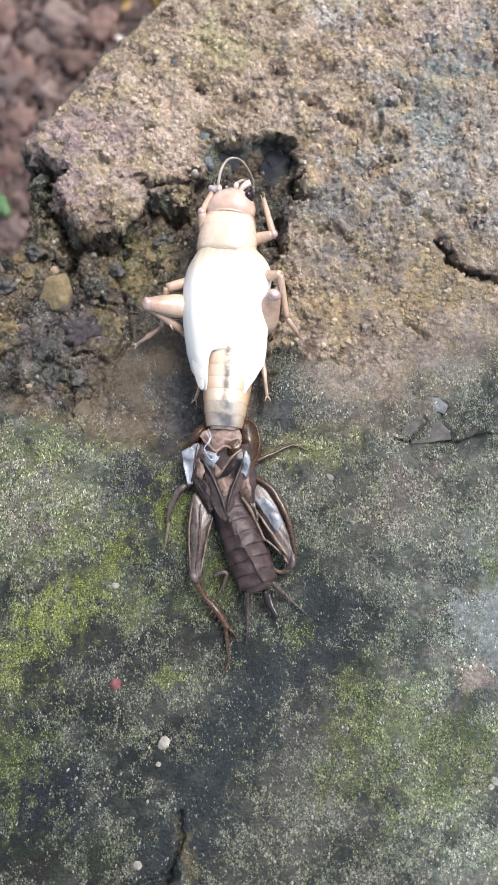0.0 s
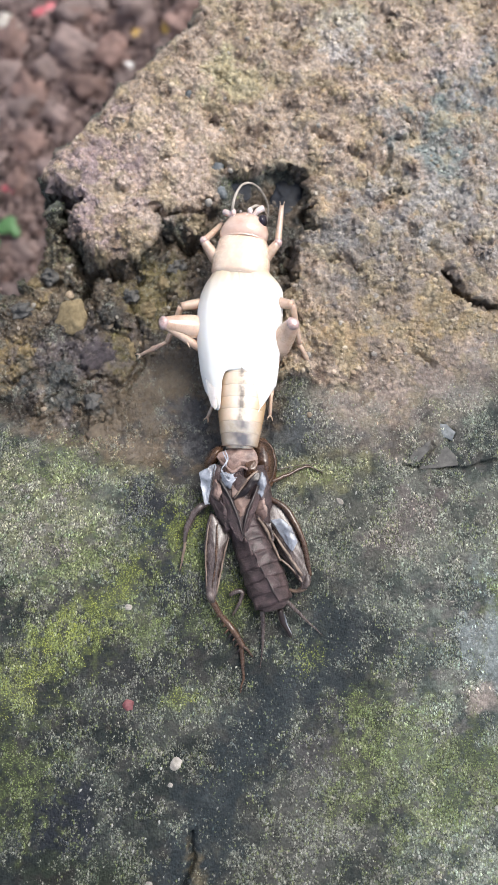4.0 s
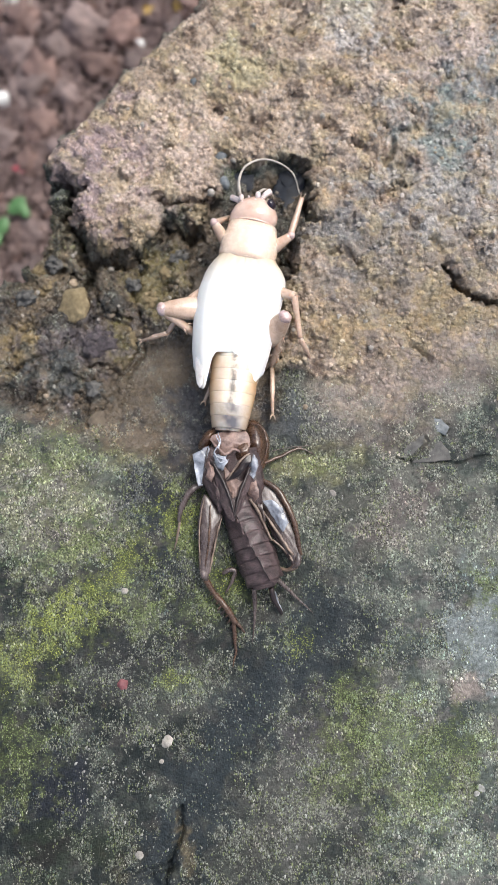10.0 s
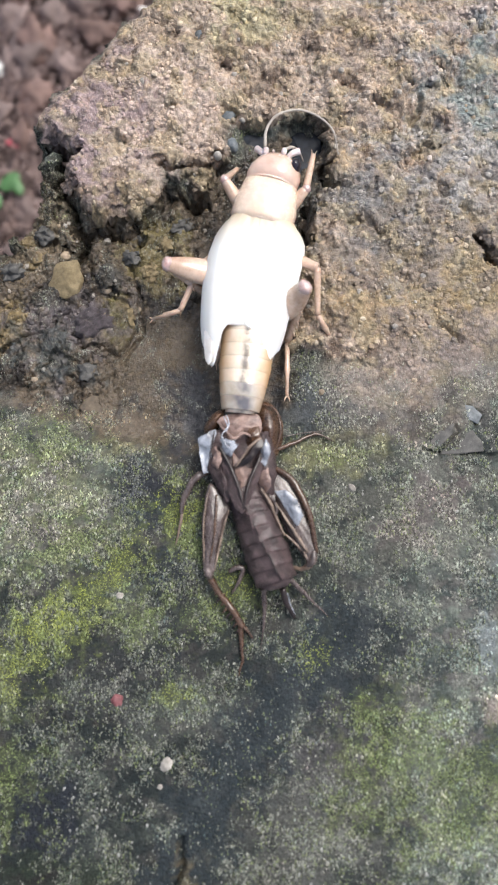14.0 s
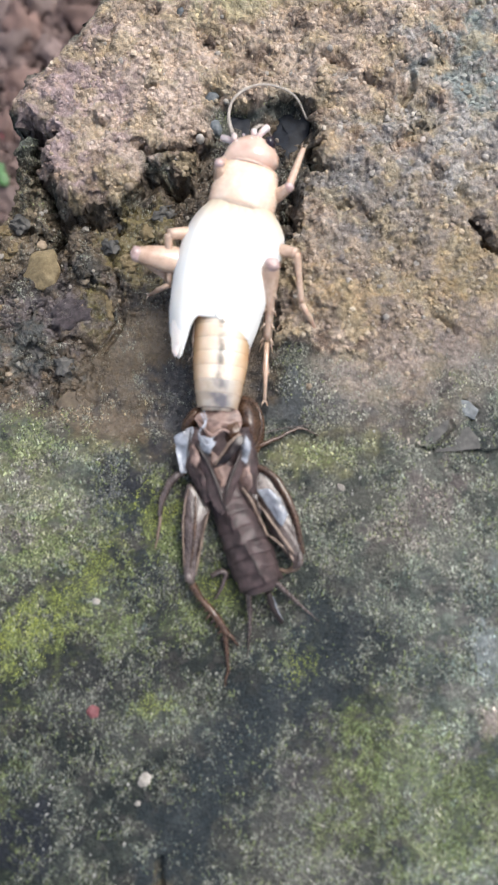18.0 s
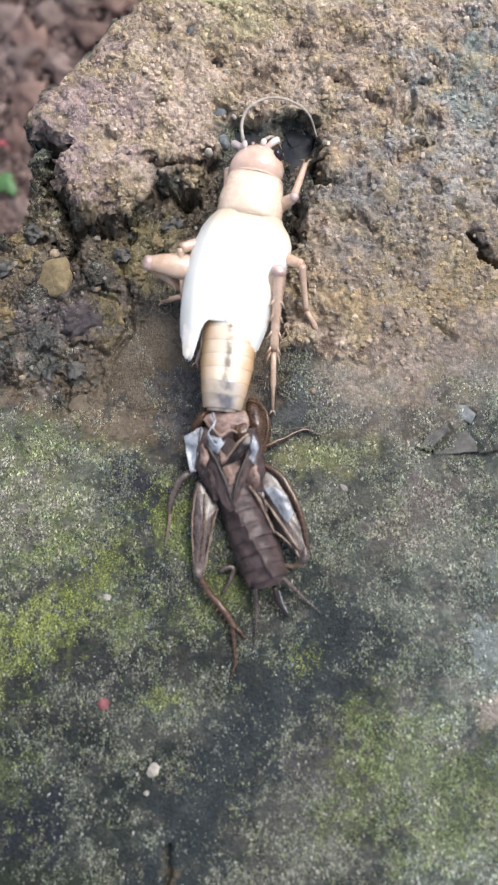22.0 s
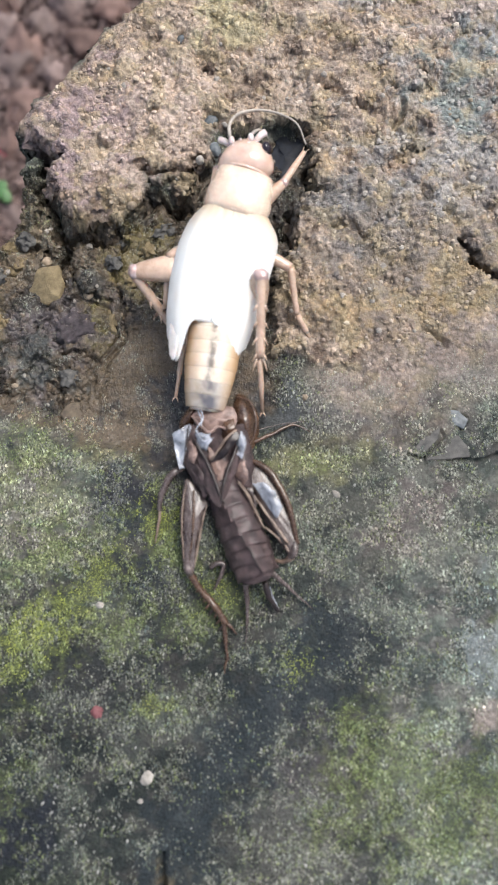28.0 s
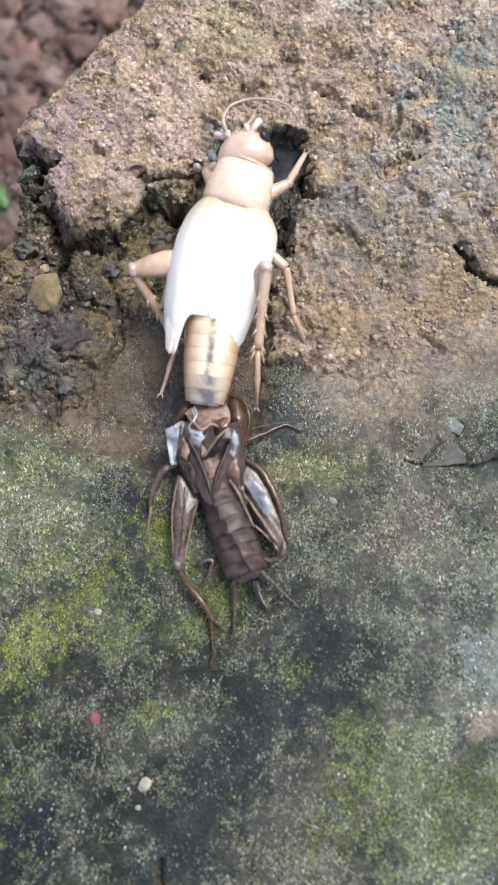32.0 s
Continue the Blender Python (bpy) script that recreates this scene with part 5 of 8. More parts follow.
def build_moss(boulder):
    rnd = random.Random(8)
    for i, (cx, cy, rx, ry, turn, much) in enumerate(MOSS_STAINS):
        n = int(240 * rx * ry * much)
        c, s = math.cos(radians(turn)), math.sin(radians(turn))
        u = np.array([rnd.gauss(0, 0.75) for _ in range(n)])
        v = np.array([rnd.gauss(0, 0.75) for _ in range(n)])
        x, y = cx + u * rx * c - v * ry * s, cy + u * rx * s + v * ry * c
        share = patch(x, y, cx, cy, rx, ry, turn, 0.95, 180 + int(rx * 7 + ry), 1.6)
        z = height(x, y)
        verts, faces = [], []
        for px, py, pz, k in zip(x, y, z, share):
            if rnd.random() > k or pz < -3:
                continue
            r, h = rnd.uniform(0.035, 0.09), rnd.uniform(0.02, 0.08)
            b = len(verts)
            a0 = rnd.uniform(0, 6.28)
            for j in range(5):
                a = a0 + j * 1.2566
                verts.append((px + r * math.cos(a), py + r * math.sin(a), pz - 0.03))
            verts.append((px + rnd.uniform(-0.05, 0.05), py + rnd.uniform(-0.05, 0.05), pz + h))
            faces += [(b + j, b + (j + 1) % 5, b + 5) for j in range(5)]
        if not faces:
            continue
        me = bpy.data.meshes.new("moss_patch")
        me.from_pydata([(a * MM, b * MM, d * MM) for a, b, d in verts], [], faces)
        me.materials.append(MOSS if i in (0, 1, 2, 3, 4, 5, 13) else MOSS_DEEP)
        ob = new("moss_patch", me)
        tagged(ob, "thin yellow-green moss crust on the damp stone", "moss", "moss patches", "stuff")


# ---- the shed skin ----
def husk_ring(y0, y1, w0, w1, high, ridge, seed):
    """One empty belly ring along -y: a lopsided roof whose rear edge stands a little proud."""
    bm = bmesh.new()
    px = (-1.0, -1.04, -0.9, -0.55, ridge - 0.06, ridge, ridge + 0.06, 0.72, 0.96, 1.04, 1.0)
    pz = (0.0, 0.28, 0.55, 0.76, 0.97, 1.0, 0.97, 0.82, 0.62, 0.3, 0.0)
    rings = []
    for k in range(9):
        t = k / 8
        w, lip = w0 + (w1 - w0) * t, 0.09 * smooth(0.35, 0.9, np.array(t)) - 0.05 * (t > 0.95)
        row = []
        for j in range(41):
            a = j / 40 * (len(px) - 1)
            x, z = np.interp(a, range(len(px)), px), np.interp(a, range(len(px)), pz)
            wave = 0.12 * noise.noise(Vector((x * 1.6, seed * 5.0, t)))
            row.append(bm.verts.new((float(x) * (w + float(lip)), y0 + (y1 - y0) * t + wave, 0.25 + float(z) * (high + float(lip)))))
        rings.append(row)
    for a, b in zip(rings[:-1], rings[1:]):
        for j in range(40):
            bm.faces.new((a[j], a[j + 1], b[j + 1], b[j]))
    bm.faces.new(rings[0])
    bm.faces.new(rings[-1])
    bmesh.ops.recalc_face_normals(bm, faces=bm.faces)
    return crumple(crumple(bm, 0.11, 0.9, seed), 0.05, 0.3, seed + 1)


def build_shed_skin():
    skin = thing("shed_skin", "crumpled dark brown shed cricket skin lying on the mossy stone", "shed skin", at(-3.47, -13.99, 0))
    seeds = iter(range(1, 400))

    def sheet(name, shape, z, rise, material, label="", thick=0.08, wrinkle=0.14, parent=skin, ease=True):
        mx, my = sum(p[0] for p in shape) / len(shape), sum(p[1] for p in shape) / len(shape)
        tilt = z if callable(z) else (lambda px, py: z)
        return part(name, crumple(plate(rounded(shape) if ease else angular(shape), lambda px, py: tilt(px - mx, py - my), rise, thick), wrinkle, 0.8, next(seeds)), material, parent, label)

    def limb(name, points, radii, material, label="", flat=1.0, sides=10, wrinkle=0.07, parent=skin):
        line = curve_points(points, 7)
        return part(name, crumple(tube(line, taper(len(line), *radii), sides, flat), wrinkle, 0.6, next(seeds)), material, parent, label)

    # abdomen: seven collapsed rings, folded along an off-centre ridge
    aim = at(0.1, 0.7, 0.1, -2, -4, 18.6)
    abdomen = part("abdomen", lathe([(0.4, 1.0, 0.4, 2.4), (-2, 1.4, 0.3, 2.8), (-6, 1.6, 0.3, 2.8), (-8.6, 1.5, 0.4, 2.4)], 18), SHED, skin, "dark empty abdomen", aim)
    for i in range(7):
        w0 = float(np.interp(i, (0, 2, 5, 7), (1.55, 1.8, 1.95, 1.8)))
        w1 = float(np.interp(i + 1, (0, 2, 5, 7), (1.55, 1.8, 1.95, 1.8)))
        high = float(np.interp(i, (0, 3, 6), (3.0, 3.2, 2.9)))
        part("tergite", husk_ring(0.3 - 1.26 * i, -1.06 - 1.26 * i, w0, w1, high, -0.32 + 0.11 * i, i + 2), SHED, abdomen)
    ridge = [(1.7 * (-0.3 + 0.085 * k), 0.2 - 1.1 * k, 3.3 + 0.05 * math.sin(k * 1.9)) for k in range(9)]
    part("dorsal_ridge", crumple(tube(ridge, taper(9, 0.05, 0.09, 0.06), 8), 0.06, 0.7, 5), SHED_RIM, abdomen, "dark split seam along the back")
    part("rear_flap", crumple(plate(rounded([(-1.5, -8.3), (0.4, -8.1), (1.6, -8.3), (1.2, -9.0), (0.2, -9.2), (-1.0, -9.0)]), lambda px, py: 1.9, 0.3, 0.1), 0.12, 0.8, 9), SHED, abdomen)

    # thorax, split open along the back, its walls fallen inwards
    limb("thorax_shell", [(-2.5, 6.2, 1.7), (-2.5, 3.6, 2.0), (-1.6, 0.6, 1.7)], (0.9, 1.15, 0.7), SHED, "split half of the empty thorax", 0.9, 14, 0.22)
    limb("thorax_shell", [(1.5, 6.0, 1.7), (1.8, 3.0, 2.0), (1.7, 0.2, 1.8)], (0.8, 1.05, 0.9), SHED, "split half of the empty thorax", 0.9, 14, 0.22)
    limb("thorax_floor", [(-0.3, 6.6, 1.0), (-0.3, 3.8, 1.4), (0.1, 0.4, 1.8)], (1.3, 1.7, 1.4), SHED, "", 0.75, 14, 0.2)
    sheet("wing_pad", [(-2.2, 4.5), (-1.3, 3.5), (-0.4, 1.1), (-0.1, -0.9), (-0.5, -1.3), (-1.8, 1.2)], lambda dx, dy: 3.35 + 0.25 * dx - 0.04 * dy, 0.2, SHED, "small folded dark wing pad", 0.1, 0.22)
    sheet("wing_pad", [(1.4, 3.8), (0.4, 1.9), (-0.3, -0.7), (0.0, -1.0), (1.0, 1.1), (1.7, 3.1)], lambda dx, dy: 3.35 - 0.3 * dx, 0.2, SHED, "small folded dark wing pad", 0.1, 0.22)
    sheet("inner_fold", [(1.5, 5.3), (0.7, 4.9), (-0.6, 3.3), (-0.9, 2.7), (0.2, 3.1), (1.5, 4.5)], lambda dx, dy: 3.5 + 0.2 * dx, 0.22, SHED_RIM, "", 0.1, 0.22)
    sheet("inner_fold", [(-1.2, 4.2), (0.2, 2.8), (1.0, 2.6), (0.6, 0.9), (-0.2, -0.4), (-0.6, 1.4)], 2.75, 0.3, SHED_PINK, "brownish-pink lining between the folds", 0.1, 0.2)
    limb("split_edge", [(-2.3, 4.7, 3.4), (-1.2, 2.6, 3.6), (-0.4, 0.4, 3.7), (-0.1, -1.1, 3.6)], (0.12, 0.17, 0.14, 0.07), SHED_RIM)
    limb("split_edge", [(1.5, 4.0, 3.4), (0.7, 2.2, 3.6), (0.1, 0.3, 3.7), (-0.1, -1.0, 3.6)], (0.12, 0.16, 0.13, 0.07), SHED_RIM)
    limb("split_edge", [(1.5, 5.4, 3.6), (0.5, 4.6, 3.8), (-0.9, 2.7, 3.7)], (0.1, 0.14, 0.06), SHED_PALE)

    for shape, z, material in (([(-2.9, 2.6), (-2.2, 2.9), (-1.5, 1.4), (-1.2, -0.2), (-1.7, -0.4), (-2.4, 1.0)], 2.9, SHED), ([(1.3, 2.4), (2.0, 2.7), (2.3, 1.4), (1.9, 0.4), (1.4, 0.9)], 2.9, SHED_PINK),
                               ([(-3.1, 4.6), (-2.5, 4.9), (-2.1, 3.4), (-2.4, 2.4), (-2.9, 3.0)], 3.2, SHED_PINK), ([(0.3, 6.4), (1.2, 6.6), (1.3, 5.2), (0.6, 4.6), (0.0, 5.2)], 2.7, SHED_AMBER), ([(2.1, 0.4), (2.7, 0.2), (3.0, -1.6), (2.8, -2.6), (2.3, -1.2)], 2.5, SHED_LEG)):
        sheet("torn_fold", shape, lambda dx, dy, z=z: z + 0.3 * math.sin(dx * 2.1 + dy), 0.2, material, "", 0.08, 0.3, ease=False)
    # front end round the insect's tail
    sheet("front_shell", [(1.5, 9.2), (2.6, 8.9), (3.4, 7.4), (3.4, 5.3), (2.7, 4.0), (2.0, 4.9), (1.4, 6.0), (1.2, 7.4)], lambda dx, dy: 1.0 - 0.25 * dx, 1.25, SHED_AMBER, "glossy amber side of the shed pronotum", 0.12, 0.12)
    sheet("front_shell", [(-3.9, 6.4), (-3.6, 7.5), (-2.6, 8.4), (-1.9, 8.2), (-2.3, 7.0), (-3.0, 6.1)], lambda dx, dy: 1.0 + 0.25 * dx, 1.0, SHED_AMBER, "glossy amber side of the shed pronotum", 0.12, 0.12)
    sheet("front_shell", [(-2.6, 7.3), (-1.3, 7.9), (0.2, 8.0), (1.3, 7.6), (1.6, 6.4), (1.0, 5.5), (-0.1, 5.8), (-1.1, 5.0), (-2.0, 6.0)], 2.0, 0.5, SHED_PINK, "pale torn rim of the empty head", 0.1, 0.2)
    limb("torn_rim", [(-2.5, 7.1, 2.4), (-1.8, 6.2, 2.8), (-1.0, 5.4, 3.0), (-0.2, 5.9, 2.9), (0.9, 5.6, 2.9), (1.5, 6.5, 2.5)], (0.12, 0.16, 0.12), SHED_PINK)
    limb("torn_rim", [(1.5, 8.8, 1.9), (2.7, 8.3, 2.1), (3.2, 7.0, 2.1), (3.1, 5.4, 2.0), (2.5, 4.2, 1.9)], (0.08, 0.12, 0.08), SHED_AMBER)

    # silvery films of the torn lining
    for shape, z in (([(-4.3, 5.5), (-2.7, 6.3), (-2.6, 5.9), (-3.0, 4.3), (-3.3, 2.4), (-3.8, 2.3), (-4.1, 3.6)], 3.0), ([(-2.3, 5.4), (-1.0, 5.3), (-0.8, 4.7), (-1.3, 3.6), (-2.0, 4.4)], 3.5),
                     ([(1.4, 4.4), (1.9, 5.3), (2.3, 4.8), (2.2, 3.6), (1.8, 2.8), (1.4, 3.3)], 3.3), ([(2.6, 0.7), (3.7, 0.8), (4.7, 0.0), (5.2, -1.5), (4.7, -2.5), (3.9, -1.2), (3.2, -0.3)], 2.45)):
        sheet("torn_lining", shape, lambda dx, dy, z=z: z + 0.22 * math.sin(dx * 2.6 + dy), 0.2, SHED_FILM, "shiny silver-white torn lining", 0.05, 0.2, ease=False)
    limb("lining_crease", [(-2.75, 6.1, 3.35), (-3.0, 4.6, 3.45), (-3.4, 2.4, 3.3)], (0.05, 0.08, 0.05), SHED_RIM)
    for pts in ([(-1.9, 7.4, 3.0), (-1.6, 6.4, 3.6), (-2.1, 5.5, 3.8), (-1.3, 4.9, 3.8), (-0.8, 5.2, 3.6)], [(-2.0, 5.5, 3.8), (-1.5, 4.5, 3.9), (-0.6, 4.8, 3.7)], [(-1.7, 7.6, 2.9), (-1.4, 6.7, 3.5), (-1.7, 5.9, 3.7)]):
        limb("breathing_thread", pts, (0.05, 0.08, 0.05), SHED_FILM, "white thread of the shed windpipe lining", 1.0, 6)

    # hind legs: flattened husks with pale rims
    leg = sheet("hind_leg", [(-3.4, 1.3), (-2.5, 0.9), (-1.5, -0.6), (-1.6, -1.3), (-2.4, -4.1), (-2.9, -6.6), (-3.7, -6.6), (-3.9, -4.6), (-3.9, -1.3)], 2.0, 0.4, SHED_LEG, "flattened translucent brown hind leg", 0.3, 0.1)
    limb("femur_rim", [(-1.5, -1.0, 2.3), (-2.1, -3.1, 2.3), (-2.8, -6.4, 2.0)], (0.06, 0.1, 0.06), SHED_PALE, parent=leg)
    limb("femur_rim", [(-3.3, 1.0, 2.2), (-3.75, -1.8, 2.3), (-3.75, -5.6, 2.1)], (0.05, 0.08, 0.06), SHED_PALE, parent=leg)
    limb("femur_groove", [(-2.6, 0.4, 2.5), (-2.7, -2.2, 2.5), (-3.2, -5.8, 2.2)], (0.07, 0.12, 0.06), SHED_AMBER, parent=leg)
    limb("knee", [(-3.5, -6.2, 1.9), (-3.35, -6.6, 1.9), (-3.2, -7.0, 1.6)], (0.36, 0.46, 0.36), SHED_LEG, parent=leg)
    shin = limb("hind_shin", [(-3.4, -6.8, 1.6), (-2.3, -8.6, 1.1), (-1.2, -10.0, 0.8), (-0.3, -11.6, 0.5)], (0.36, 0.28, 0.34, 0.32), SHED_AMBER, "spiny brown shin")
    rnd = random.Random(31)
    for k in range(16):
        t = 0.25 + 0.72 * k / 15
        x, y = -3.4 + 3.1 * t, -6.8 - 4.8 * t
        side = -1 if k % 2 else 1
        far = rnd.uniform(0.6, 1.0)
        part("shin_spine", tube([(x, y, 1.5 - t), (x + side * 0.45 * far, y - (0.1 if side > 0 else 0.5) * far, 1.5 - t), (x + side * 0.7 * far, y - 0.75 * far, 1.3 - t)], [0.13, 0.1, 0.03], 6), SHED_RIM if k % 3 == 0 else SHED_AMBER, shin)
    limb("hind_foot", [(-0.5, -11.5, 0.5), (-0.45, -13.0, 0.35), (-0.3, -14.7, 0.25)], (0.24, 0.2, 0.12), SHED_AMBER)
    limb("hind_foot", [(-0.2, -11.5, 0.5), (0.2, -12.0, 0.4), (0.6, -12.5, 0.3)], (0.2, 0.16, 0.07), SHED_AMBER)
    limb("claw", [(-0.35, -14.4, 0.25), (-0.55, -15.2, 0.2), (-0.7, -15.9, 0.15)], (0.12, 0.09, 0.04), SHED_AMBER)
    leg = sheet("hind_leg", [(2.4, 2.7), (3.5, 2.3), (4.8, 0.8), (6.0, -1.5), (6.5, -4.8), (6.1, -5.8), (5.5, -5.6), (3.6, -2.7), (2.7, -0.1), (1.7, 1.4)], 1.8, 0.35, SHED_LEG, "flattened translucent brown hind leg", 0.3, 0.12)
    limb("femur_rim", [(1.4, 0.9, 3.0), (2.2, -0.4, 3.0), (3.5, -3.3, 2.4)], (0.12, 0.16, 0.1), SHED_PALE, parent=leg)
    limb("femur_rim", [(2.7, -0.4, 2.5), (3.9, -2.2, 2.4), (5.6, -4.8, 2.1)], (0.1, 0.15, 0.12), SHED_PALE, parent=leg)
    limb("femur_rim", [(3.6, -3.2, 2.1), (4.9, -4.4, 2.0), (5.7, -5.6, 1.7)], (0.1, 0.14, 0.1), SHED_PALE, parent=leg)
    limb("femur_edge", [(2.7, 2.8, 2.0), (4.3, 1.6, 2.2), (5.7, -1.2, 2.2), (6.4, -4.8, 1.7)], (0.25, 0.32, 0.3, 0.22), SHED_AMBER, parent=leg)
    limb("femur_groove", [(3.2, -1.2, 2.3), (4.2, -2.9, 2.2), (5.3, -5.0, 1.9)], (0.16, 0.24, 0.14), SHED_RIM, parent=leg)
    limb("knee", [(6.2, -4.6, 1.7), (6.0, -5.6, 1.6), (5.6, -5.9, 1.4)], (0.3, 0.42, 0.3), SHED_LEG, parent=leg)
    limb("hind_foot", [(5.9, -5.9, 1.4), (5.0, -6.3, 1.0), (4.1, -6.1, 0.8)], (0.3, 0.22, 0.16), SHED_PALE)
    # middle and front legs
    limb("middle_leg", [(-3.4, 2.6, 1.6), (-4.6, 1.9, 1.9), (-5.6, 0.3, 1.4), (-6.0, -1.2, 0.7)], (0.28, 0.36, 0.32, 0.2), SHED_LEG, "thin brown middle leg")
    limb("middle_foot", [(-5.9, -1.2, 0.7), (-6.2, -2.8, 0.4), (-6.6, -4.1, 0.25)], (0.14, 0.12, 0.05), SHED_PALE)
    limb("middle_leg", [(-1.5, -6.5, 0.8), (-0.9, -6.2, 1.0), (-0.3, -6.3, 1.0), (-0.6, -7.3, 0.8), (-1.3, -8.5, 0.4)], (0.22, 0.26, 0.22, 0.1), SHED_LEG, "thin brown middle leg")
    limb("front_leg", [(2.8, 4.6, 0.9), (4.7, 5.4, 0.6), (6.6, 6.2, 0.35), (8.2, 5.5, 0.2)], (0.2, 0.2, 0.13, 0.05), SHED_AMBER, "thin amber front leg")
    # tail end
    limb("cercus", [(1.6, -8.0, 1.6), (1.65, -9.4, 1.1), (1.6, -11.2, 0.6), (1.3, -13.6, 0.25)], (0.3, 0.24, 0.15, 0.03), SHED_LEG, "tapering straw-brown tail feeler")
    limb("cercus", [(4.0, -7.2, 1.5), (4.9, -8.1, 1.1), (6.1, -9.3, 0.6), (7.6, -10.7, 0.25)], (0.28, 0.2, 0.12, 0.03), SHED_LEG, "tapering straw-brown tail feeler")
    limb("tail_tip", [(3.3, -8.0, 1.5), (3.7, -9.3, 1.1), (4.4, -10.7, 0.6)], (0.3, 0.32, 0.16), SHED_RIM, "glossy black tail tip")
    # thin silvery strip laid along the black tip
    limb("tail_tip", [(3.75, -8.4, 1.5), (4.0, -9.4, 1.15), (4.45, -10.4, 0.7)], (0.06, 0.09, 0.05), SHED_FILM)
    limb("antenna", [(3.1, 5.8, 0.6), (5.3, 6.3, 0.3), (7.9, 6.5, 0.2)], (0.06, 0.05, 0.03), SHED_LEG, sides=6)
    return skin


# ---- the cricket that climbs out of it ----
WIDTHS = {-1: (3.0, 3.5, 4.2, 4.5, 4.4, 4.0, 3.4, 2.8), 1: (2.7, 3.2, 3.75, 4.05, 4.4, 4.45, 3.8, 3.0)}


def eased(v, xs, ys, soft):
    """A bent line with its corners rounded off."""
    return float(np.mean([np.interp(v + soft * k / 4, xs, ys) for k in range(-4, 5)]))


def wing_mesh(side):
    """One soft fore wing: a curved shell with a rounded tip and raised veins, long edge folded down the flank."""
    bm = bmesh.new()
    nu, nv = 60, 44
    if side < 0:
        tips = (0, 0.06, 0.42, 0.52, 0.60, 0.70, 0.80, 0.90, 1.0), (-10.0, -10.2, -10.3, -11.0, -12.6, -13.8, -14.1, -13.4, -11.6)
    else:
        tips = (0, 0.06, 0.20, 0.27, 0.34, 0.44, 0.56, 0.78, 1.0), (-9.9, -10.1, -10.5, -12.0, -13.4, -14.3, -14.6, -13.2, -11.4)
    sheets = []
    for thick in (0.0, -0.06):
        rows = []
        for j in range(nv + 1):
            v = j / nv
            row = []
            for i in range(nu + 1):
                u = i / nu
                end = eased(u, *tips, 0.035)
                y = 0.7 + (end - 0.7) * v
                w = eased(y, (-14.4, -13.0, -10.0, -7.0, -3.5, -1.6, -0.3, 0.5), WIDTHS[side], 0.45)
                bow = u**1.0
                x = w * (bow * 1.06 - 0.06)
                crown = eased(y, (-14, -10, -5, -1, 0.4), (3.6, 4.5, 5.15, 5.0, 4.75), 0.8)
                z = crown - 0.45 * u**2 - 1.5 * u**6
                z += 0.012 * math.sin(u * 34) * (u < 0.9) + 0.06 * noise.noise(Vector((u * 5, y * 0.6, side)))
                z -= 0.12 * max(0.0, 1 - u / 0.14) if side < 0 else 0.09 * max(0.0, 1 - u / 0.05)
                row.append(bm.verts.new((side * x, y, z + thick)))
            rows.append(row)
        sheets.append(rows)
    for n, rows in enumerate(sheets):
        for j in range(nv):
            for i in range(nu):
                bm.faces.new((rows[j][i], rows[j][i + 1], rows[j + 1][i + 1], rows[j + 1][i]))
    top, low = sheets
    ring = [(0, i) for i in range(nu)] + [(j, nu) for j in range(nv)] + [(nv, i) for i in range(nu, 0, -1)] + [(j, 0) for j in range(nv, 0, -1)]
    for (a, b), (c, d) in zip(ring, ring[1:] + ring[:1]):
        bm.faces.new((top[a][b], top[c][d], low[c][d], low[a][b]))
    bmesh.ops.recalc_face_normals(bm, faces=bm.faces)
    return bm


def limb_mesh(length, stops, flat=1.0, bow=0.0, sides=12):
    """A leg segment along +y from its joint."""
    n = 12
    line = [(0, length * i / (n - 1), bow * math.sin(math.pi * i / (n - 1))) for i in range(n)]
    return tube(line, taper(n, *stops), sides, flat)


def shin_mesh(length, stops, spines):
    bm = limb_mesh(length, stops, 1.0, 0.0, 10)
    for k in range(spines):
        y = length * (0.35 + 0.6 * k / max(1, spines - 1))
        for side in (-1, 1):
            add_tube(bm, [(side * 0.2, y, 0.15), (side * 0.45, y + 0.35, 0.3), (side * 0.68, y + 0.72, 0.34)], [0.13, 0.1, 0.03], 6)
    k = 1.0 if spines else 0.4
    for side in (-1, 1):
        add_tube(bm, [(side * 0.15, length - 0.1, 0), (side * 0.45 * k, length + 0.6 * k, 0.1), (side * 0.65 * k, length + 1.3 * k, 0.1)], [0.15 * k, 0.1 * k, 0.03], 6)
    return bm


def foot_mesh(length):
    bm = tube([(0, 0, 0), (0, length * 0.3, 0.05), (0, length * 0.55, 0.08), (0, length * 0.62, 0), (0, length, 0)], [0.26, 0.25, 0.29, 0.21, 0.16], 8)
    for side in (-1, 1):
        add_tube(bm, [(0, length - 0.05, 0), (side * 0.22, length + 0.3, 0.05), (side * 0.28, length + 0.55, -0.1)], [0.1, 0.07, 0.02], 6)
    return bm


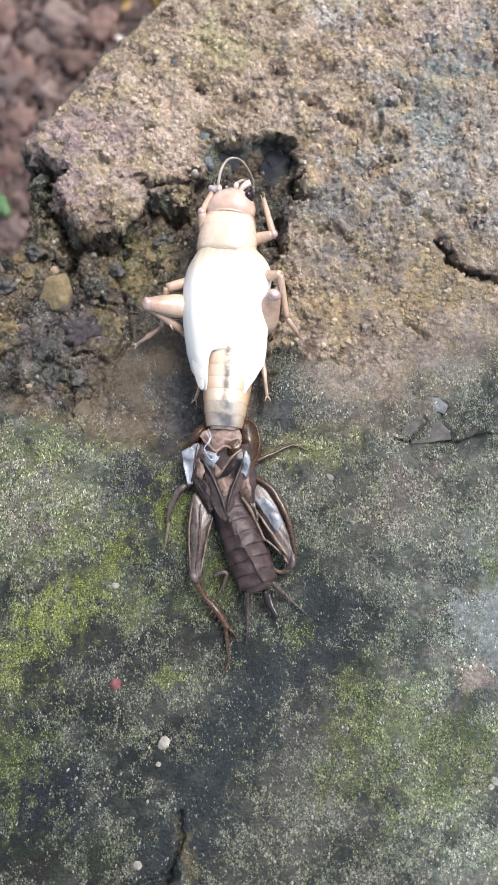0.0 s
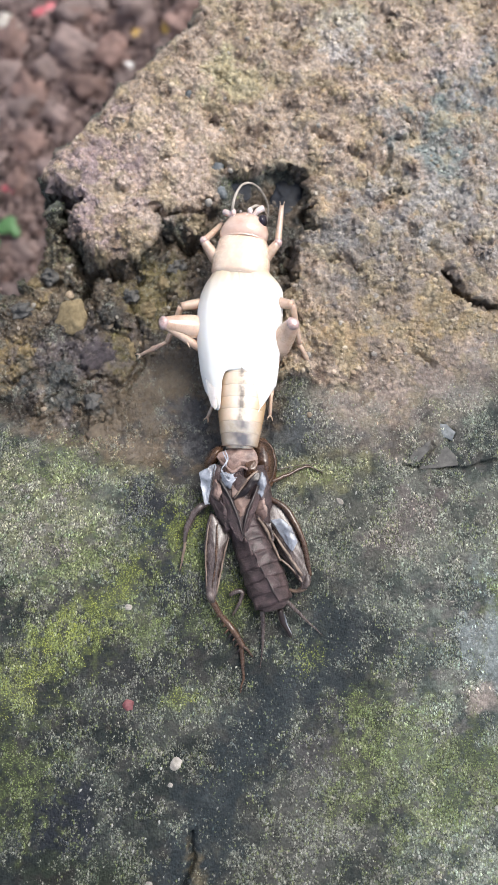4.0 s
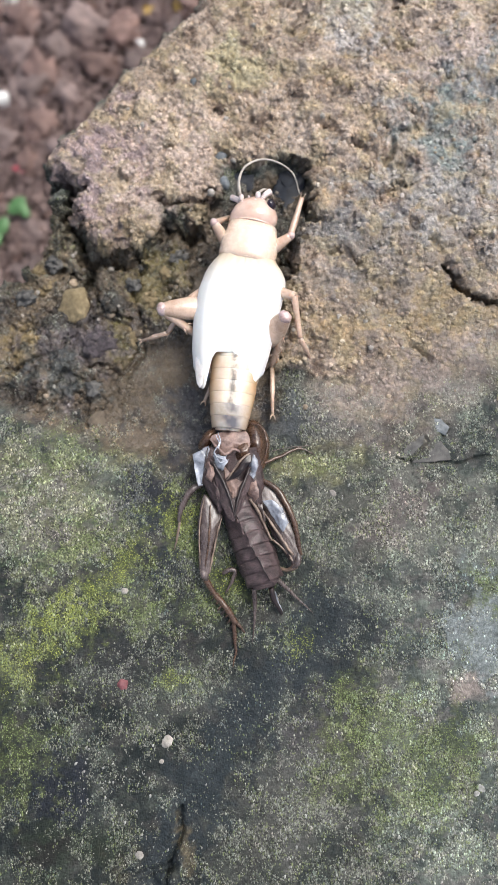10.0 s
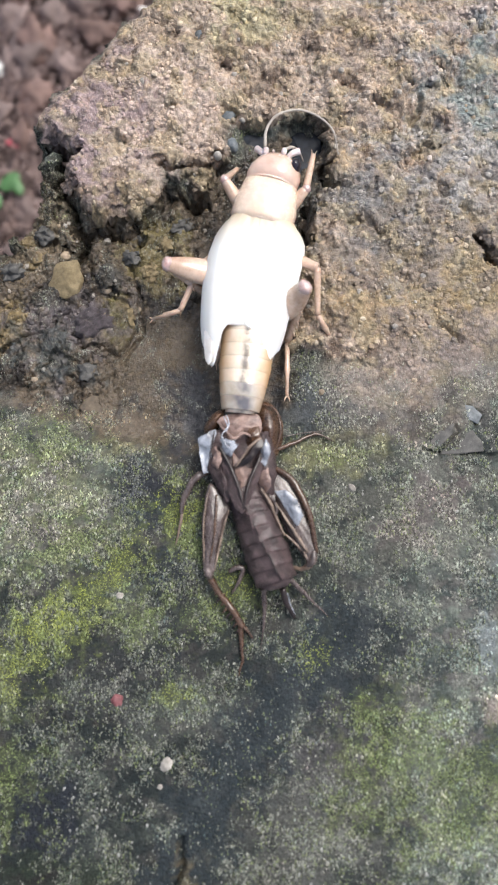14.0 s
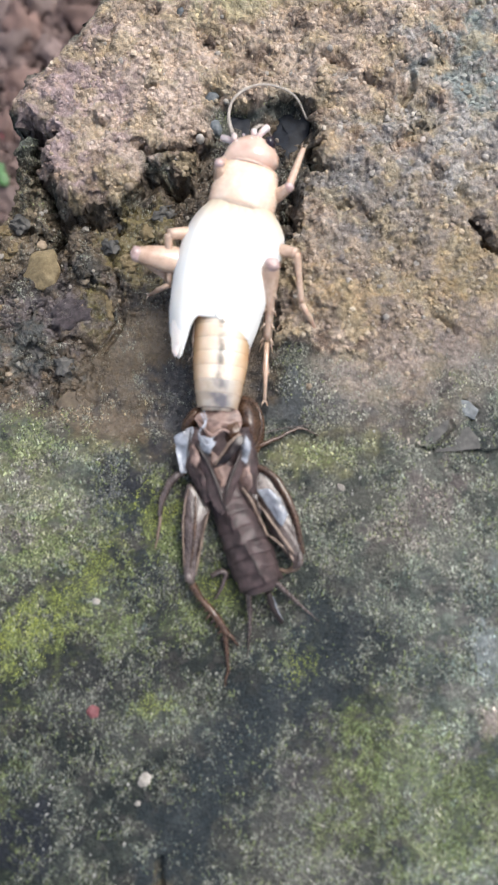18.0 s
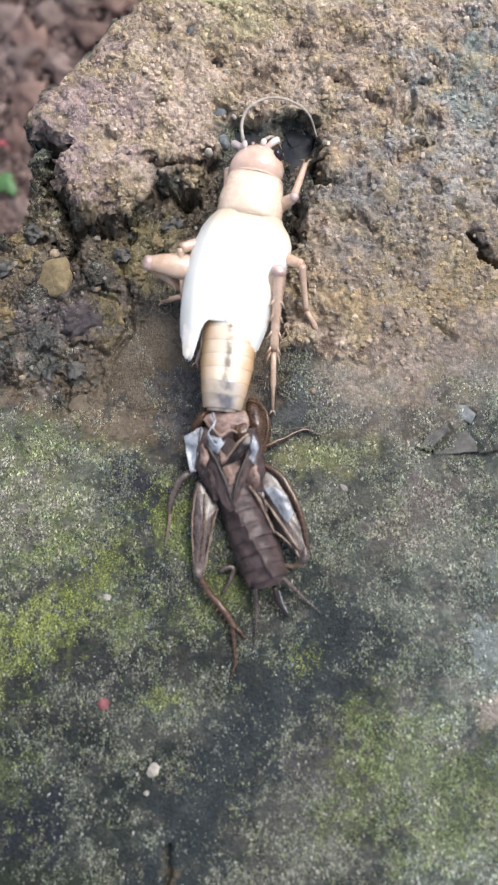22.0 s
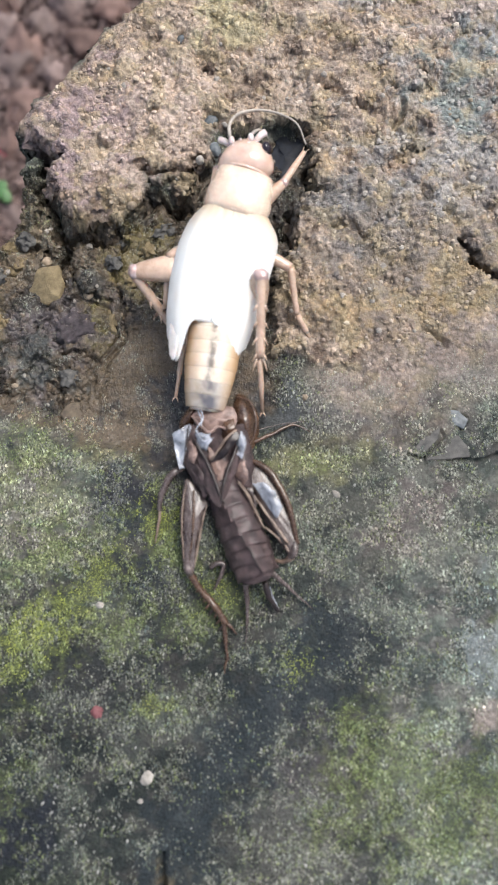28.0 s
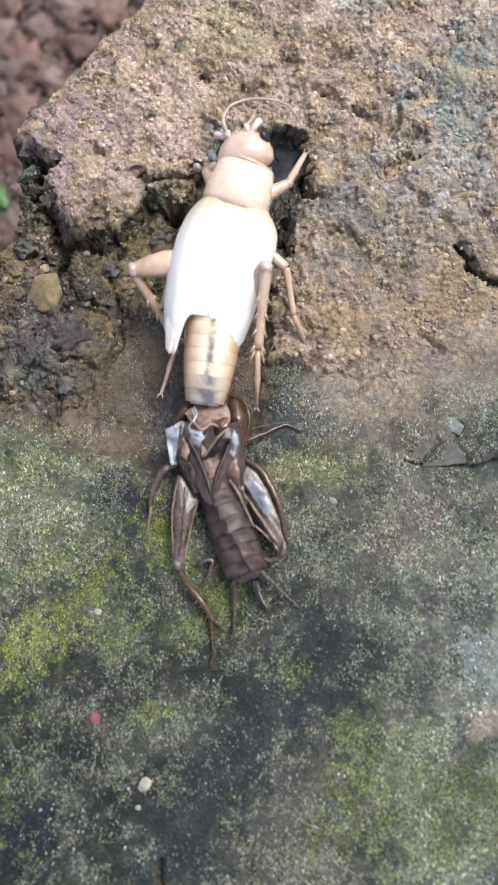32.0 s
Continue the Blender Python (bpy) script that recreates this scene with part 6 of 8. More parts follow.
def build_cricket():
    cricket = thing("cricket", "pale freshly moulted cricket with white wings, climbing out of its skin", "cricket")
    rig = {}
    part("thorax", lathe([(0.6, 2.2, 1.4, 3.8), (-1, 2.8, 0.9, 4.2), (-4, 3.1, 0.6, 4.2), (-8, 2.6, 0.8, 3.9), (-9.5, 2.0, 1.2, 3.4)], 18), PEACH, cricket, "soft peach thorax under the wings")
    for side, name in ((-1, "left_fore_wing"), (1, "right_fore_wing")):
        wing = part(name, wing_mesh(side), WING, cricket, "soft milk-white fore wing")
        flap = [(side * ((3.6 if side > 0 else 3.2) + 0.95 * math.sin(a)), -2.6 + 1.4 * math.cos(a)) for a in (2 * math.pi * k / 16 for k in range(16))]
        part("wing_shoulder", plate(flap, lambda px, py: 3.1 - 0.6 * abs(px - side * 3.0), 0.3, 0.12), WING, wing, "greyish-white wing shoulder")
    flap = [(-3.75, -9.6), (-3.7, -10.8), (-3.5, -12.2), (-3.1, -13.6), (-2.75, -14.1), (-2.5, -13.7), (-2.6, -11.5), (-3.0, -9.4)]
    part("hind_wing", crumple(plate(angular(flap, 3), lambda px, py: 3.1 + 0.5 * (px + 3.6), 0.12, 0.14), 0.08, 0.9, 5), HIND_WING, cricket, "folded greyish-white hind wing")
    hood = [(-0.2, 2.7, 1.9, 4.92), (0.3, 3.0, 1.6, 5.08), (1.6, 3.05, 1.4, 5.08), (3.0, 2.75, 1.4, 4.9), (3.85, 2.6, 1.5, 4.7), (4.1, 2.35, 1.8, 4.4)]
    rig["pronotum"] = part("pronotum", lathe(hood, 24), CREAM, cricket, "cream saddle-shaped neck shield")
    part("rear_rim", tube([(2.8 * math.sin(a), -0.1, 2.6 + 2.33 * math.cos(a)) for a in np.linspace(-1.5, 1.5, 13)], [0.045] * 13, 6), CREAM, rig["pronotum"], "cream rear rim")
    part("front_rim", tube([(2.5 * math.sin(a), 4.0, 2.5 + 2.25 * math.cos(a)) for a in np.linspace(-1.5, 1.5, 13)], [0.11] * 13, 6), PEACH, rig["pronotum"], "peach front rim")
    skull = [(-0.3, 2.0, 1.6, 4.2), (0.1, 2.5, 1.1, 4.65), (0.8, 2.62, 0.8, 4.85), (1.5, 2.5, 0.6, 4.75), (2.2, 2.15, 0.6, 4.4), (2.8, 1.6, 0.8, 3.8), (3.2, 1.0, 1.0, 3.2), (3.35, 0.5, 1.2, 2.8)]
    head = rig["head"] = part("head", lathe(skull, 24), PEACH, cricket, "glossy peach head")
    for side in (-1, 1):
        part("eye", blob(0.46, 0.62, 0.7, 0, 1, 3, (side * 2.15, 1.9, 3.25 if side > 0 else 2.3)), EYE, head, "black compound eye")
        part("antenna_base", blob(0.28, 0.4, 0.3, 0, 2, 2, (side * 0.9, 2.95, 3.75)), PALP, head, "milky antenna socket")
        part("palp", tube(curve_points([(side * 1.0, 2.7, 3.0), (side * 1.6, 3.15, 3.2), (side * 2.1, 3.5, 3.0)]), taper(13, 0.22, 0.3, 0.33), 10), PALP, head, "milky-white palp")
        part("mandible", blob(0.4, 0.45, 0.35, 0.1, 3, 2, (side * 0.4, 3.1, 2.4)), PALP, head)
    for y, x in ((2.3, -0.7), (2.75, 0.0), (2.3, 0.7)):
        part("simple_eye", blob(0.12, 0.12, 0.1, 0, 1, 2, (x, y, 4.15)), PALP, head)
    line = curve_points([(0, 0, 0), (-0.05, 1.4, 0.5), (0.7, 2.8, 0.7), (2.4, 3.7, 0.3), (4.2, 3.6, -0.3), (5.8, 2.7, -1.1), (6.5, 1.0, -2.3)], 8)
    rig["antenna"] = part("antenna", tube(line, taper(len(line), 0.17, 0.13, 0.12, 0.1, 0.06), 6), ANTENNA, head, "long curved grey antenna")
    line = curve_points([(1.0, 3.2, 3.8), (1.5, 3.7, 3.3), (1.9, 3.8, 2.3), (2.1, 3.6, 1.0)], 8)
    part("antenna", tube(line, taper(len(line), 0.16, 0.1, 0.05), 6), ANTENNA, head, "grey antenna bent into the hole")

    # abdomen, hinged under the wings: nine rings, the last ones smoky
    rig["abdomen"] = part("abdomen", lathe([(1.5, 1.9, 0.8, 3.4), (-2, 2.15, 0.5, 3.6), (-6, 2.0, 0.5, 3.4), (-10.2, 1.4, 0.7, 2.7)], 18), BELLY, cricket, "straw-coloured ringed abdomen")
    def girth(y):
        return float(np.interp(y, (-10.2, -8.5, -6, -3, 1), (1.75, 2.1, 2.45, 2.5, 2.4))), float(np.interp(y, (-10.2, -8.5, -6, -3, 1), (3.1, 3.6, 4.05, 4.4, 4.4)))

    for i in range(9):
        y0 = 0.6 - 1.18 * i
        stops = []
        for dy, lip in ((0.12, -0.02), (-0.05, 0.0), (-0.3, 0.012), (-0.6, 0.018), (-0.95, 0.018), (-1.12, 0.012), (-1.17, 0.0)):
            w, h = girth(y0 + dy)
            stops.append((y0 + dy, w + lip, 0.45, h + lip))
        ring = lathe(stops, 24)
        part("tergite", ring, BAND if i == 8 else SMOKE if i == 7 else BELLY, rig["abdomen"], "smoky grey band" if i >= 7 else "")
    for side in (-1, 1):
        part("flank_fold", tube([(side * 2.2, 0.5, 1.9), (side * 2.35, -4, 1.9), (side * 1.65, -9.6, 1.6)], [0.25, 0.3, 0.2], 8), PEACH, rig["abdomen"])

    for tag, side in (("right", 1), ("left", -1)):
        f = rig[tag + "_hind"] = part(tag + "_hind_leg", limb_mesh(5.2, (0.6, 0.95, 1.2, 1.25, 1.2, 1.1, 0.98, 0.85, 0.55), 0.8), LEG, cricket, "stout pale hind leg")
        part("knee", blob(0.72, 0.55, 0.62, 0.15, 5, 3, (0, 5.2 - 0.1, 0.05)), KNEE, f, "pinkish-white knee")
        rig[tag + "_hind_shin"] = part("shin", shin_mesh(7.2 if side > 0 else 8.4, (0.5, 0.45, 0.41, 0.44), 4), LEG, f, "spiny pale shin")
        rig[tag + "_hind_foot"] = part("foot", foot_mesh(5.6), LEG, f)
        f = rig[tag + "_middle"] = part(tag + "_middle_leg", limb_mesh(3.8, (0.5, 0.62, 0.55, 0.45)), LEG, cricket, "slender pale middle leg")
        rig[tag + "_middle_shin"] = part("shin", shin_mesh(4.3, (0.36, 0.3, 0.28), 0), LEG, f)
        rig[tag + "_middle_foot"] = part("foot", foot_mesh(3.2), LEG, f)
        f = rig[tag + "_front"] = part(tag + "_front_leg", limb_mesh(3.2, (0.5, 0.68, 0.58, 0.42)), LEG, cricket, "short pale front leg")
        part("knee", blob(0.47, 0.5, 0.45, 0.1, 6, 2, (0, 3.2, 0)), KNEE, f, "pinkish-white knee")
        rig[tag + "_front_shin"] = part("shin", shin_mesh(4.2, (0.36, 0.32, 0.24), 0), LEG, f)
    return cricket, rig



build_ground()
build_clods()
build_crumbs()
build_soil_litter()
BOULDER = build_boulder()
build_pebbles(BOULDER)
build_grit(BOULDER)
build_flakes(BOULDER)
build_moss(BOULDER)
SHED_SKIN = build_shed_skin()
CRICKET, RIG = build_cricket()


def motions():
    walk(CRICKET, [
        (0.0, at(-3.45, 10.55, 0.00, 0.0, -0.0, 0.4)),
        (2, at(-3.27, 11.15, 0.00, 0.0, -0.0, -1.5)),
        (5, at(-3.44, 11.10, 0.00, 0.0, -0.0, 0.5)),
        (6, at(-2.82, 10.73, 0.00, 0.0, -0.0, -1.2)),
        (7, at(-3.10, 10.96, 0.00, 0.0, -0.0, -2.4)),
        (8, at(-3.11, 11.14, 0.00, 0.0, -0.0, -4.1)),
        (9, at(-2.37, 11.63, 0.00, 0.0, 2.0, -5.9)),
        (10, at(-2.81, 11.99, 0.00, 0.0, 2.5, -8.1)),
        (11, at(-3.03, 11.93, 0.01, 0.0, 3.0, -7.0)),
        (12, at(-2.99, 12.03, 0.01, 0.0, 3.5, -7.0)),
        (13, at(-3.01, 12.08, 0.01, 0.0, 4.0, -6.9)),
        (14, at(-2.34, 12.43, 0.40, 1.1, 2.0, -8.2)),
        (17, at(-3.10, 12.27, 0.48, 1.3, 6.0, -10.3)),
        (19, at(-2.74, 12.25, 0.51, 1.3, 6.0, -12.3)),
        (20, at(-2.94, 12.42, 0.53, 1.4, 6.0, -10.3)),
        (21, at(-2.98, 12.42, 0.73, 1.9, 6.0, -10.8)),
        (22, at(-2.80, 12.45, 0.93, 2.5, 6.0, -11.5)),
        (23, at(-2.70, 12.36, 1.07, 2.9, 5.0, -10.9)),
        (24, at(-2.42, 12.25, 1.22, 3.3, 4.0, -10.1)),
        (24.4, at(-1.51, 12.66, 1.75, 4.8, -0.0, -10.1)),
        (24.6, at(-1.71, 13.00, 2.03, 5.6, 2.7, -10.4)),
        (25, at(-2.81, 12.82, 2.48, 6.7, 8.0, -15.9)),
        (26, at(-3.03, 12.97, 2.36, 6.4, 6.0, -11.1)),
        (28.5, at(-3.22, 13.21, 2.05, 5.6, 6.0, -11.0)),
        (29, at(-3.05, 13.38, 2.05, 5.6, 6.0, -10.2)),
        (30, at(-2.19, 14.06, 3.06, 8.4, 2.0, -9.1)),
        (30.5, at(-2.66, 14.18, 3.08, 8.4, 6.0, -13.5)),
        (31, at(-2.77, 14.24, 3.08, 8.4, 6.0, -12.0)),
        (32, at(-2.86, 14.25, 3.08, 8.4, 6.0, -12.3)),
    ])
    walk(RIG["pronotum"], [
        (0.0, at(0.00, 0.00, 0.00, 0.0, -0.0, -8.1)),
        (2, at(0.00, 0.00, 0.00, 0.0, -0.0, -3.3)),
        (5, at(0.00, 0.00, 0.00, 0.0, -0.0, -8.0)),
        (6, at(0.00, 0.00, 0.00, 0.0, -0.0, 0.6)),
        (7, at(0.00, 0.00, 0.00, 0.0, -0.0, -3.5)),
        (8, at(0.00, 0.00, 0.00, 0.0, -0.0, -2.2)),
        (9, at(0.00, 0.00, 0.00, 0.0, -0.0, 2.8)),
        (10, at(0.00, 0.00, 0.00, 0.0, -0.0, -2.8)),
        (11, at(0.00, 0.00, 0.00, 0.0, -0.0, -2.4)),
        (12, at(0.00, 0.00, 0.00, 0.0, -0.0, -1.6)),
        (13, at(0.00, 0.00, 0.00, 0.0, -0.0, -4.4)),
        (14, at(0.00, 0.00, 0.00, 0.0, -0.0, -5.5)),
        (17, at(0.00, 0.00, 0.00, 0.0, -0.0, -6.0)),
        (19, at(0.00, 0.00, 0.00, 0.0, -0.0, 1.5)),
        (20, at(0.00, 0.00, 0.00, 0.0, -0.0, -1.4)),
        (21, at(0.00, 0.00, 0.00, 0.0, -0.0, -4.5)),
        (22, at(0.00, 0.00, 0.00, 0.0, -0.0, 2.5)),
        (23, at(0.00, 0.00, 0.00, 0.0, -0.0, -1.0)),
        (24, at(0.00, 0.00, 0.00, 0.0, -0.0, -0.5)),
        (24.4, at(0.00, 0.00, 0.00, 0.0, -0.0, -3.8)),
        (24.6, at(0.00, 0.00, 0.00, 0.0, -0.0, -6.9)),
        (25, at(0.00, 0.00, 0.00, 0.0, -0.0, -1.7)),
        (26, at(0.00, 0.00, 0.00, 0.0, -0.0, -3.8)),
        (28.5, at(0.00, 0.00, 0.00, 0.0, -0.0, -4.3)),
        (29, at(0.00, 0.00, 0.00, 0.0, -0.0, -4.3)),
        (30, at(0.00, 0.00, 0.00, 0.0, -0.0, -6.7)),
        (30.5, at(0.00, 0.00, 0.00, 0.0, -0.0, -2.2)),
        (31, at(0.00, 0.00, 0.00, 0.0, -0.0, -5.0)),
        (32, at(0.00, 0.00, 0.00, 0.0, -0.0, -4.4)),
    ])
    walk(RIG["head"], [
        (0.0, at(1.31, 3.92, 0.15, 0.0, -16.0, -3.0)),
        (2, at(0.98, 3.99, 0.15, 0.0, -16.0, -0.0)),
        (5, at(1.30, 3.90, 0.15, 0.0, -16.0, -4.6)),
        (6, at(0.71, 3.96, 0.15, 0.0, -16.0, -3.4)),
        (7, at(0.99, 4.11, 0.15, 0.0, -16.0, 8.7)),
        (8, at(0.89, 4.14, 0.15, 0.0, -16.0, 10.9)),
        (9, at(0.56, 3.98, 0.15, 0.0, -16.0, -1.4)),
        (10, at(0.93, 4.13, 0.15, 0.0, -16.0, 10.5)),
        (11, at(0.91, 4.12, 0.15, 0.0, -16.0, 9.6)),
        (12, at(0.84, 4.17, 0.15, 0.0, -16.0, 13.2)),
        (13, at(1.05, 4.11, 0.15, 0.0, -16.0, 9.6)),
        (14, at(1.13, 3.94, 0.15, 0.0, -16.0, -3.5)),
        (17, at(1.15, 4.13, 0.15, 0.0, -16.0, 11.6)),
        (19, at(0.59, 4.29, 0.15, 0.0, -16.0, 22.7)),
        (20, at(0.82, 4.21, 0.15, 0.0, -16.0, 16.6)),
        (21, at(1.06, 4.12, 0.15, 0.0, -16.0, 10.4)),
        (22, at(0.56, 4.14, 0.15, 0.0, -16.0, 10.9)),
        (23, at(0.80, 4.16, 0.15, 0.0, -16.0, 12.6)),
        (24, at(0.78, 4.13, 0.15, 0.0, -16.0, 10.3)),
        (24.4, at(0.97, 4.26, 0.15, 0.0, -16.0, 20.6)),
        (24.6, at(1.22, 4.08, 0.15, 0.0, -16.0, 8.4)),
        (25, at(0.83, 4.23, 0.15, 0.0, -16.0, 17.8)),
        (26, at(0.99, 4.19, 0.15, 0.0, -16.0, 15.5)),
        (28.5, at(1.02, 4.19, 0.15, 0.0, -16.0, 15.8)),
        (29, at(1.00, 4.26, 0.15, 0.0, -16.0, 21.2)),
        (30, at(1.18, 4.20, 0.15, 0.0, -16.0, 18.0)),
        (30.5, at(0.86, 4.24, 0.15, 0.0, -16.0, 19.3)),
        (31, at(1.05, 4.25, 0.15, 0.0, -16.0, 20.6)),
        (32, at(0.99, 4.31, 0.15, 0.0, -16.0, 25.2)),
    ])
    walk(RIG["antenna"], [
        (0.0, at(-1.00, 3.20, 3.90, 0.0, 58.0, 0.0)),
        (2, at(-1.00, 3.20, 3.90, 0.0, 56.5, 0.0)),
        (5, at(-1.00, 3.20, 3.90, 0.0, 54.2, 0.0)),
        (6, at(-1.00, 3.20, 3.90, 0.0, 53.5, 0.0)),
        (7, at(-1.00, 3.20, 3.90, 0.0, 52.8, 0.0)),
        (8, at(-1.00, 3.20, 3.90, 0.0, 52.0, 0.0)),
        (9, at(-1.00, 3.20, 3.90, 0.0, 45.0, 0.0)),
        (10, at(-1.00, 3.20, 3.90, 0.0, 15.0, 0.0)),
        (11, at(-1.00, 3.20, 3.90, 0.0, 10.0, 0.0)),
        (12, at(-1.00, 3.20, 3.90, 0.0, 5.0, 0.0)),
        (13, at(-1.00, 3.20, 3.90, 0.0, -0.0, 0.0)),
        (14, at(-1.00, 3.20, 3.90, 0.0, -0.0, 0.0)),
        (17, at(-1.00, 3.20, 3.90, 0.0, -0.0, 0.0)),
        (19, at(-1.00, 3.20, 3.90, 0.0, -0.0, 0.0)),
        (20, at(-1.00, 3.20, 3.90, 0.0, -0.0, 0.0)),
        (21, at(-1.00, 3.20, 3.90, 0.0, -0.0, 0.0)),
        (22, at(-1.00, 3.20, 3.90, 0.0, -0.0, 0.0)),
        (23, at(-1.00, 3.20, 3.90, -6.0, -0.0, 0.0)),
        (24, at(-1.00, 3.20, 3.90, -12.0, -0.0, 0.0)),
        (24.4, at(-1.00, 3.20, 3.90, -17.2, -0.0, 0.0)),
        (24.6, at(-1.00, 3.20, 3.90, -19.8, -0.0, 0.0)),
        (25, at(-1.00, 3.20, 3.90, -25.0, -0.0, 0.0)),
        (26, at(-1.00, 3.20, 3.90, -38.0, -0.0, 0.0)),
        (28.5, at(-1.00, 3.20, 3.90, -39.7, -0.0, 0.0)),
        (29, at(-1.00, 3.20, 3.90, -40.0, -0.0, 0.0)),
        (30, at(-1.00, 3.20, 3.90, -40.7, -0.0, 0.0)),
        (30.5, at(-1.00, 3.20, 3.90, -41.0, -0.0, 0.0)),
        (31, at(-1.00, 3.20, 3.90, -41.3, -0.0, 0.0)),
        (32, at(-1.00, 3.20, 3.90, -42.0, -0.0, 0.0)),
    ])
    walk(RIG["abdomen"], [
        (0.0, at(0.30, -7.60, 0.00, 0.0, -0.0, -6.0)),
        (2, at(0.30, -7.60, 0.00, 0.0, -0.0, -4.2)),
        (5, at(0.30, -7.60, 0.00, 0.0, -0.0, -3.7)),
        (6, at(0.30, -7.60, 0.00, 0.0, -0.0, -5.5)),
        (7, at(0.30, -7.60, 0.00, 0.0, -0.0, -2.3)),
        (8, at(0.30, -7.60, 0.00, 0.0, -0.0, -0.1)),
        (9, at(0.30, -7.60, 0.00, -0.1, -0.0, 0.5)),
        (10, at(0.30, -7.60, 0.00, -0.2, -0.0, 2.7)),
        (11, at(0.30, -7.60, 0.00, -0.2, -0.0, 1.6)),
        (12, at(0.30, -7.60, 0.00, -0.2, -0.0, 2.6)),
        (13, at(0.30, -7.60, 0.00, -0.3, -0.0, 3.3)),
        (14, at(0.30, -7.60, 0.00, -0.2, -0.0, 2.4)),
        (17, at(0.30, -7.60, 0.00, -0.7, -0.0, 6.3)),
        (19, at(0.30, -7.60, 0.00, -1.0, -0.0, 9.3)),
        (20, at(0.30, -7.60, 0.00, -0.9, -0.0, 7.9)),
        (21, at(0.30, -7.60, 0.00, -0.7, -0.0, 7.3)),
        (22, at(0.30, -7.60, 0.00, -0.6, -0.0, 6.4)),
        (23, at(0.30, -7.60, 0.00, -0.5, -0.0, 4.9)),
        (24, at(0.30, -7.60, 0.00, -0.0, -0.0, 1.2)),
        (24.4, at(0.30, -7.60, 0.00, -0.2, -0.0, -2.7)),
        (24.6, at(0.30, -7.60, 0.00, -0.2, -0.0, -1.1)),
        (25, at(0.30, -7.60, 0.00, -1.1, -0.0, 13.4)),
        (26, at(0.30, -7.60, 0.00, 0.0, -0.0, 5.2)),
        (28.5, at(0.30, -7.60, 0.00, -0.2, -0.0, 3.7)),
        (29, at(0.30, -7.60, 0.00, -0.3, -0.0, 5.7)),
        (30, at(0.30, -7.60, 0.00, 0.1, -0.0, -1.2)),
        (30.5, at(0.30, -7.60, 0.00, -0.7, -0.0, 6.1)),
        (31, at(0.30, -7.60, 0.00, -0.7, -0.0, 6.3)),
        (32, at(0.30, -7.60, 0.00, -0.6, -0.0, 5.9)),
    ])
    walk(RIG["right_hind"], [
        (0.0, at(3.30, -7.80, 1.00, 55.0, -0.0, -27.3)),
        (2, at(3.30, -7.80, 1.00, 52.7, -0.0, -45.6)),
        (5, at(3.30, -7.80, 1.00, 60.3, -0.0, -37.5)),
        (6, at(3.30, -7.80, 1.00, 54.1, -0.0, -29.6)),
        (7, at(3.30, -7.80, 1.00, 56.3, -0.0, -31.7)),
        (8, at(3.30, -7.80, 1.00, 50.3, -0.0, -38.1)),
        (9, at(3.30, -7.80, 1.00, 63.7, -1.5, -41.1)),
        (10, at(3.30, -7.80, 1.00, 62.6, -1.8, -43.5)),
        (11, at(3.30, -7.80, 1.00, 52.1, -2.7, -24.8)),
        (12, at(3.30, -7.80, 1.00, 52.9, -3.2, -22.1)),
        (13, at(3.30, -7.80, 1.00, 59.0, -3.5, -28.8)),
        (14, at(3.30, -7.80, 1.00, 64.1, -2.1, -49.3)),
        (17, at(3.30, -7.80, 1.00, 49.9, -6.1, -17.2)),
        (19, at(3.30, -7.80, 1.00, 54.0, -6.1, -15.8)),
        (20, at(3.30, -7.80, 1.00, 53.8, -6.2, -13.4)),
        (21, at(3.30, -7.80, 1.00, 52.1, -6.3, -14.9)),
        (22, at(3.30, -7.80, 1.00, 53.0, -6.4, -14.9)),
        (23, at(3.30, -7.80, 1.00, 39.2, -5.5, -10.6)),
        (24, at(3.30, -7.80, 1.00, 47.4, -4.9, -20.1)),
        (24.4, at(3.30, -7.80, 1.00, 69.6, -4.7, -78.5)),
        (24.6, at(3.30, -7.80, 1.00, 64.2, -4.4, -108.5)),
        (25, at(3.30, -7.80, 1.00, 77.0, -10.1, -53.3)),
        (26, at(3.30, -7.80, 1.00, 77.2, -7.7, -74.9)),
        (28.5, at(3.30, -7.80, 1.00, 61.6, -7.0, -11.7)),
        (29, at(3.30, -7.80, 1.00, 59.1, -7.8, -24.3)),
        (30, at(3.30, -7.80, 1.00, 72.8, -7.7, -103.3)),
        (30.5, at(3.30, -7.80, 1.00, 59.7, -9.3, -29.2)),
        (31, at(3.30, -7.80, 1.00, 62.4, -9.6, -32.1)),
        (32, at(3.30, -7.80, 1.00, 55.4, -9.0, -25.2)),
    ])
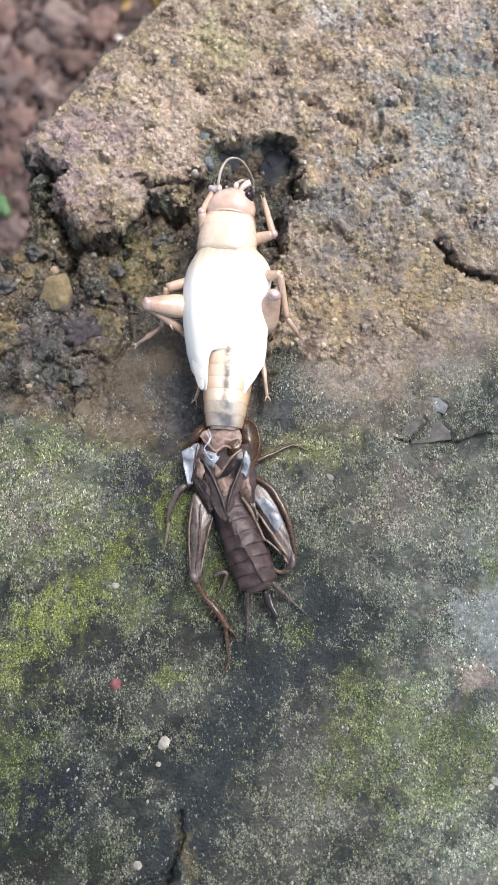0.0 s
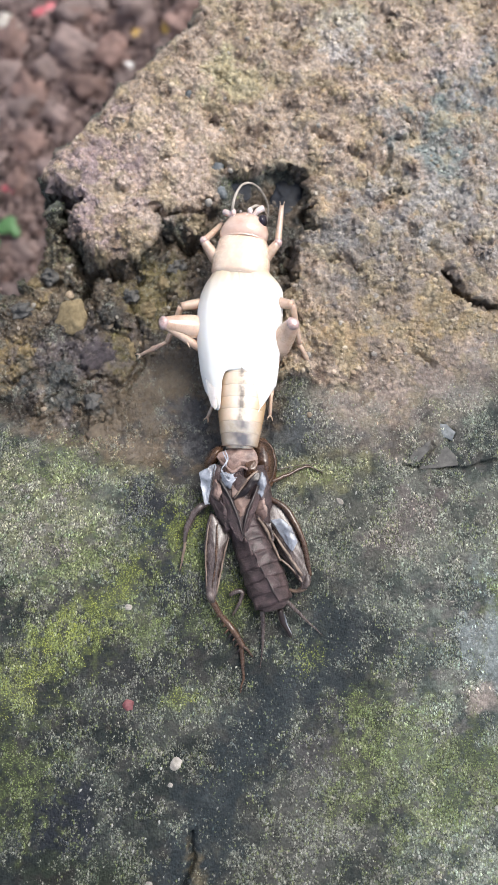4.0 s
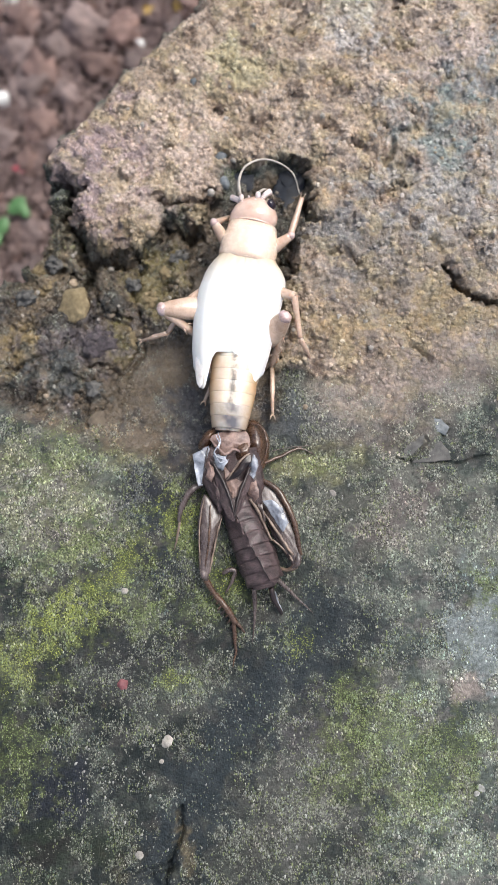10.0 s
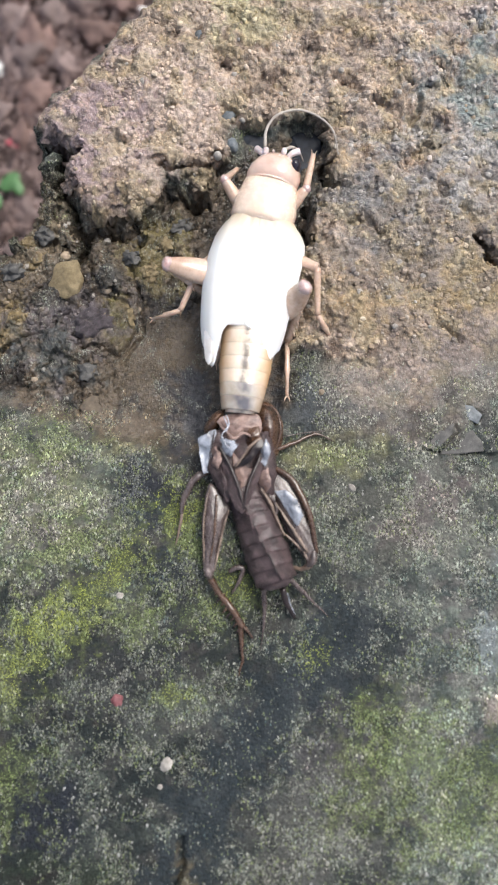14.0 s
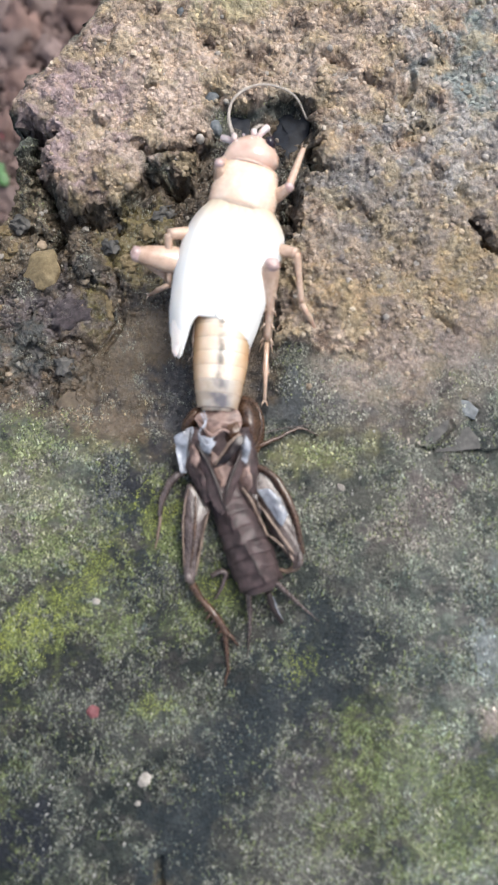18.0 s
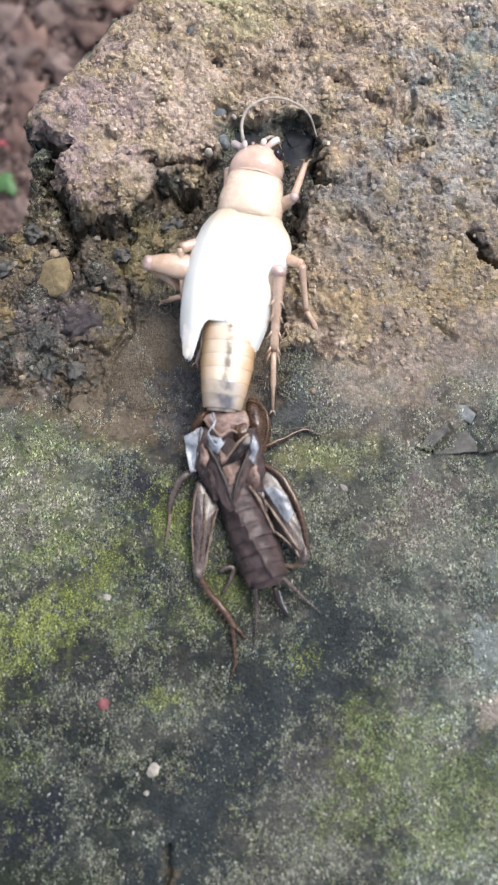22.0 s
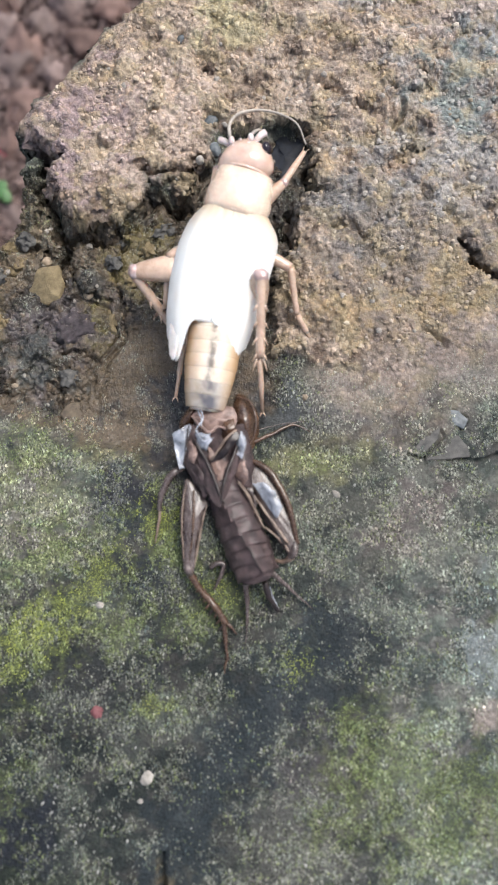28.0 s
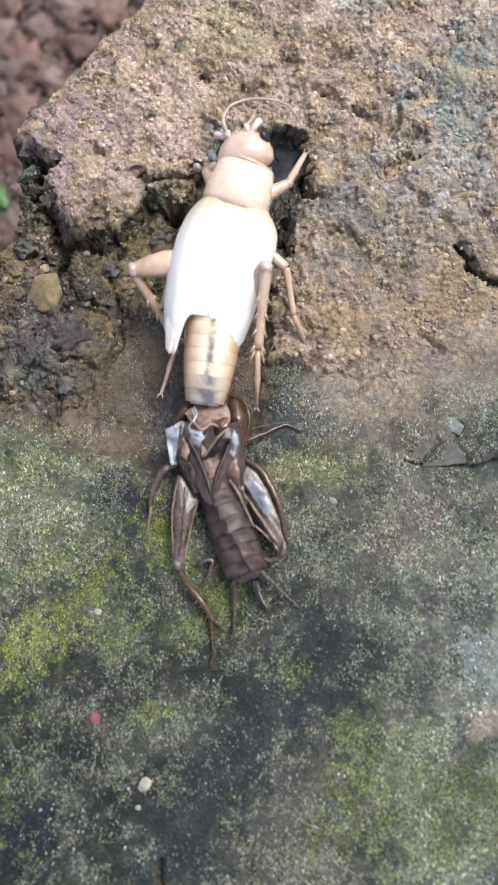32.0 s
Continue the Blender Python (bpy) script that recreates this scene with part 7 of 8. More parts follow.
    walk(RIG["right_hind_shin"], [
        (0.0, at(0.00, 5.20, -0.00, -3.7, -4.4, -176.9)),
        (2, at(0.00, 5.20, -0.00, -2.0, -8.2, -173.7)),
        (5, at(-0.00, 5.20, -0.00, -5.3, -8.8, -174.9)),
        (6, at(0.00, 5.20, 0.00, -1.3, -6.3, -175.4)),
        (7, at(-0.00, 5.20, -0.00, -2.5, -7.1, -175.3)),
        (8, at(0.00, 5.20, 0.00, -2.4, -11.7, -170.1)),
        (9, at(0.00, 5.20, 0.00, 5.2, -19.2, -169.5)),
        (10, at(0.00, 5.20, -0.00, -1.5, -27.0, -163.5)),
        (11, at(0.00, 5.20, 0.00, 1.6, -14.0, -168.3)),
        (12, at(0.00, 5.20, -0.00, -0.3, -12.9, -169.5)),
        (13, at(-0.00, 5.20, -0.00, 2.3, -20.7, -165.8)),
        (14, at(0.00, 5.20, 0.00, -1.4, -28.9, -163.9)),
        (17, at(0.00, 5.20, 0.00, 9.8, -16.0, -165.8)),
        (19, at(0.00, 5.20, 0.00, 6.7, -17.8, -166.3)),
        (20, at(0.00, 5.20, 0.00, 16.0, -15.5, -168.2)),
        (21, at(0.00, 5.20, 0.00, 17.2, -17.1, -166.3)),
        (22, at(-0.00, 5.20, -0.00, 23.8, -18.2, -166.1)),
        (23, at(-0.00, 5.20, -0.00, -1.5, -9.1, -169.4)),
        (24, at(0.00, 5.20, 0.00, 2.9, -12.6, -168.9)),
        (24.4, at(0.00, 5.20, -0.00, -7.0, -54.5, -150.3)),
        (24.6, at(-0.00, 5.20, -0.00, -51.7, -59.4, -101.4)),
        (25, at(0.00, 5.20, 0.00, 16.3, -63.1, -147.0)),
        (26, at(-0.00, 5.20, 0.00, 0.5, -71.1, -117.2)),
        (28.5, at(0.00, 5.20, -0.00, 42.5, -20.5, -170.3)),
        (29, at(0.00, 5.20, 0.00, 39.9, -25.2, -165.3)),
        (30, at(0.00, 5.20, 0.00, -55.9, -66.0, -60.0)),
        (30.5, at(0.00, 5.20, 0.00, 36.7, -29.2, -164.2)),
        (31, at(-0.00, 5.20, -0.00, 36.2, -34.1, -162.7)),
        (32, at(0.00, 5.20, -0.00, 34.2, -27.5, -162.8)),
    ])
    walk(RIG["right_hind_foot"], [
        (0.0, at(0.36, -1.98, -0.46, 61.2, -25.4, -160.6)),
        (2, at(0.76, -1.96, -0.25, 49.8, -38.0, -143.4)),
        (5, at(0.53, -1.95, -0.66, 69.1, -27.1, -163.0)),
        (6, at(0.56, -1.98, -0.17, 60.4, -24.5, -160.7)),
        (7, at(0.56, -1.97, -0.31, 61.9, -30.0, -157.3)),
        (8, at(1.18, -1.90, -0.29, 53.2, -29.1, -152.5)),
        (9, at(1.51, -1.81, 0.61, 61.2, -36.9, -156.9)),
        (10, at(1.97, -1.72, -0.17, 56.5, -43.4, -148.2)),
        (11, at(1.51, -1.84, 0.19, 53.3, -23.2, -159.6)),
        (12, at(1.30, -1.88, -0.03, 55.5, -23.5, -159.9)),
        (13, at(1.86, -1.75, 0.28, 58.6, -29.3, -158.7)),
        (14, at(1.92, -1.74, -0.15, 53.6, -48.6, -145.3)),
        (17, at(2.07, -1.59, 1.18, 44.5, -19.5, -162.3)),
        (19, at(1.94, -1.69, 0.80, 52.4, -21.0, -163.6)),
        (20, at(1.93, -1.47, 1.91, 46.2, -17.5, -166.6)),
        (21, at(2.23, -1.33, 2.04, 41.1, -18.6, -164.9)),
        (22, at(2.46, -0.98, 2.76, 30.1, -20.6, -164.1)),
        (23, at(1.29, -1.88, -0.19, 41.3, -13.8, -163.7)),
        (24, at(1.46, -1.84, 0.36, 44.7, -21.6, -159.9)),
        (24.4, at(2.93, -1.36, -0.51, 6.5, -70.3, -99.8)),
        (24.6, at(3.41, -0.45, -2.88, -34.2, -52.5, -49.2)),
        (25, at(5.27, 0.38, 0.91, 41.9, -46.5, -163.1)),
        (26, at(6.43, 1.96, 0.02, -23.6, -72.8, -100.2)),
        (28.5, at(2.57, 0.26, 4.56, 30.8, -24.0, -168.5)),
        (29, at(3.30, 0.36, 4.18, 27.3, -27.6, -163.7)),
        (30, at(6.22, 2.50, -2.43, -76.4, -61.0, -44.2)),
        (30.5, at(3.59, 0.21, 3.75, 27.1, -33.5, -161.2)),
        (31, at(4.00, 0.36, 3.52, 26.5, -38.0, -159.9)),
        (32, at(3.54, 0.06, 3.59, 22.2, -30.7, -160.3)),
    ])
    walk(RIG["right_middle"], [
        (0.0, at(2.40, -2.20, 2.20, 36.8, -0.0, -104.3)),
        (2, at(2.40, -2.20, 2.20, 32.4, -0.0, -114.3)),
        (5, at(2.40, -2.20, 2.20, 33.8, -0.0, -115.2)),
        (6, at(2.40, -2.20, 2.20, 38.3, -0.0, -110.7)),
        (7, at(2.40, -2.20, 2.20, 37.0, -0.0, -112.9)),
        (8, at(2.40, -2.20, 2.20, 34.2, -0.0, -108.3)),
        (9, at(2.40, -2.20, 2.20, 40.2, 0.8, -112.1)),
        (10, at(2.40, -2.20, 2.20, 31.2, 0.8, -109.4)),
        (11, at(2.40, -2.20, 2.20, 28.2, 1.0, -110.3)),
        (12, at(2.40, -2.20, 2.20, 29.1, 1.2, -109.9)),
        (13, at(2.40, -2.20, 2.20, 26.1, 1.5, -112.5)),
        (14, at(2.40, -2.20, 2.20, 17.2, -0.3, -110.6)),
        (17, at(2.40, -2.20, 2.20, 26.7, 0.1, -102.3)),
        (19, at(2.40, -2.20, 2.20, 29.1, -0.0, -102.5)),
        (20, at(2.40, -2.20, 2.20, 26.6, 0.3, -105.9)),
        (21, at(2.40, -2.20, 2.20, 23.0, -0.3, -105.2)),
        (22, at(2.40, -2.20, 2.20, 26.6, -0.3, -109.6)),
        (23, at(2.40, -2.20, 2.20, 24.3, -1.4, -106.7)),
        (24, at(2.40, -2.20, 2.20, 25.7, -1.9, -108.6)),
        (24.4, at(2.40, -2.20, 2.20, 24.3, -4.2, -118.5)),
        (24.6, at(2.40, -2.20, 2.20, 13.6, -4.1, -112.8)),
        (25, at(2.40, -2.20, 2.20, 7.9, -5.8, -96.3)),
        (26, at(2.40, -2.20, 2.20, 5.3, -4.2, -108.1)),
        (28.5, at(2.40, -2.20, 2.20, 4.7, -3.3, -108.8)),
        (29, at(2.40, -2.20, 2.20, 4.0, -2.9, -112.0)),
        (30, at(2.40, -2.20, 2.20, -2.8, -5.8, -124.8)),
        (30.5, at(2.40, -2.20, 2.20, 2.1, -5.0, -115.2)),
        (31, at(2.40, -2.20, 2.20, 2.1, -4.7, -117.2)),
        (32, at(2.40, -2.20, 2.20, 1.9, -4.8, -116.6)),
    ])
    walk(RIG["right_middle_shin"], [
        (0.0, at(0.00, 3.80, 0.00, -43.2, -33.5, -62.1)),
        (2, at(0.00, 3.80, 0.00, -40.4, -27.9, -56.7)),
        (5, at(0.00, 3.80, 0.00, -67.4, -24.6, -43.2)),
        (6, at(0.00, 3.80, -0.00, -47.7, -32.9, -55.1)),
        (7, at(0.00, 3.80, 0.00, -59.2, -29.8, -49.4)),
        (8, at(0.00, 3.80, -0.00, -43.7, -29.1, -55.0)),
        (9, at(0.00, 3.80, 0.00, -50.9, -31.0, -49.4)),
        (10, at(0.00, 3.80, 0.00, -37.3, -22.8, -49.8)),
        (11, at(0.00, 3.80, 0.00, -34.2, -20.3, -51.1)),
        (12, at(0.00, 3.80, 0.00, -41.8, -21.2, -53.3)),
        (13, at(0.00, 3.80, 0.00, -51.3, -16.9, -47.6)),
        (14, at(-0.00, 3.80, 0.00, -27.7, -12.9, -59.2)),
        (17, at(-0.00, 3.80, 0.00, -31.1, -17.8, -59.0)),
        (19, at(-0.00, 3.80, -0.00, -42.4, -19.4, -56.3)),
        (20, at(0.00, 3.80, 0.00, -32.2, -17.1, -55.9)),
        (21, at(0.00, 3.80, 0.00, -35.3, -14.1, -56.8)),
        (22, at(0.00, 3.80, 0.00, -51.0, -15.3, -48.3)),
        (23, at(0.00, 3.80, -0.00, -39.5, -15.5, -55.3)),
        (24, at(0.00, 3.80, 0.00, -54.2, -16.9, -52.5)),
        (24.4, at(0.00, 3.80, 0.00, -51.2, -16.8, -48.2)),
        (24.6, at(0.00, 3.80, 0.00, -31.6, -7.7, -58.4)),
        (25, at(0.00, 3.80, 0.00, -21.7, 0.7, -57.9)),
        (26, at(0.00, 3.80, 0.00, -26.5, 1.9, -51.7)),
        (28.5, at(0.00, 3.80, 0.00, -26.8, 2.1, -50.4)),
        (29, at(0.00, 3.80, -0.00, -18.0, 2.7, -46.9)),
        (30, at(0.00, 3.80, 0.00, -14.2, 5.6, -37.2)),
        (30.5, at(0.00, 3.80, 0.00, -15.9, 4.5, -40.8)),
        (31, at(-0.00, 3.80, 0.00, -16.9, 4.4, -38.8)),
        (32, at(0.00, 3.80, 0.00, -17.2, 4.7, -40.6)),
    ])
    walk(RIG["right_middle_foot"], [
        (0.0, at(3.53, 3.83, -2.45, -77.3, -18.6, -26.6)),
        (2, at(3.45, 4.51, -2.46, -78.1, -6.5, -10.3)),
        (5, at(2.34, 3.87, -3.61, -59.8, -19.8, -32.5)),
        (6, at(3.36, 4.04, -2.67, -84.2, -16.7, -22.4)),
        (7, at(2.87, 3.84, -3.21, -75.2, -13.5, -18.5)),
        (8, at(3.37, 4.40, -2.60, -78.3, -14.3, -22.0)),
        (9, at(3.18, 4.26, -2.86, -83.5, -15.1, -20.0)),
        (10, at(3.26, 5.24, -2.40, -73.7, -12.4, -23.5)),
        (11, at(3.29, 5.38, -2.27, -69.1, -10.3, -22.6)),
        (12, at(3.19, 4.89, -2.67, -60.4, -11.2, -24.2)),
        (13, at(2.65, 4.89, -3.21, -44.5, -10.4, -26.5)),
        (14, at(3.50, 5.37, -1.95, -53.8, -5.4, -20.8)),
        (17, at(3.51, 5.11, -2.12, -59.0, -9.5, -26.3)),
        (19, at(3.18, 4.76, -2.73, -56.3, -11.6, -29.0)),
        (20, at(3.39, 5.28, -2.19, -61.9, -8.5, -23.8)),
        (21, at(3.27, 5.22, -2.41, -53.2, -6.8, -23.4)),
        (22, at(2.61, 4.94, -3.23, -50.5, -7.9, -22.3)),
        (23, at(3.14, 5.09, -2.64, -59.6, -6.3, -19.0)),
        (24, at(2.61, 4.53, -3.34, -53.3, -9.8, -26.8)),
        (24.4, at(2.65, 4.87, -3.21, -69.5, -5.4, -13.6)),
        (24.6, at(3.28, 5.46, -2.23, -57.1, -3.2, -20.8)),
        (25, at(3.37, 5.94, -1.59, -45.0, 0.5, -34.0)),
        (26, at(2.98, 6.24, -1.92, -33.8, 1.1, -28.1)),
        (28.5, at(2.91, 6.30, -1.94, -28.6, 1.2, -26.5)),
        (29, at(2.94, 6.64, -1.33, -35.9, 1.5, -24.7)),
        (30, at(2.44, 7.18, -1.05, -35.3, 3.1, -19.1)),
        (30.5, at(2.63, 6.99, -1.17, -35.9, 2.4, -20.6)),
        (31, at(2.50, 7.06, -1.25, -37.2, 2.9, -23.9)),
        (32, at(2.59, 6.99, -1.27, -35.9, 2.8, -22.4)),
    ])
    walk(RIG["right_front"], [
        (0.0, at(1.90, 1.60, 2.00, 21.9, -0.0, -84.0)),
        (2, at(1.90, 1.60, 2.00, 24.7, -0.0, -54.4)),
        (5, at(1.90, 1.60, 2.00, 26.5, -0.0, -47.5)),
        (6, at(1.90, 1.60, 2.00, 43.6, -0.0, -51.0)),
        (7, at(1.90, 1.60, 2.00, 26.8, -0.0, -37.7)),
        (8, at(1.90, 1.60, 2.00, 26.7, -0.0, -37.1)),
        (9, at(1.90, 1.60, 2.00, 30.5, -1.8, -26.2)),
        (10, at(1.90, 1.60, 2.00, 23.3, -1.5, -52.2)),
        (11, at(1.90, 1.60, 2.00, 25.4, -2.0, -48.5)),
        (12, at(1.90, 1.60, 2.00, 27.1, -2.4, -46.1)),
        (13, at(1.90, 1.60, 2.00, 27.3, -2.8, -45.8)),
        (14, at(1.90, 1.60, 2.00, 24.1, -2.3, -38.6)),
        (17, at(1.90, 1.60, 2.00, 42.1, -3.3, -69.0)),
        (19, at(1.90, 1.60, 2.00, 54.9, -3.9, -63.9)),
        (20, at(1.90, 1.60, 2.00, 53.5, -3.0, -74.0)),
        (21, at(1.90, 1.60, 2.00, 48.7, -3.6, -73.2)),
        (22, at(1.90, 1.60, 2.00, 56.1, -4.2, -72.1)),
        (23, at(1.90, 1.60, 2.00, 50.5, -3.8, -79.8)),
        (24, at(1.90, 1.60, 2.00, 46.0, -4.2, -75.7)),
        (24.4, at(1.90, 1.60, 2.00, -20.2, -3.1, -40.0)),
        (24.6, at(1.90, 1.60, 2.00, 9.4, -6.1, -54.4)),
        (25, at(1.90, 1.60, 2.00, 12.8, -10.4, -39.7)),
        (26, at(1.90, 1.60, 2.00, 13.3, -8.7, -37.7)),
        (28.5, at(1.90, 1.60, 2.00, 13.3, -8.2, -40.1)),
        (29, at(1.90, 1.60, 2.00, 12.6, -8.2, -43.2)),
        (30, at(1.90, 1.60, 2.00, 5.7, -7.9, -52.6)),
        (30.5, at(1.90, 1.60, 2.00, 9.3, -10.1, -44.2)),
        (31, at(1.90, 1.60, 2.00, 8.7, -10.2, -48.3)),
        (32, at(1.90, 1.60, 2.00, -2.1, -10.2, -47.0)),
    ])
    walk(RIG["right_front_shin"], [
        (0.0, at(0.00, 3.20, 0.00, -3.5, 21.8, 95.6)),
        (2, at(0.00, 3.20, -0.00, -18.9, 19.6, 50.5)),
        (5, at(0.00, 3.20, 0.00, -21.6, 16.6, 36.8)),
        (6, at(-0.00, 3.20, 0.00, -43.5, 31.2, 39.4)),
        (7, at(0.00, 3.20, -0.00, -26.9, 14.3, 30.4)),
        (8, at(0.00, 3.20, 0.00, -30.5, 14.8, 31.8)),
        (9, at(0.00, 3.20, -0.00, -65.6, 16.5, 31.3)),
        (10, at(-0.00, 3.20, 0.00, -10.6, 14.4, 41.3)),
        (11, at(0.00, 3.20, 0.00, -15.5, 13.2, 33.4)),
        (12, at(0.00, 3.20, 0.00, -17.6, 13.6, 31.9)),
        (13, at(0.00, 3.20, -0.00, -18.0, 11.8, 27.4)),
        (14, at(0.00, 3.20, -0.00, -34.0, 13.6, 33.4)),
        (17, at(0.00, 3.20, 0.00, -28.3, 31.4, 54.0)),
        (19, at(-0.00, 3.20, -0.00, -45.2, 40.9, 46.5)),
        (20, at(0.00, 3.20, 0.00, -37.6, 42.6, 55.7)),
        (21, at(0.00, 3.20, 0.00, -34.5, 38.7, 57.4)),
        (22, at(0.00, 3.20, 0.00, -42.4, 46.0, 56.4)),
        (23, at(0.00, 3.20, -0.00, -32.9, 43.9, 67.5)),
        (24, at(0.00, 3.20, 0.00, -35.1, 40.3, 65.6)),
        (24.4, at(0.00, 3.20, 0.00, -9.8, -11.7, 44.3)),
        (24.6, at(0.00, 3.20, 0.00, -33.5, 9.6, 66.4)),
        (25, at(0.00, 3.20, 0.00, -39.3, 7.7, 36.6)),
        (26, at(0.00, 3.20, -0.00, -29.5, 5.3, 20.9)),
        (28.5, at(0.00, 3.20, -0.00, -25.9, 5.1, 21.5)),
        (29, at(-0.00, 3.20, 0.00, -24.6, 5.4, 25.0)),
        (30, at(-0.00, 3.20, 0.00, -34.0, 6.0, 40.6)),
        (30.5, at(0.00, 3.20, 0.00, -35.3, 6.3, 34.3)),
        (31, at(0.00, 3.20, 0.00, -32.5, 5.9, 37.3)),
        (32, at(0.00, 3.20, 0.00, -17.6, -0.5, 35.2)),
    ])
    walk(RIG["left_hind"], [
        (0.0, at(-3.00, -5.20, 2.20, 15.5, -0.0, 89.1)),
        (2, at(-3.00, -5.20, 2.20, 15.4, -0.0, 90.8)),
        (5, at(-3.00, -5.20, 2.20, 23.8, -0.0, 88.8)),
        (6, at(-3.00, -5.20, 2.20, 17.5, -0.0, 89.3)),
        (7, at(-3.00, -5.20, 2.20, 22.7, -0.0, 94.6)),
        (8, at(-3.00, -5.20, 2.20, 13.4, -0.0, 98.2)),
        (9, at(-3.00, -5.20, 2.20, 10.9, 0.4, 100.6)),
        (10, at(-3.00, -5.20, 2.20, 10.5, 0.6, 104.0)),
        (11, at(-3.00, -5.20, 2.20, 13.0, 0.3, 95.3)),
        (12, at(-3.00, -5.20, 2.20, 12.0, 0.4, 96.1)),
        (13, at(-3.00, -5.20, 2.20, 12.4, 0.5, 97.1)),
        (14, at(-3.00, -5.20, 2.20, 13.5, 1.1, 90.7)),
        (17, at(-3.00, -5.20, 2.20, 7.9, 1.6, 93.0)),
        (19, at(-3.00, -5.20, 2.20, 7.7, 2.3, 99.0)),
        (20, at(-3.00, -5.20, 2.20, 7.5, 2.3, 99.0)),
        (21, at(-3.00, -5.20, 2.20, 6.3, 2.8, 98.3)),
        (22, at(-3.00, -5.20, 2.20, 5.0, 3.4, 99.3)),
        (23, at(-3.00, -5.20, 2.20, 5.2, 3.3, 93.9)),
        (24, at(-3.00, -5.20, 2.20, 5.1, 3.2, 88.5)),
        (24.4, at(-3.00, -5.20, 2.20, 8.0, 4.8, 91.3)),
        (24.6, at(-3.00, -5.20, 2.20, 3.9, 5.7, 137.2)),
        (25, at(-3.00, -5.20, 2.20, -0.9, 10.3, 149.9)),
        (26, at(-3.00, -5.20, 2.20, -2.2, 7.8, 106.3)),
        (28.5, at(-3.00, -5.20, 2.20, -1.7, 7.1, 106.7)),
        (29, at(-3.00, -5.20, 2.20, -12.0, 6.3, 97.2)),
        (30, at(-3.00, -5.20, 2.20, -0.1, 7.6, 131.0)),
        (30.5, at(-3.00, -5.20, 2.20, -11.7, 9.8, 108.7)),
        (31, at(-3.00, -5.20, 2.20, -10.9, 9.8, 108.1)),
        (32, at(-3.00, -5.20, 2.20, -2.5, 10.1, 113.3)),
    ])
    walk(RIG["left_hind_shin"], [
        (0.0, at(0.00, 5.20, 0.00, -16.8, 8.1, 149.3)),
        (2, at(0.00, 5.20, 0.00, -17.2, 7.9, 149.7)),
        (5, at(0.00, 5.20, 0.00, 1.9, 11.6, 152.2)),
        (6, at(0.00, 5.20, 0.00, -15.6, 8.6, 151.2)),
        (7, at(0.00, 5.20, 0.00, -11.0, 11.5, 150.9)),
        (8, at(0.00, 5.20, 0.00, -15.5, 7.6, 145.7)),
        (9, at(0.00, 5.20, 0.00, -16.8, 7.4, 145.3)),
        (10, at(0.00, 5.20, 0.00, -16.8, 7.6, 144.2)),
        (11, at(0.00, 5.20, -0.00, -16.1, 7.5, 152.7)),
        (12, at(0.00, 5.20, 0.00, -17.1, 7.4, 151.9)),
        (13, at(0.00, 5.20, 0.00, -17.6, 7.9, 151.6)),
        (14, at(0.00, 5.20, 0.00, -21.9, 5.3, 160.5)),
        (17, at(0.00, 5.20, 0.00, -25.7, 4.4, 162.0)),
        (19, at(0.00, 5.20, 0.00, -25.2, 5.7, 155.5)),
        (20, at(-0.00, 5.20, 0.00, -25.7, 6.0, 153.2)),
        (21, at(-0.00, 5.20, 0.00, -27.5, 5.0, 155.6)),
        (22, at(0.00, 5.20, -0.00, -28.3, 4.4, 155.4)),
        (23, at(-0.00, 5.20, 0.00, -30.6, 3.0, 162.6)),
        (24, at(0.00, 5.20, 0.00, -31.3, 2.1, 166.9)),
        (24.4, at(0.00, 5.20, 0.00, -31.0, 6.5, 124.8)),
        (24.6, at(0.00, 5.20, -0.00, -30.1, 1.4, 62.4)),
        (25, at(0.00, 5.20, 0.00, -32.0, -2.2, 54.5)),
        (26, at(0.00, 5.20, 0.00, -34.7, 1.5, 123.0)),
        (28.5, at(-0.00, 5.20, -0.00, -36.4, 2.1, 122.8)),
        (29, at(0.00, 5.20, 0.00, -20.6, -6.5, 104.5)),
        (30, at(-0.00, 5.20, 0.00, -16.0, -3.9, 72.1)),
        (30.5, at(0.00, 5.20, 0.00, -38.7, -7.8, 117.3)),
        (31, at(0.00, 5.20, 0.00, -40.5, -7.0, 115.3)),
        (32, at(0.00, 5.20, -0.00, -43.1, -0.2, 114.5)),
    ])
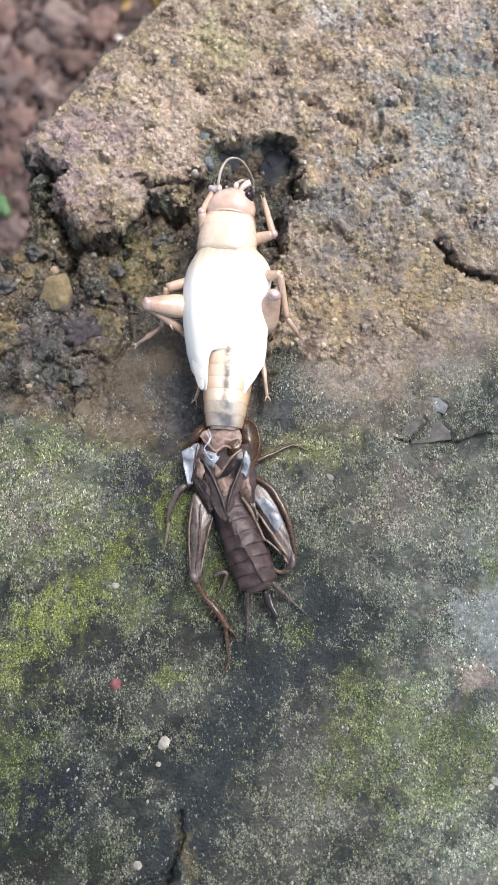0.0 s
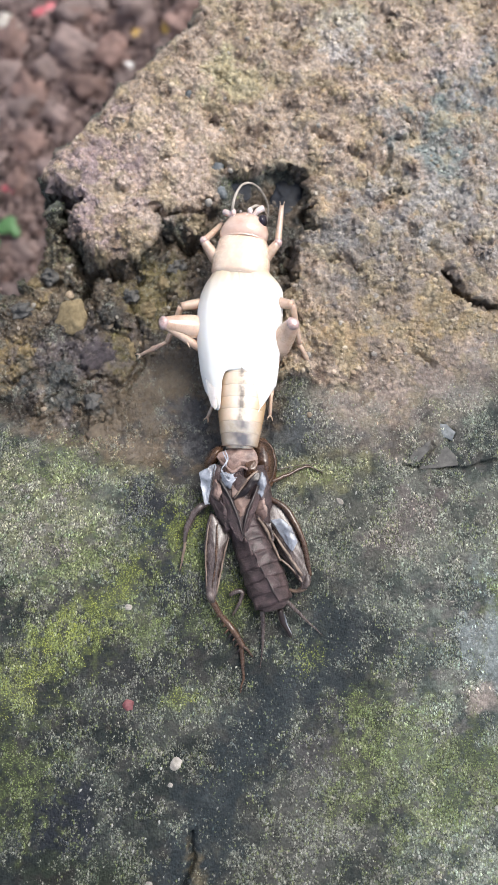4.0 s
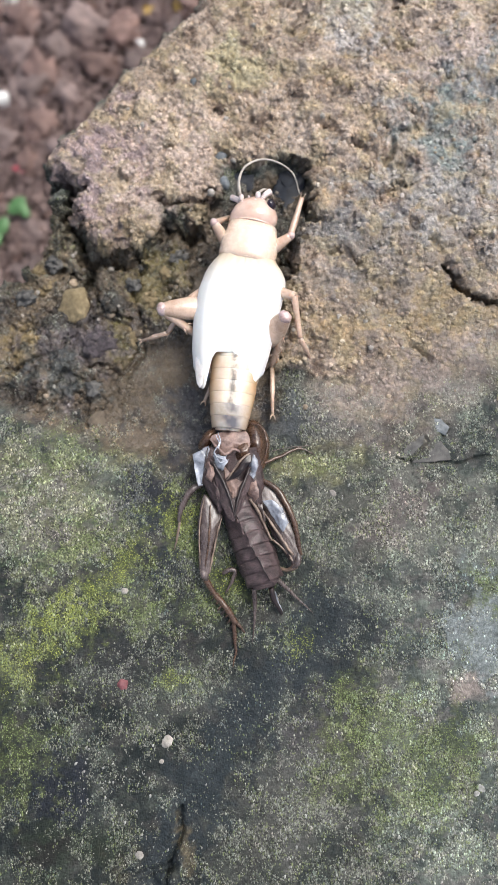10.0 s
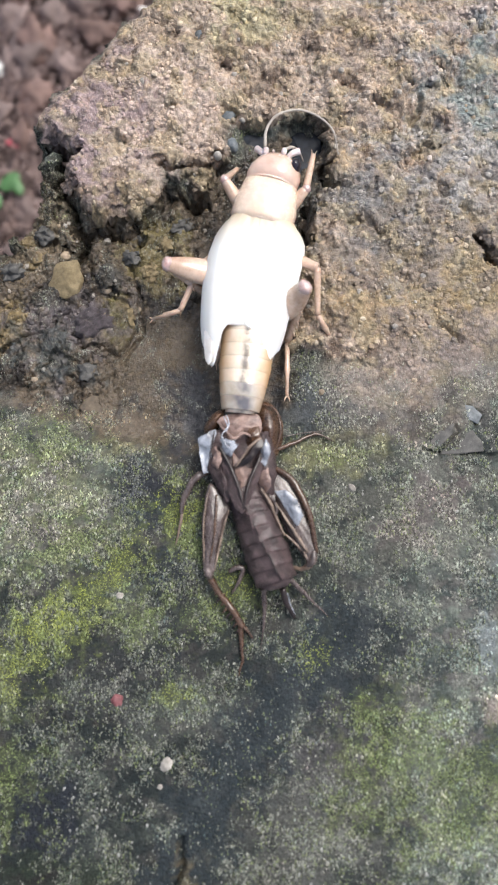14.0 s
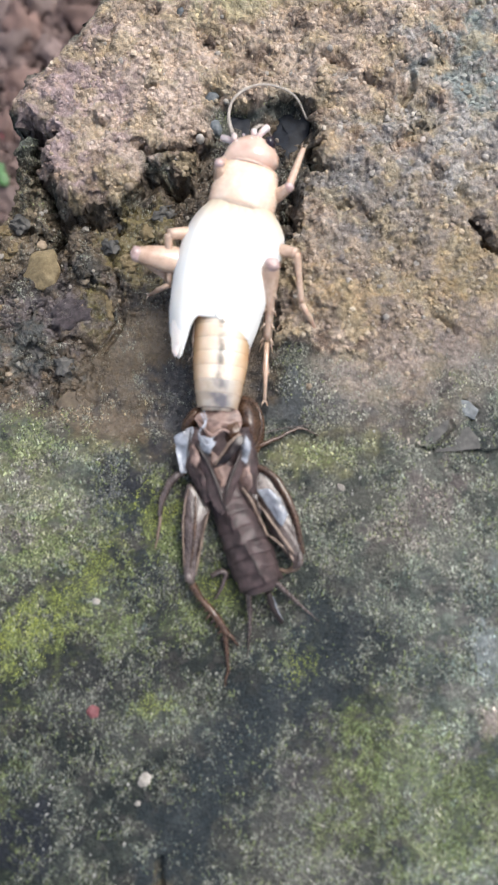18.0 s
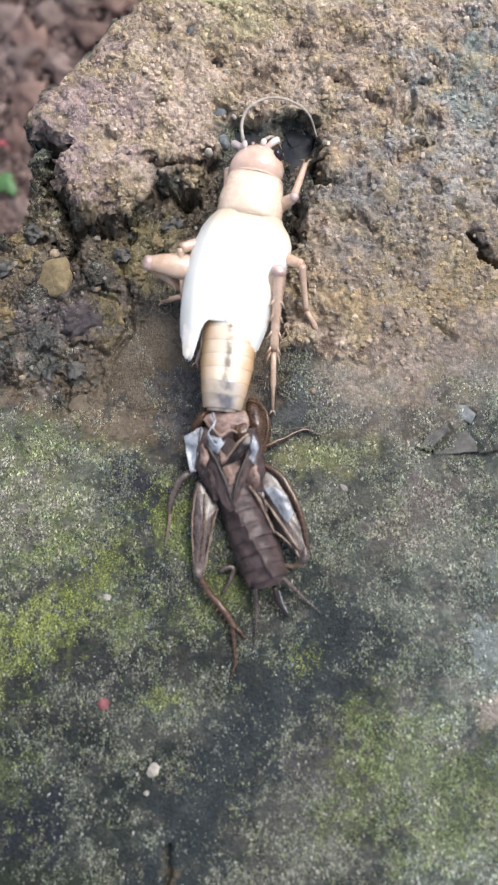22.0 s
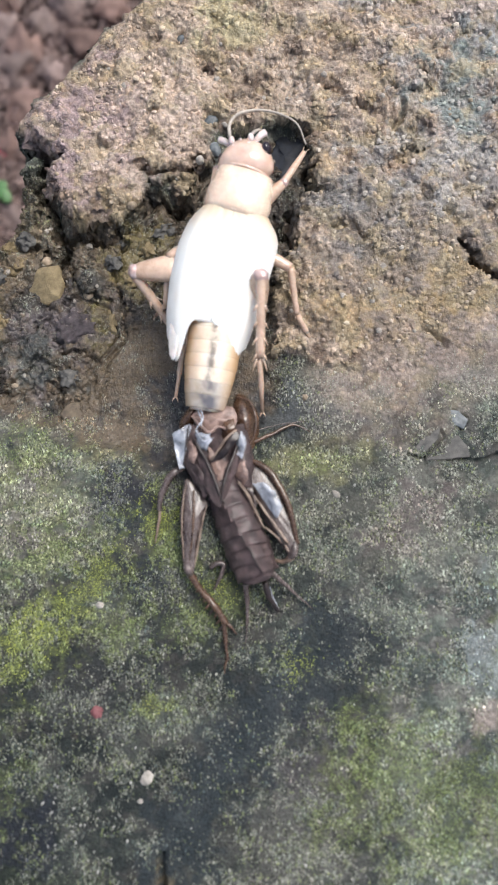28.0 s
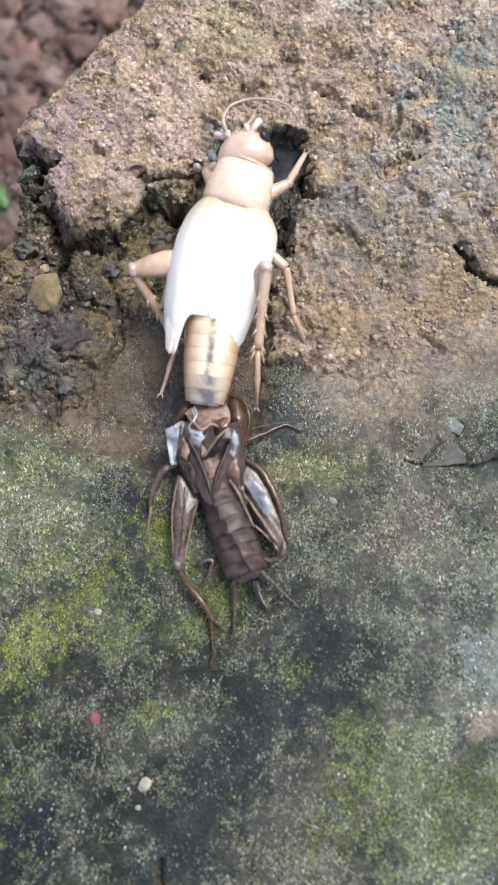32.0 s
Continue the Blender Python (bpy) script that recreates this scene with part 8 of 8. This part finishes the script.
    walk(RIG["left_hind_foot"], [
        (0.0, at(-3.81, -1.89, -2.41, 5.7, 14.8, 71.9)),
        (2, at(-3.75, -1.90, -2.46, 3.9, 14.2, 66.9)),
        (5, at(-3.97, -2.20, 0.27, -23.9, 21.2, 61.8)),
        (6, at(-3.60, -2.05, -2.24, 1.0, 16.1, 66.4)),
        (7, at(-3.72, -2.16, -1.57, -5.9, 20.6, 63.9)),
        (8, at(-4.31, -1.66, -2.23, 0.2, 11.7, 60.8)),
        (9, at(-4.32, -1.59, -2.41, -1.6, 10.6, 55.1)),
        (10, at(-4.45, -1.51, -2.40, -0.7, 11.4, 61.7)),
        (11, at(-3.43, -2.11, -2.31, 3.1, 15.5, 76.1)),
        (12, at(-3.50, -2.03, -2.45, 3.4, 15.0, 76.1)),
        (13, at(-3.50, -2.01, -2.52, 3.5, 15.9, 75.9)),
        (14, at(-2.33, -2.24, -3.12, 6.6, 15.3, 80.0)),
        (17, at(-2.07, -2.09, -3.63, 11.7, 13.8, 84.5)),
        (19, at(-2.83, -1.86, -3.56, 8.5, 13.1, 76.4)),
        (20, at(-3.07, -1.73, -3.62, 8.8, 12.6, 72.5)),
        (21, at(-2.77, -1.72, -3.86, 9.7, 11.6, 75.4)),
        (22, at(-2.80, -1.65, -3.97, 9.5, 10.2, 74.5)),
        (23, at(-1.95, -1.76, -4.27, 11.6, 9.7, 77.4)),
        (24, at(-1.47, -1.83, -4.36, 12.8, 9.1, 82.6)),
        (24.4, at(-5.63, 0.69, -4.30, 8.4, 7.9, 92.4)),
        (24.6, at(-6.49, 8.47, -4.22, 3.5, 1.1, 42.1)),
        (25, at(-5.70, 9.48, -4.44, 8.7, -1.3, 29.4)),
        (26, at(-5.72, 1.33, -4.78, 6.9, 1.7, 80.2)),
        (28.5, at(-5.58, 1.39, -4.98, 9.5, 2.4, 76.6)),
        (29, at(-7.70, 3.56, -2.93, -1.5, -6.3, 69.7)),
        (30, at(-7.64, 7.83, -2.32, -11.0, -2.5, 38.7)),
        (30.5, at(-6.15, 2.83, -5.21, 12.1, -8.4, 74.9)),
        (31, at(-6.06, 3.07, -5.42, 13.5, -7.3, 70.3)),
        (32, at(-5.59, 2.68, -5.74, 10.4, -0.2, 64.8)),
    ])
    walk(RIG["left_middle"], [
        (0.0, at(-2.40, -2.20, 2.20, 7.9, -0.0, 105.1)),
        (2, at(-2.40, -2.20, 2.20, 7.7, -0.0, 104.4)),
        (5, at(-2.40, -2.20, 2.20, 6.7, -0.0, 100.1)),
        (6, at(-2.40, -2.20, 2.20, 12.0, -0.0, 99.9)),
        (7, at(-2.40, -2.20, 2.20, 10.2, -0.0, 101.9)),
        (8, at(-2.40, -2.20, 2.20, 8.4, -0.0, 107.2)),
        (9, at(-2.40, -2.20, 2.20, 5.3, 0.8, 112.9)),
        (10, at(-2.40, -2.20, 2.20, 0.3, 1.6, 131.0)),
        (11, at(-2.40, -2.20, 2.20, -1.2, 2.0, 130.8)),
        (12, at(-2.40, -2.20, 2.20, 0.3, 1.9, 122.3)),
        (13, at(-2.40, -2.20, 2.20, 5.5, 2.4, 126.7)),
        (14, at(-2.40, -2.20, 2.20, -0.2, 2.2, 133.0)),
        (17, at(-2.40, -2.20, 2.20, 28.3, 3.9, 117.8)),
        (19, at(-2.40, -2.20, 2.20, 17.4, 3.8, 115.0)),
        (20, at(-2.40, -2.20, 2.20, 24.1, 4.3, 120.5)),
        (21, at(-2.40, -2.20, 2.20, 28.2, 4.8, 121.9)),
        (22, at(-2.40, -2.20, 2.20, 17.4, 5.5, 125.2)),
        (23, at(-2.40, -2.20, 2.20, 28.0, 5.1, 122.3)),
        (24, at(-2.40, -2.20, 2.20, 15.7, 4.7, 114.8)),
        (24.4, at(-2.40, -2.20, 2.20, 7.2, 4.5, 109.9)),
        (24.6, at(-2.40, -2.20, 2.20, 0.4, 6.2, 112.3)),
        (25, at(-2.40, -2.20, 2.20, -14.3, 10.2, 128.9)),
        (26, at(-2.40, -2.20, 2.20, -23.0, 8.5, 119.9)),
        (28.5, at(-2.40, -2.20, 2.20, 6.8, 8.2, 137.7)),
        (29, at(-2.40, -2.20, 2.20, -3.8, 7.8, 119.1)),
        (30, at(-2.40, -2.20, 2.20, -7.3, 7.7, 129.5)),
        (30.5, at(-2.40, -2.20, 2.20, -10.4, 9.9, 141.1)),
        (31, at(-2.40, -2.20, 2.20, -10.4, 9.9, 141.0)),
        (32, at(-2.40, -2.20, 2.20, -10.6, 9.9, 142.3)),
    ])
    walk(RIG["left_middle_shin"], [
        (0.0, at(0.00, 3.80, 0.00, -42.6, 6.8, 59.1)),
        (2, at(0.00, 3.80, 0.00, -34.4, 6.0, 50.3)),
        (5, at(0.00, 3.80, -0.00, -45.5, 5.0, 47.5)),
        (6, at(0.00, 3.80, -0.00, -37.6, 8.7, 45.9)),
        (7, at(-0.00, 3.80, -0.00, -35.0, 8.0, 51.7)),
        (8, at(-0.00, 3.80, 0.00, -38.2, 6.1, 45.5)),
        (9, at(0.00, 3.80, -0.00, -18.6, 4.6, 39.8)),
        (10, at(0.00, 3.80, 0.00, -24.6, 0.7, 18.3)),
        (11, at(0.00, 3.80, 0.00, -37.8, 0.3, 15.1)),
        (12, at(0.00, 3.80, 0.00, -35.8, 1.9, 35.9)),
        (13, at(0.00, 3.80, 0.00, -35.1, 4.9, 34.4)),
        (14, at(-0.00, 3.80, 0.00, -16.2, 0.3, 29.4)),
        (17, at(0.00, 3.80, 0.00, -44.7, 31.4, 69.8)),
        (19, at(0.00, 3.80, 0.00, -31.3, 21.4, 73.2)),
        (20, at(0.00, 3.80, 0.00, -42.8, 26.0, 63.5)),
        (21, at(0.00, 3.80, 0.00, -50.4, 28.7, 60.3)),
        (22, at(0.00, 3.80, 0.00, -36.0, 19.3, 66.6)),
        (23, at(0.00, 3.80, 0.00, -52.4, 27.2, 60.0)),
        (24, at(-0.00, 3.80, 0.00, -35.2, 17.0, 71.1)),
        (24.4, at(0.00, 3.80, 0.00, -26.2, 4.9, 61.2)),
        (24.6, at(0.00, 3.80, 0.00, -23.0, 0.7, 61.2)),
        (25, at(0.00, 3.80, 0.00, -15.8, -10.4, 57.4)),
        (26, at(0.00, 3.80, 0.00, -12.4, -19.1, 64.8)),
        (28.5, at(-0.00, 3.80, 0.00, -35.2, 4.9, 46.1)),
        (29, at(0.00, 3.80, 0.00, -22.1, -1.2, 74.3)),
        (30, at(0.00, 3.80, -0.00, -15.9, -7.6, 42.8)),
        (30.5, at(0.00, 3.80, 0.00, -11.5, -8.4, 39.7)),
        (31, at(0.00, 3.80, 0.00, -12.3, -8.0, 37.5)),
        (32, at(0.00, 3.80, -0.00, -12.2, -8.4, 37.7)),
    ])
    walk(RIG["left_middle_foot"], [
        (0.0, at(-2.89, 5.13, -2.89, -17.6, 2.0, 14.5)),
        (2, at(-2.89, 5.87, -2.42, -25.8, 1.1, 8.3)),
        (5, at(-2.40, 5.64, -3.06, -13.2, 1.3, 11.2)),
        (6, at(-2.72, 5.89, -2.59, -34.7, 1.2, 5.7)),
        (7, at(-2.98, 5.71, -2.44, -31.8, 1.3, 7.4)),
        (8, at(-2.61, 5.97, -2.64, -24.9, 1.1, 7.4)),
        (9, at(-2.69, 6.86, -1.36, -38.7, -0.8, -6.6)),
        (10, at(-1.25, 7.51, -1.79, -25.2, -0.9, -23.5)),
        (11, at(-0.90, 7.08, -2.64, -8.4, -0.3, -16.0)),
        (12, at(-2.11, 6.58, -2.51, -16.4, 0.1, 1.9)),
        (13, at(-2.16, 6.58, -2.46, -31.5, -1.8, -11.6)),
        (14, at(-2.03, 7.39, -1.20, -27.6, -0.2, -27.0)),
        (17, at(-3.41, 3.38, -2.58, -75.3, -6.8, -10.6)),
        (19, at(-3.75, 4.08, -2.08, -68.4, -3.6, -8.8)),
        (20, at(-3.40, 4.06, -2.63, -71.9, -8.6, -16.1)),
        (21, at(-3.17, 3.78, -2.90, -76.8, -9.6, -15.5)),
        (22, at(-3.52, 4.42, -2.38, -62.0, -9.9, -27.3)),
        (23, at(-3.05, 3.76, -3.03, -73.9, -8.4, -14.4)),
        (24, at(-3.56, 4.25, -2.37, -60.8, -5.4, -17.1)),
        (24.4, at(-3.46, 5.52, -1.89, -50.7, -0.3, -2.9)),
        (24.6, at(-3.48, 5.69, -1.68, -48.1, -0.1, -4.8)),
        (25, at(-3.37, 6.21, -1.15, -43.2, 4.4, -20.5)),
        (26, at(-3.67, 5.86, -0.87, -25.4, -1.1, 3.0)),
        (28.5, at(-2.68, 6.09, -2.47, -69.6, -3.7, -32.7)),
        (29, at(-3.83, 4.91, -1.62, -55.9, 0.4, -17.9)),
        (30, at(-2.69, 6.94, -1.17, -54.4, 6.8, -37.6)),
        (30.5, at(-2.60, 7.12, -0.85, -44.4, 6.0, -26.9)),
        (31, at(-2.45, 7.21, -0.91, -46.6, 7.3, -33.4)),
        (32, at(-2.47, 7.20, -0.90, -46.9, 8.3, -37.3)),
    ])
    walk(RIG["left_front"], [
        (0.0, at(-1.90, 1.60, 2.00, 31.6, -0.0, 7.9)),
        (2, at(-1.90, 1.60, 2.00, 31.5, -0.0, 31.4)),
        (5, at(-1.90, 1.60, 2.00, 25.8, -0.0, 37.5)),
        (6, at(-1.90, 1.60, 2.00, 31.7, -0.0, 29.8)),
        (7, at(-1.90, 1.60, 2.00, 29.9, -0.0, 29.2)),
        (8, at(-1.90, 1.60, 2.00, 38.8, -0.0, 36.9)),
        (9, at(-1.90, 1.60, 2.00, 26.8, -1.5, 41.9)),
        (10, at(-1.90, 1.60, 2.00, 35.1, -1.7, 46.7)),
        (11, at(-1.90, 1.60, 2.00, 42.3, -2.0, 47.4)),
        (12, at(-1.90, 1.60, 2.00, 52.8, -1.5, 65.1)),
        (13, at(-1.90, 1.60, 2.00, 54.9, -1.0, 75.8)),
        (14, at(-1.90, 1.60, 2.00, 25.1, -0.6, 44.9)),
        (17, at(-1.90, 1.60, 2.00, 67.3, -5.9, 2.8)),
        (19, at(-1.90, 1.60, 2.00, 54.9, -4.8, 26.5)),
        (20, at(-1.90, 1.60, 2.00, 55.4, -5.4, 15.1)),
        (21, at(-1.90, 1.60, 2.00, 2.7, -5.7, 8.4)),
        (22, at(-1.90, 1.60, 2.00, -6.9, -5.0, 17.7)),
        (23, at(-1.90, 1.60, 2.00, -8.9, -4.1, 14.2)),
        (24, at(-1.90, 1.60, 2.00, 2.0, -2.9, 17.1)),
        (24.4, at(-1.90, 1.60, 2.00, 22.7, 2.2, 27.6)),
        (24.6, at(-1.90, 1.60, 2.00, 20.4, 0.2, 27.8)),
        (25, at(-1.90, 1.60, 2.00, -9.6, -5.1, 21.1)),
        (26, at(-1.90, 1.60, 2.00, -16.6, -4.4, 13.5)),
        (28.5, at(-1.90, 1.60, 2.00, -19.9, -4.6, 13.0)),
        (29, at(-1.90, 1.60, 2.00, -25.9, -3.3, 23.4)),
        (30, at(-1.90, 1.60, 2.00, -24.7, 2.9, 32.9)),
        (30.5, at(-1.90, 1.60, 2.00, -30.9, 0.1, 36.6)),
        (31, at(-1.90, 1.60, 2.00, -40.1, -0.3, 34.3)),
        (32, at(-1.90, 1.60, 2.00, -37.8, 0.2, 36.8)),
    ])
    walk(RIG["left_front_shin"], [
        (0.0, at(0.00, 3.20, -0.00, -50.6, -14.7, -25.2)),
        (2, at(0.00, 3.20, 0.00, -54.0, -27.7, -58.7)),
        (5, at(-0.00, 3.20, -0.00, -41.0, -23.8, -65.6)),
        (6, at(0.00, 3.20, 0.00, -63.1, -21.9, -40.6)),
        (7, at(0.00, 3.20, -0.00, -67.8, -22.1, -44.9)),
        (8, at(0.00, 3.20, 0.00, -67.6, -32.8, -53.4)),
        (9, at(0.00, 3.20, 0.00, -40.5, -24.5, -58.6)),
        (10, at(0.00, 3.20, 0.00, -64.6, -35.0, -68.6)),
        (11, at(-0.00, 3.20, -0.00, -78.4, -38.8, -55.0)),
        (12, at(0.00, 3.20, 0.00, -69.6, -52.9, -63.3)),
        (13, at(-0.00, 3.20, 0.00, -51.8, -58.6, -84.4)),
        (14, at(0.00, 3.20, -0.00, -62.5, -22.6, -53.6)),
        (17, at(0.00, 3.20, -0.00, -116.9, -3.5, -1.4)),
        (19, at(0.00, 3.20, 0.00, -105.6, -24.1, -15.7)),
        (20, at(0.00, 3.20, 0.00, -105.5, -19.0, -12.3)),
        (21, at(0.00, 3.20, -0.00, -54.8, -1.0, -10.0)),
        (22, at(0.00, 3.20, 0.00, -46.6, 0.9, -20.3)),
        (23, at(-0.00, 3.20, 0.00, -43.1, 1.2, -14.7)),
        (24, at(0.00, 3.20, -0.00, -51.1, -1.9, -17.5)),
        (24.4, at(0.00, 3.20, -0.00, -69.4, -12.7, -26.4)),
        (24.6, at(-0.00, 3.20, 0.00, -67.8, -15.3, -33.2)),
        (25, at(0.00, 3.20, 0.00, -47.3, 0.1, -15.5)),
        (26, at(0.00, 3.20, 0.00, -44.4, 1.4, -8.8)),
        (28.5, at(0.00, 3.20, 0.00, -36.7, 1.8, -7.9)),
        (29, at(0.00, 3.20, 0.00, -33.0, 7.6, -23.6)),
        (30, at(0.00, 3.20, 0.00, -35.9, 9.5, -34.5)),
        (30.5, at(0.00, 3.20, 0.00, -32.0, 11.6, -33.0)),
        (31, at(0.00, 3.20, 0.00, -20.2, 15.7, -29.4)),
        (32, at(0.00, 3.20, 0.00, -27.0, 15.7, -32.6)),
    ])
    walk(SHED_SKIN, [
        (0.0, at(-3.87, -14.89, 0.00, 0.0, -0.0, 0.0)),
        (2, at(-3.77, -14.84, 0.00, 0.0, -0.0, 0.0)),
        (5, at(-3.37, -14.49, 0.00, 0.0, -0.0, 0.0)),
        (7, at(-3.27, -14.49, 0.00, 0.0, -0.0, 0.0)),
        (8, at(-3.32, -14.49, 0.00, 0.0, -0.0, 0.0)),
        (9, at(-3.47, -13.99, 0.00, 0.0, -0.0, 0.0)),
        (10, at(-3.62, -13.69, 0.00, 0.0, -0.0, 1.2)),
        (13, at(-3.47, -13.72, 0.00, 0.0, -0.0, 1.6)),
        (14, at(-3.55, -13.24, 0.00, 0.0, -0.0, 0.5)),
        (17, at(-3.67, -13.21, 0.00, 0.0, -0.0, 2.0)),
        (22, at(-3.62, -13.06, 0.00, 0.0, -0.0, 2.2)),
        (24, at(-3.52, -12.99, 0.00, 0.0, -0.0, 1.3)),
        (24.5, at(-3.72, -12.79, 0.00, 0.0, -0.0, 0.0)),
        (25, at(-3.69, -12.19, 0.00, 0.0, -0.0, 2.2)),
        (26, at(-3.82, -12.24, 0.00, 0.0, -0.0, 2.8)),
        (28.5, at(-3.92, -12.07, 0.00, 0.0, -0.0, 2.8)),
        (29, at(-3.72, -12.09, 0.00, 0.0, -0.0, 2.6)),
        (29.5, at(-4.17, -11.87, 0.00, 0.0, -0.0, 1.0)),
        (30, at(-4.77, -11.54, 0.00, 0.0, -0.0, -0.7)),
        (30.5, at(-4.37, -11.29, 0.00, 0.0, -0.0, 1.0)),
        (32, at(-4.47, -11.24, 0.00, 0.0, -0.0, 1.0)),
    ])


motions()
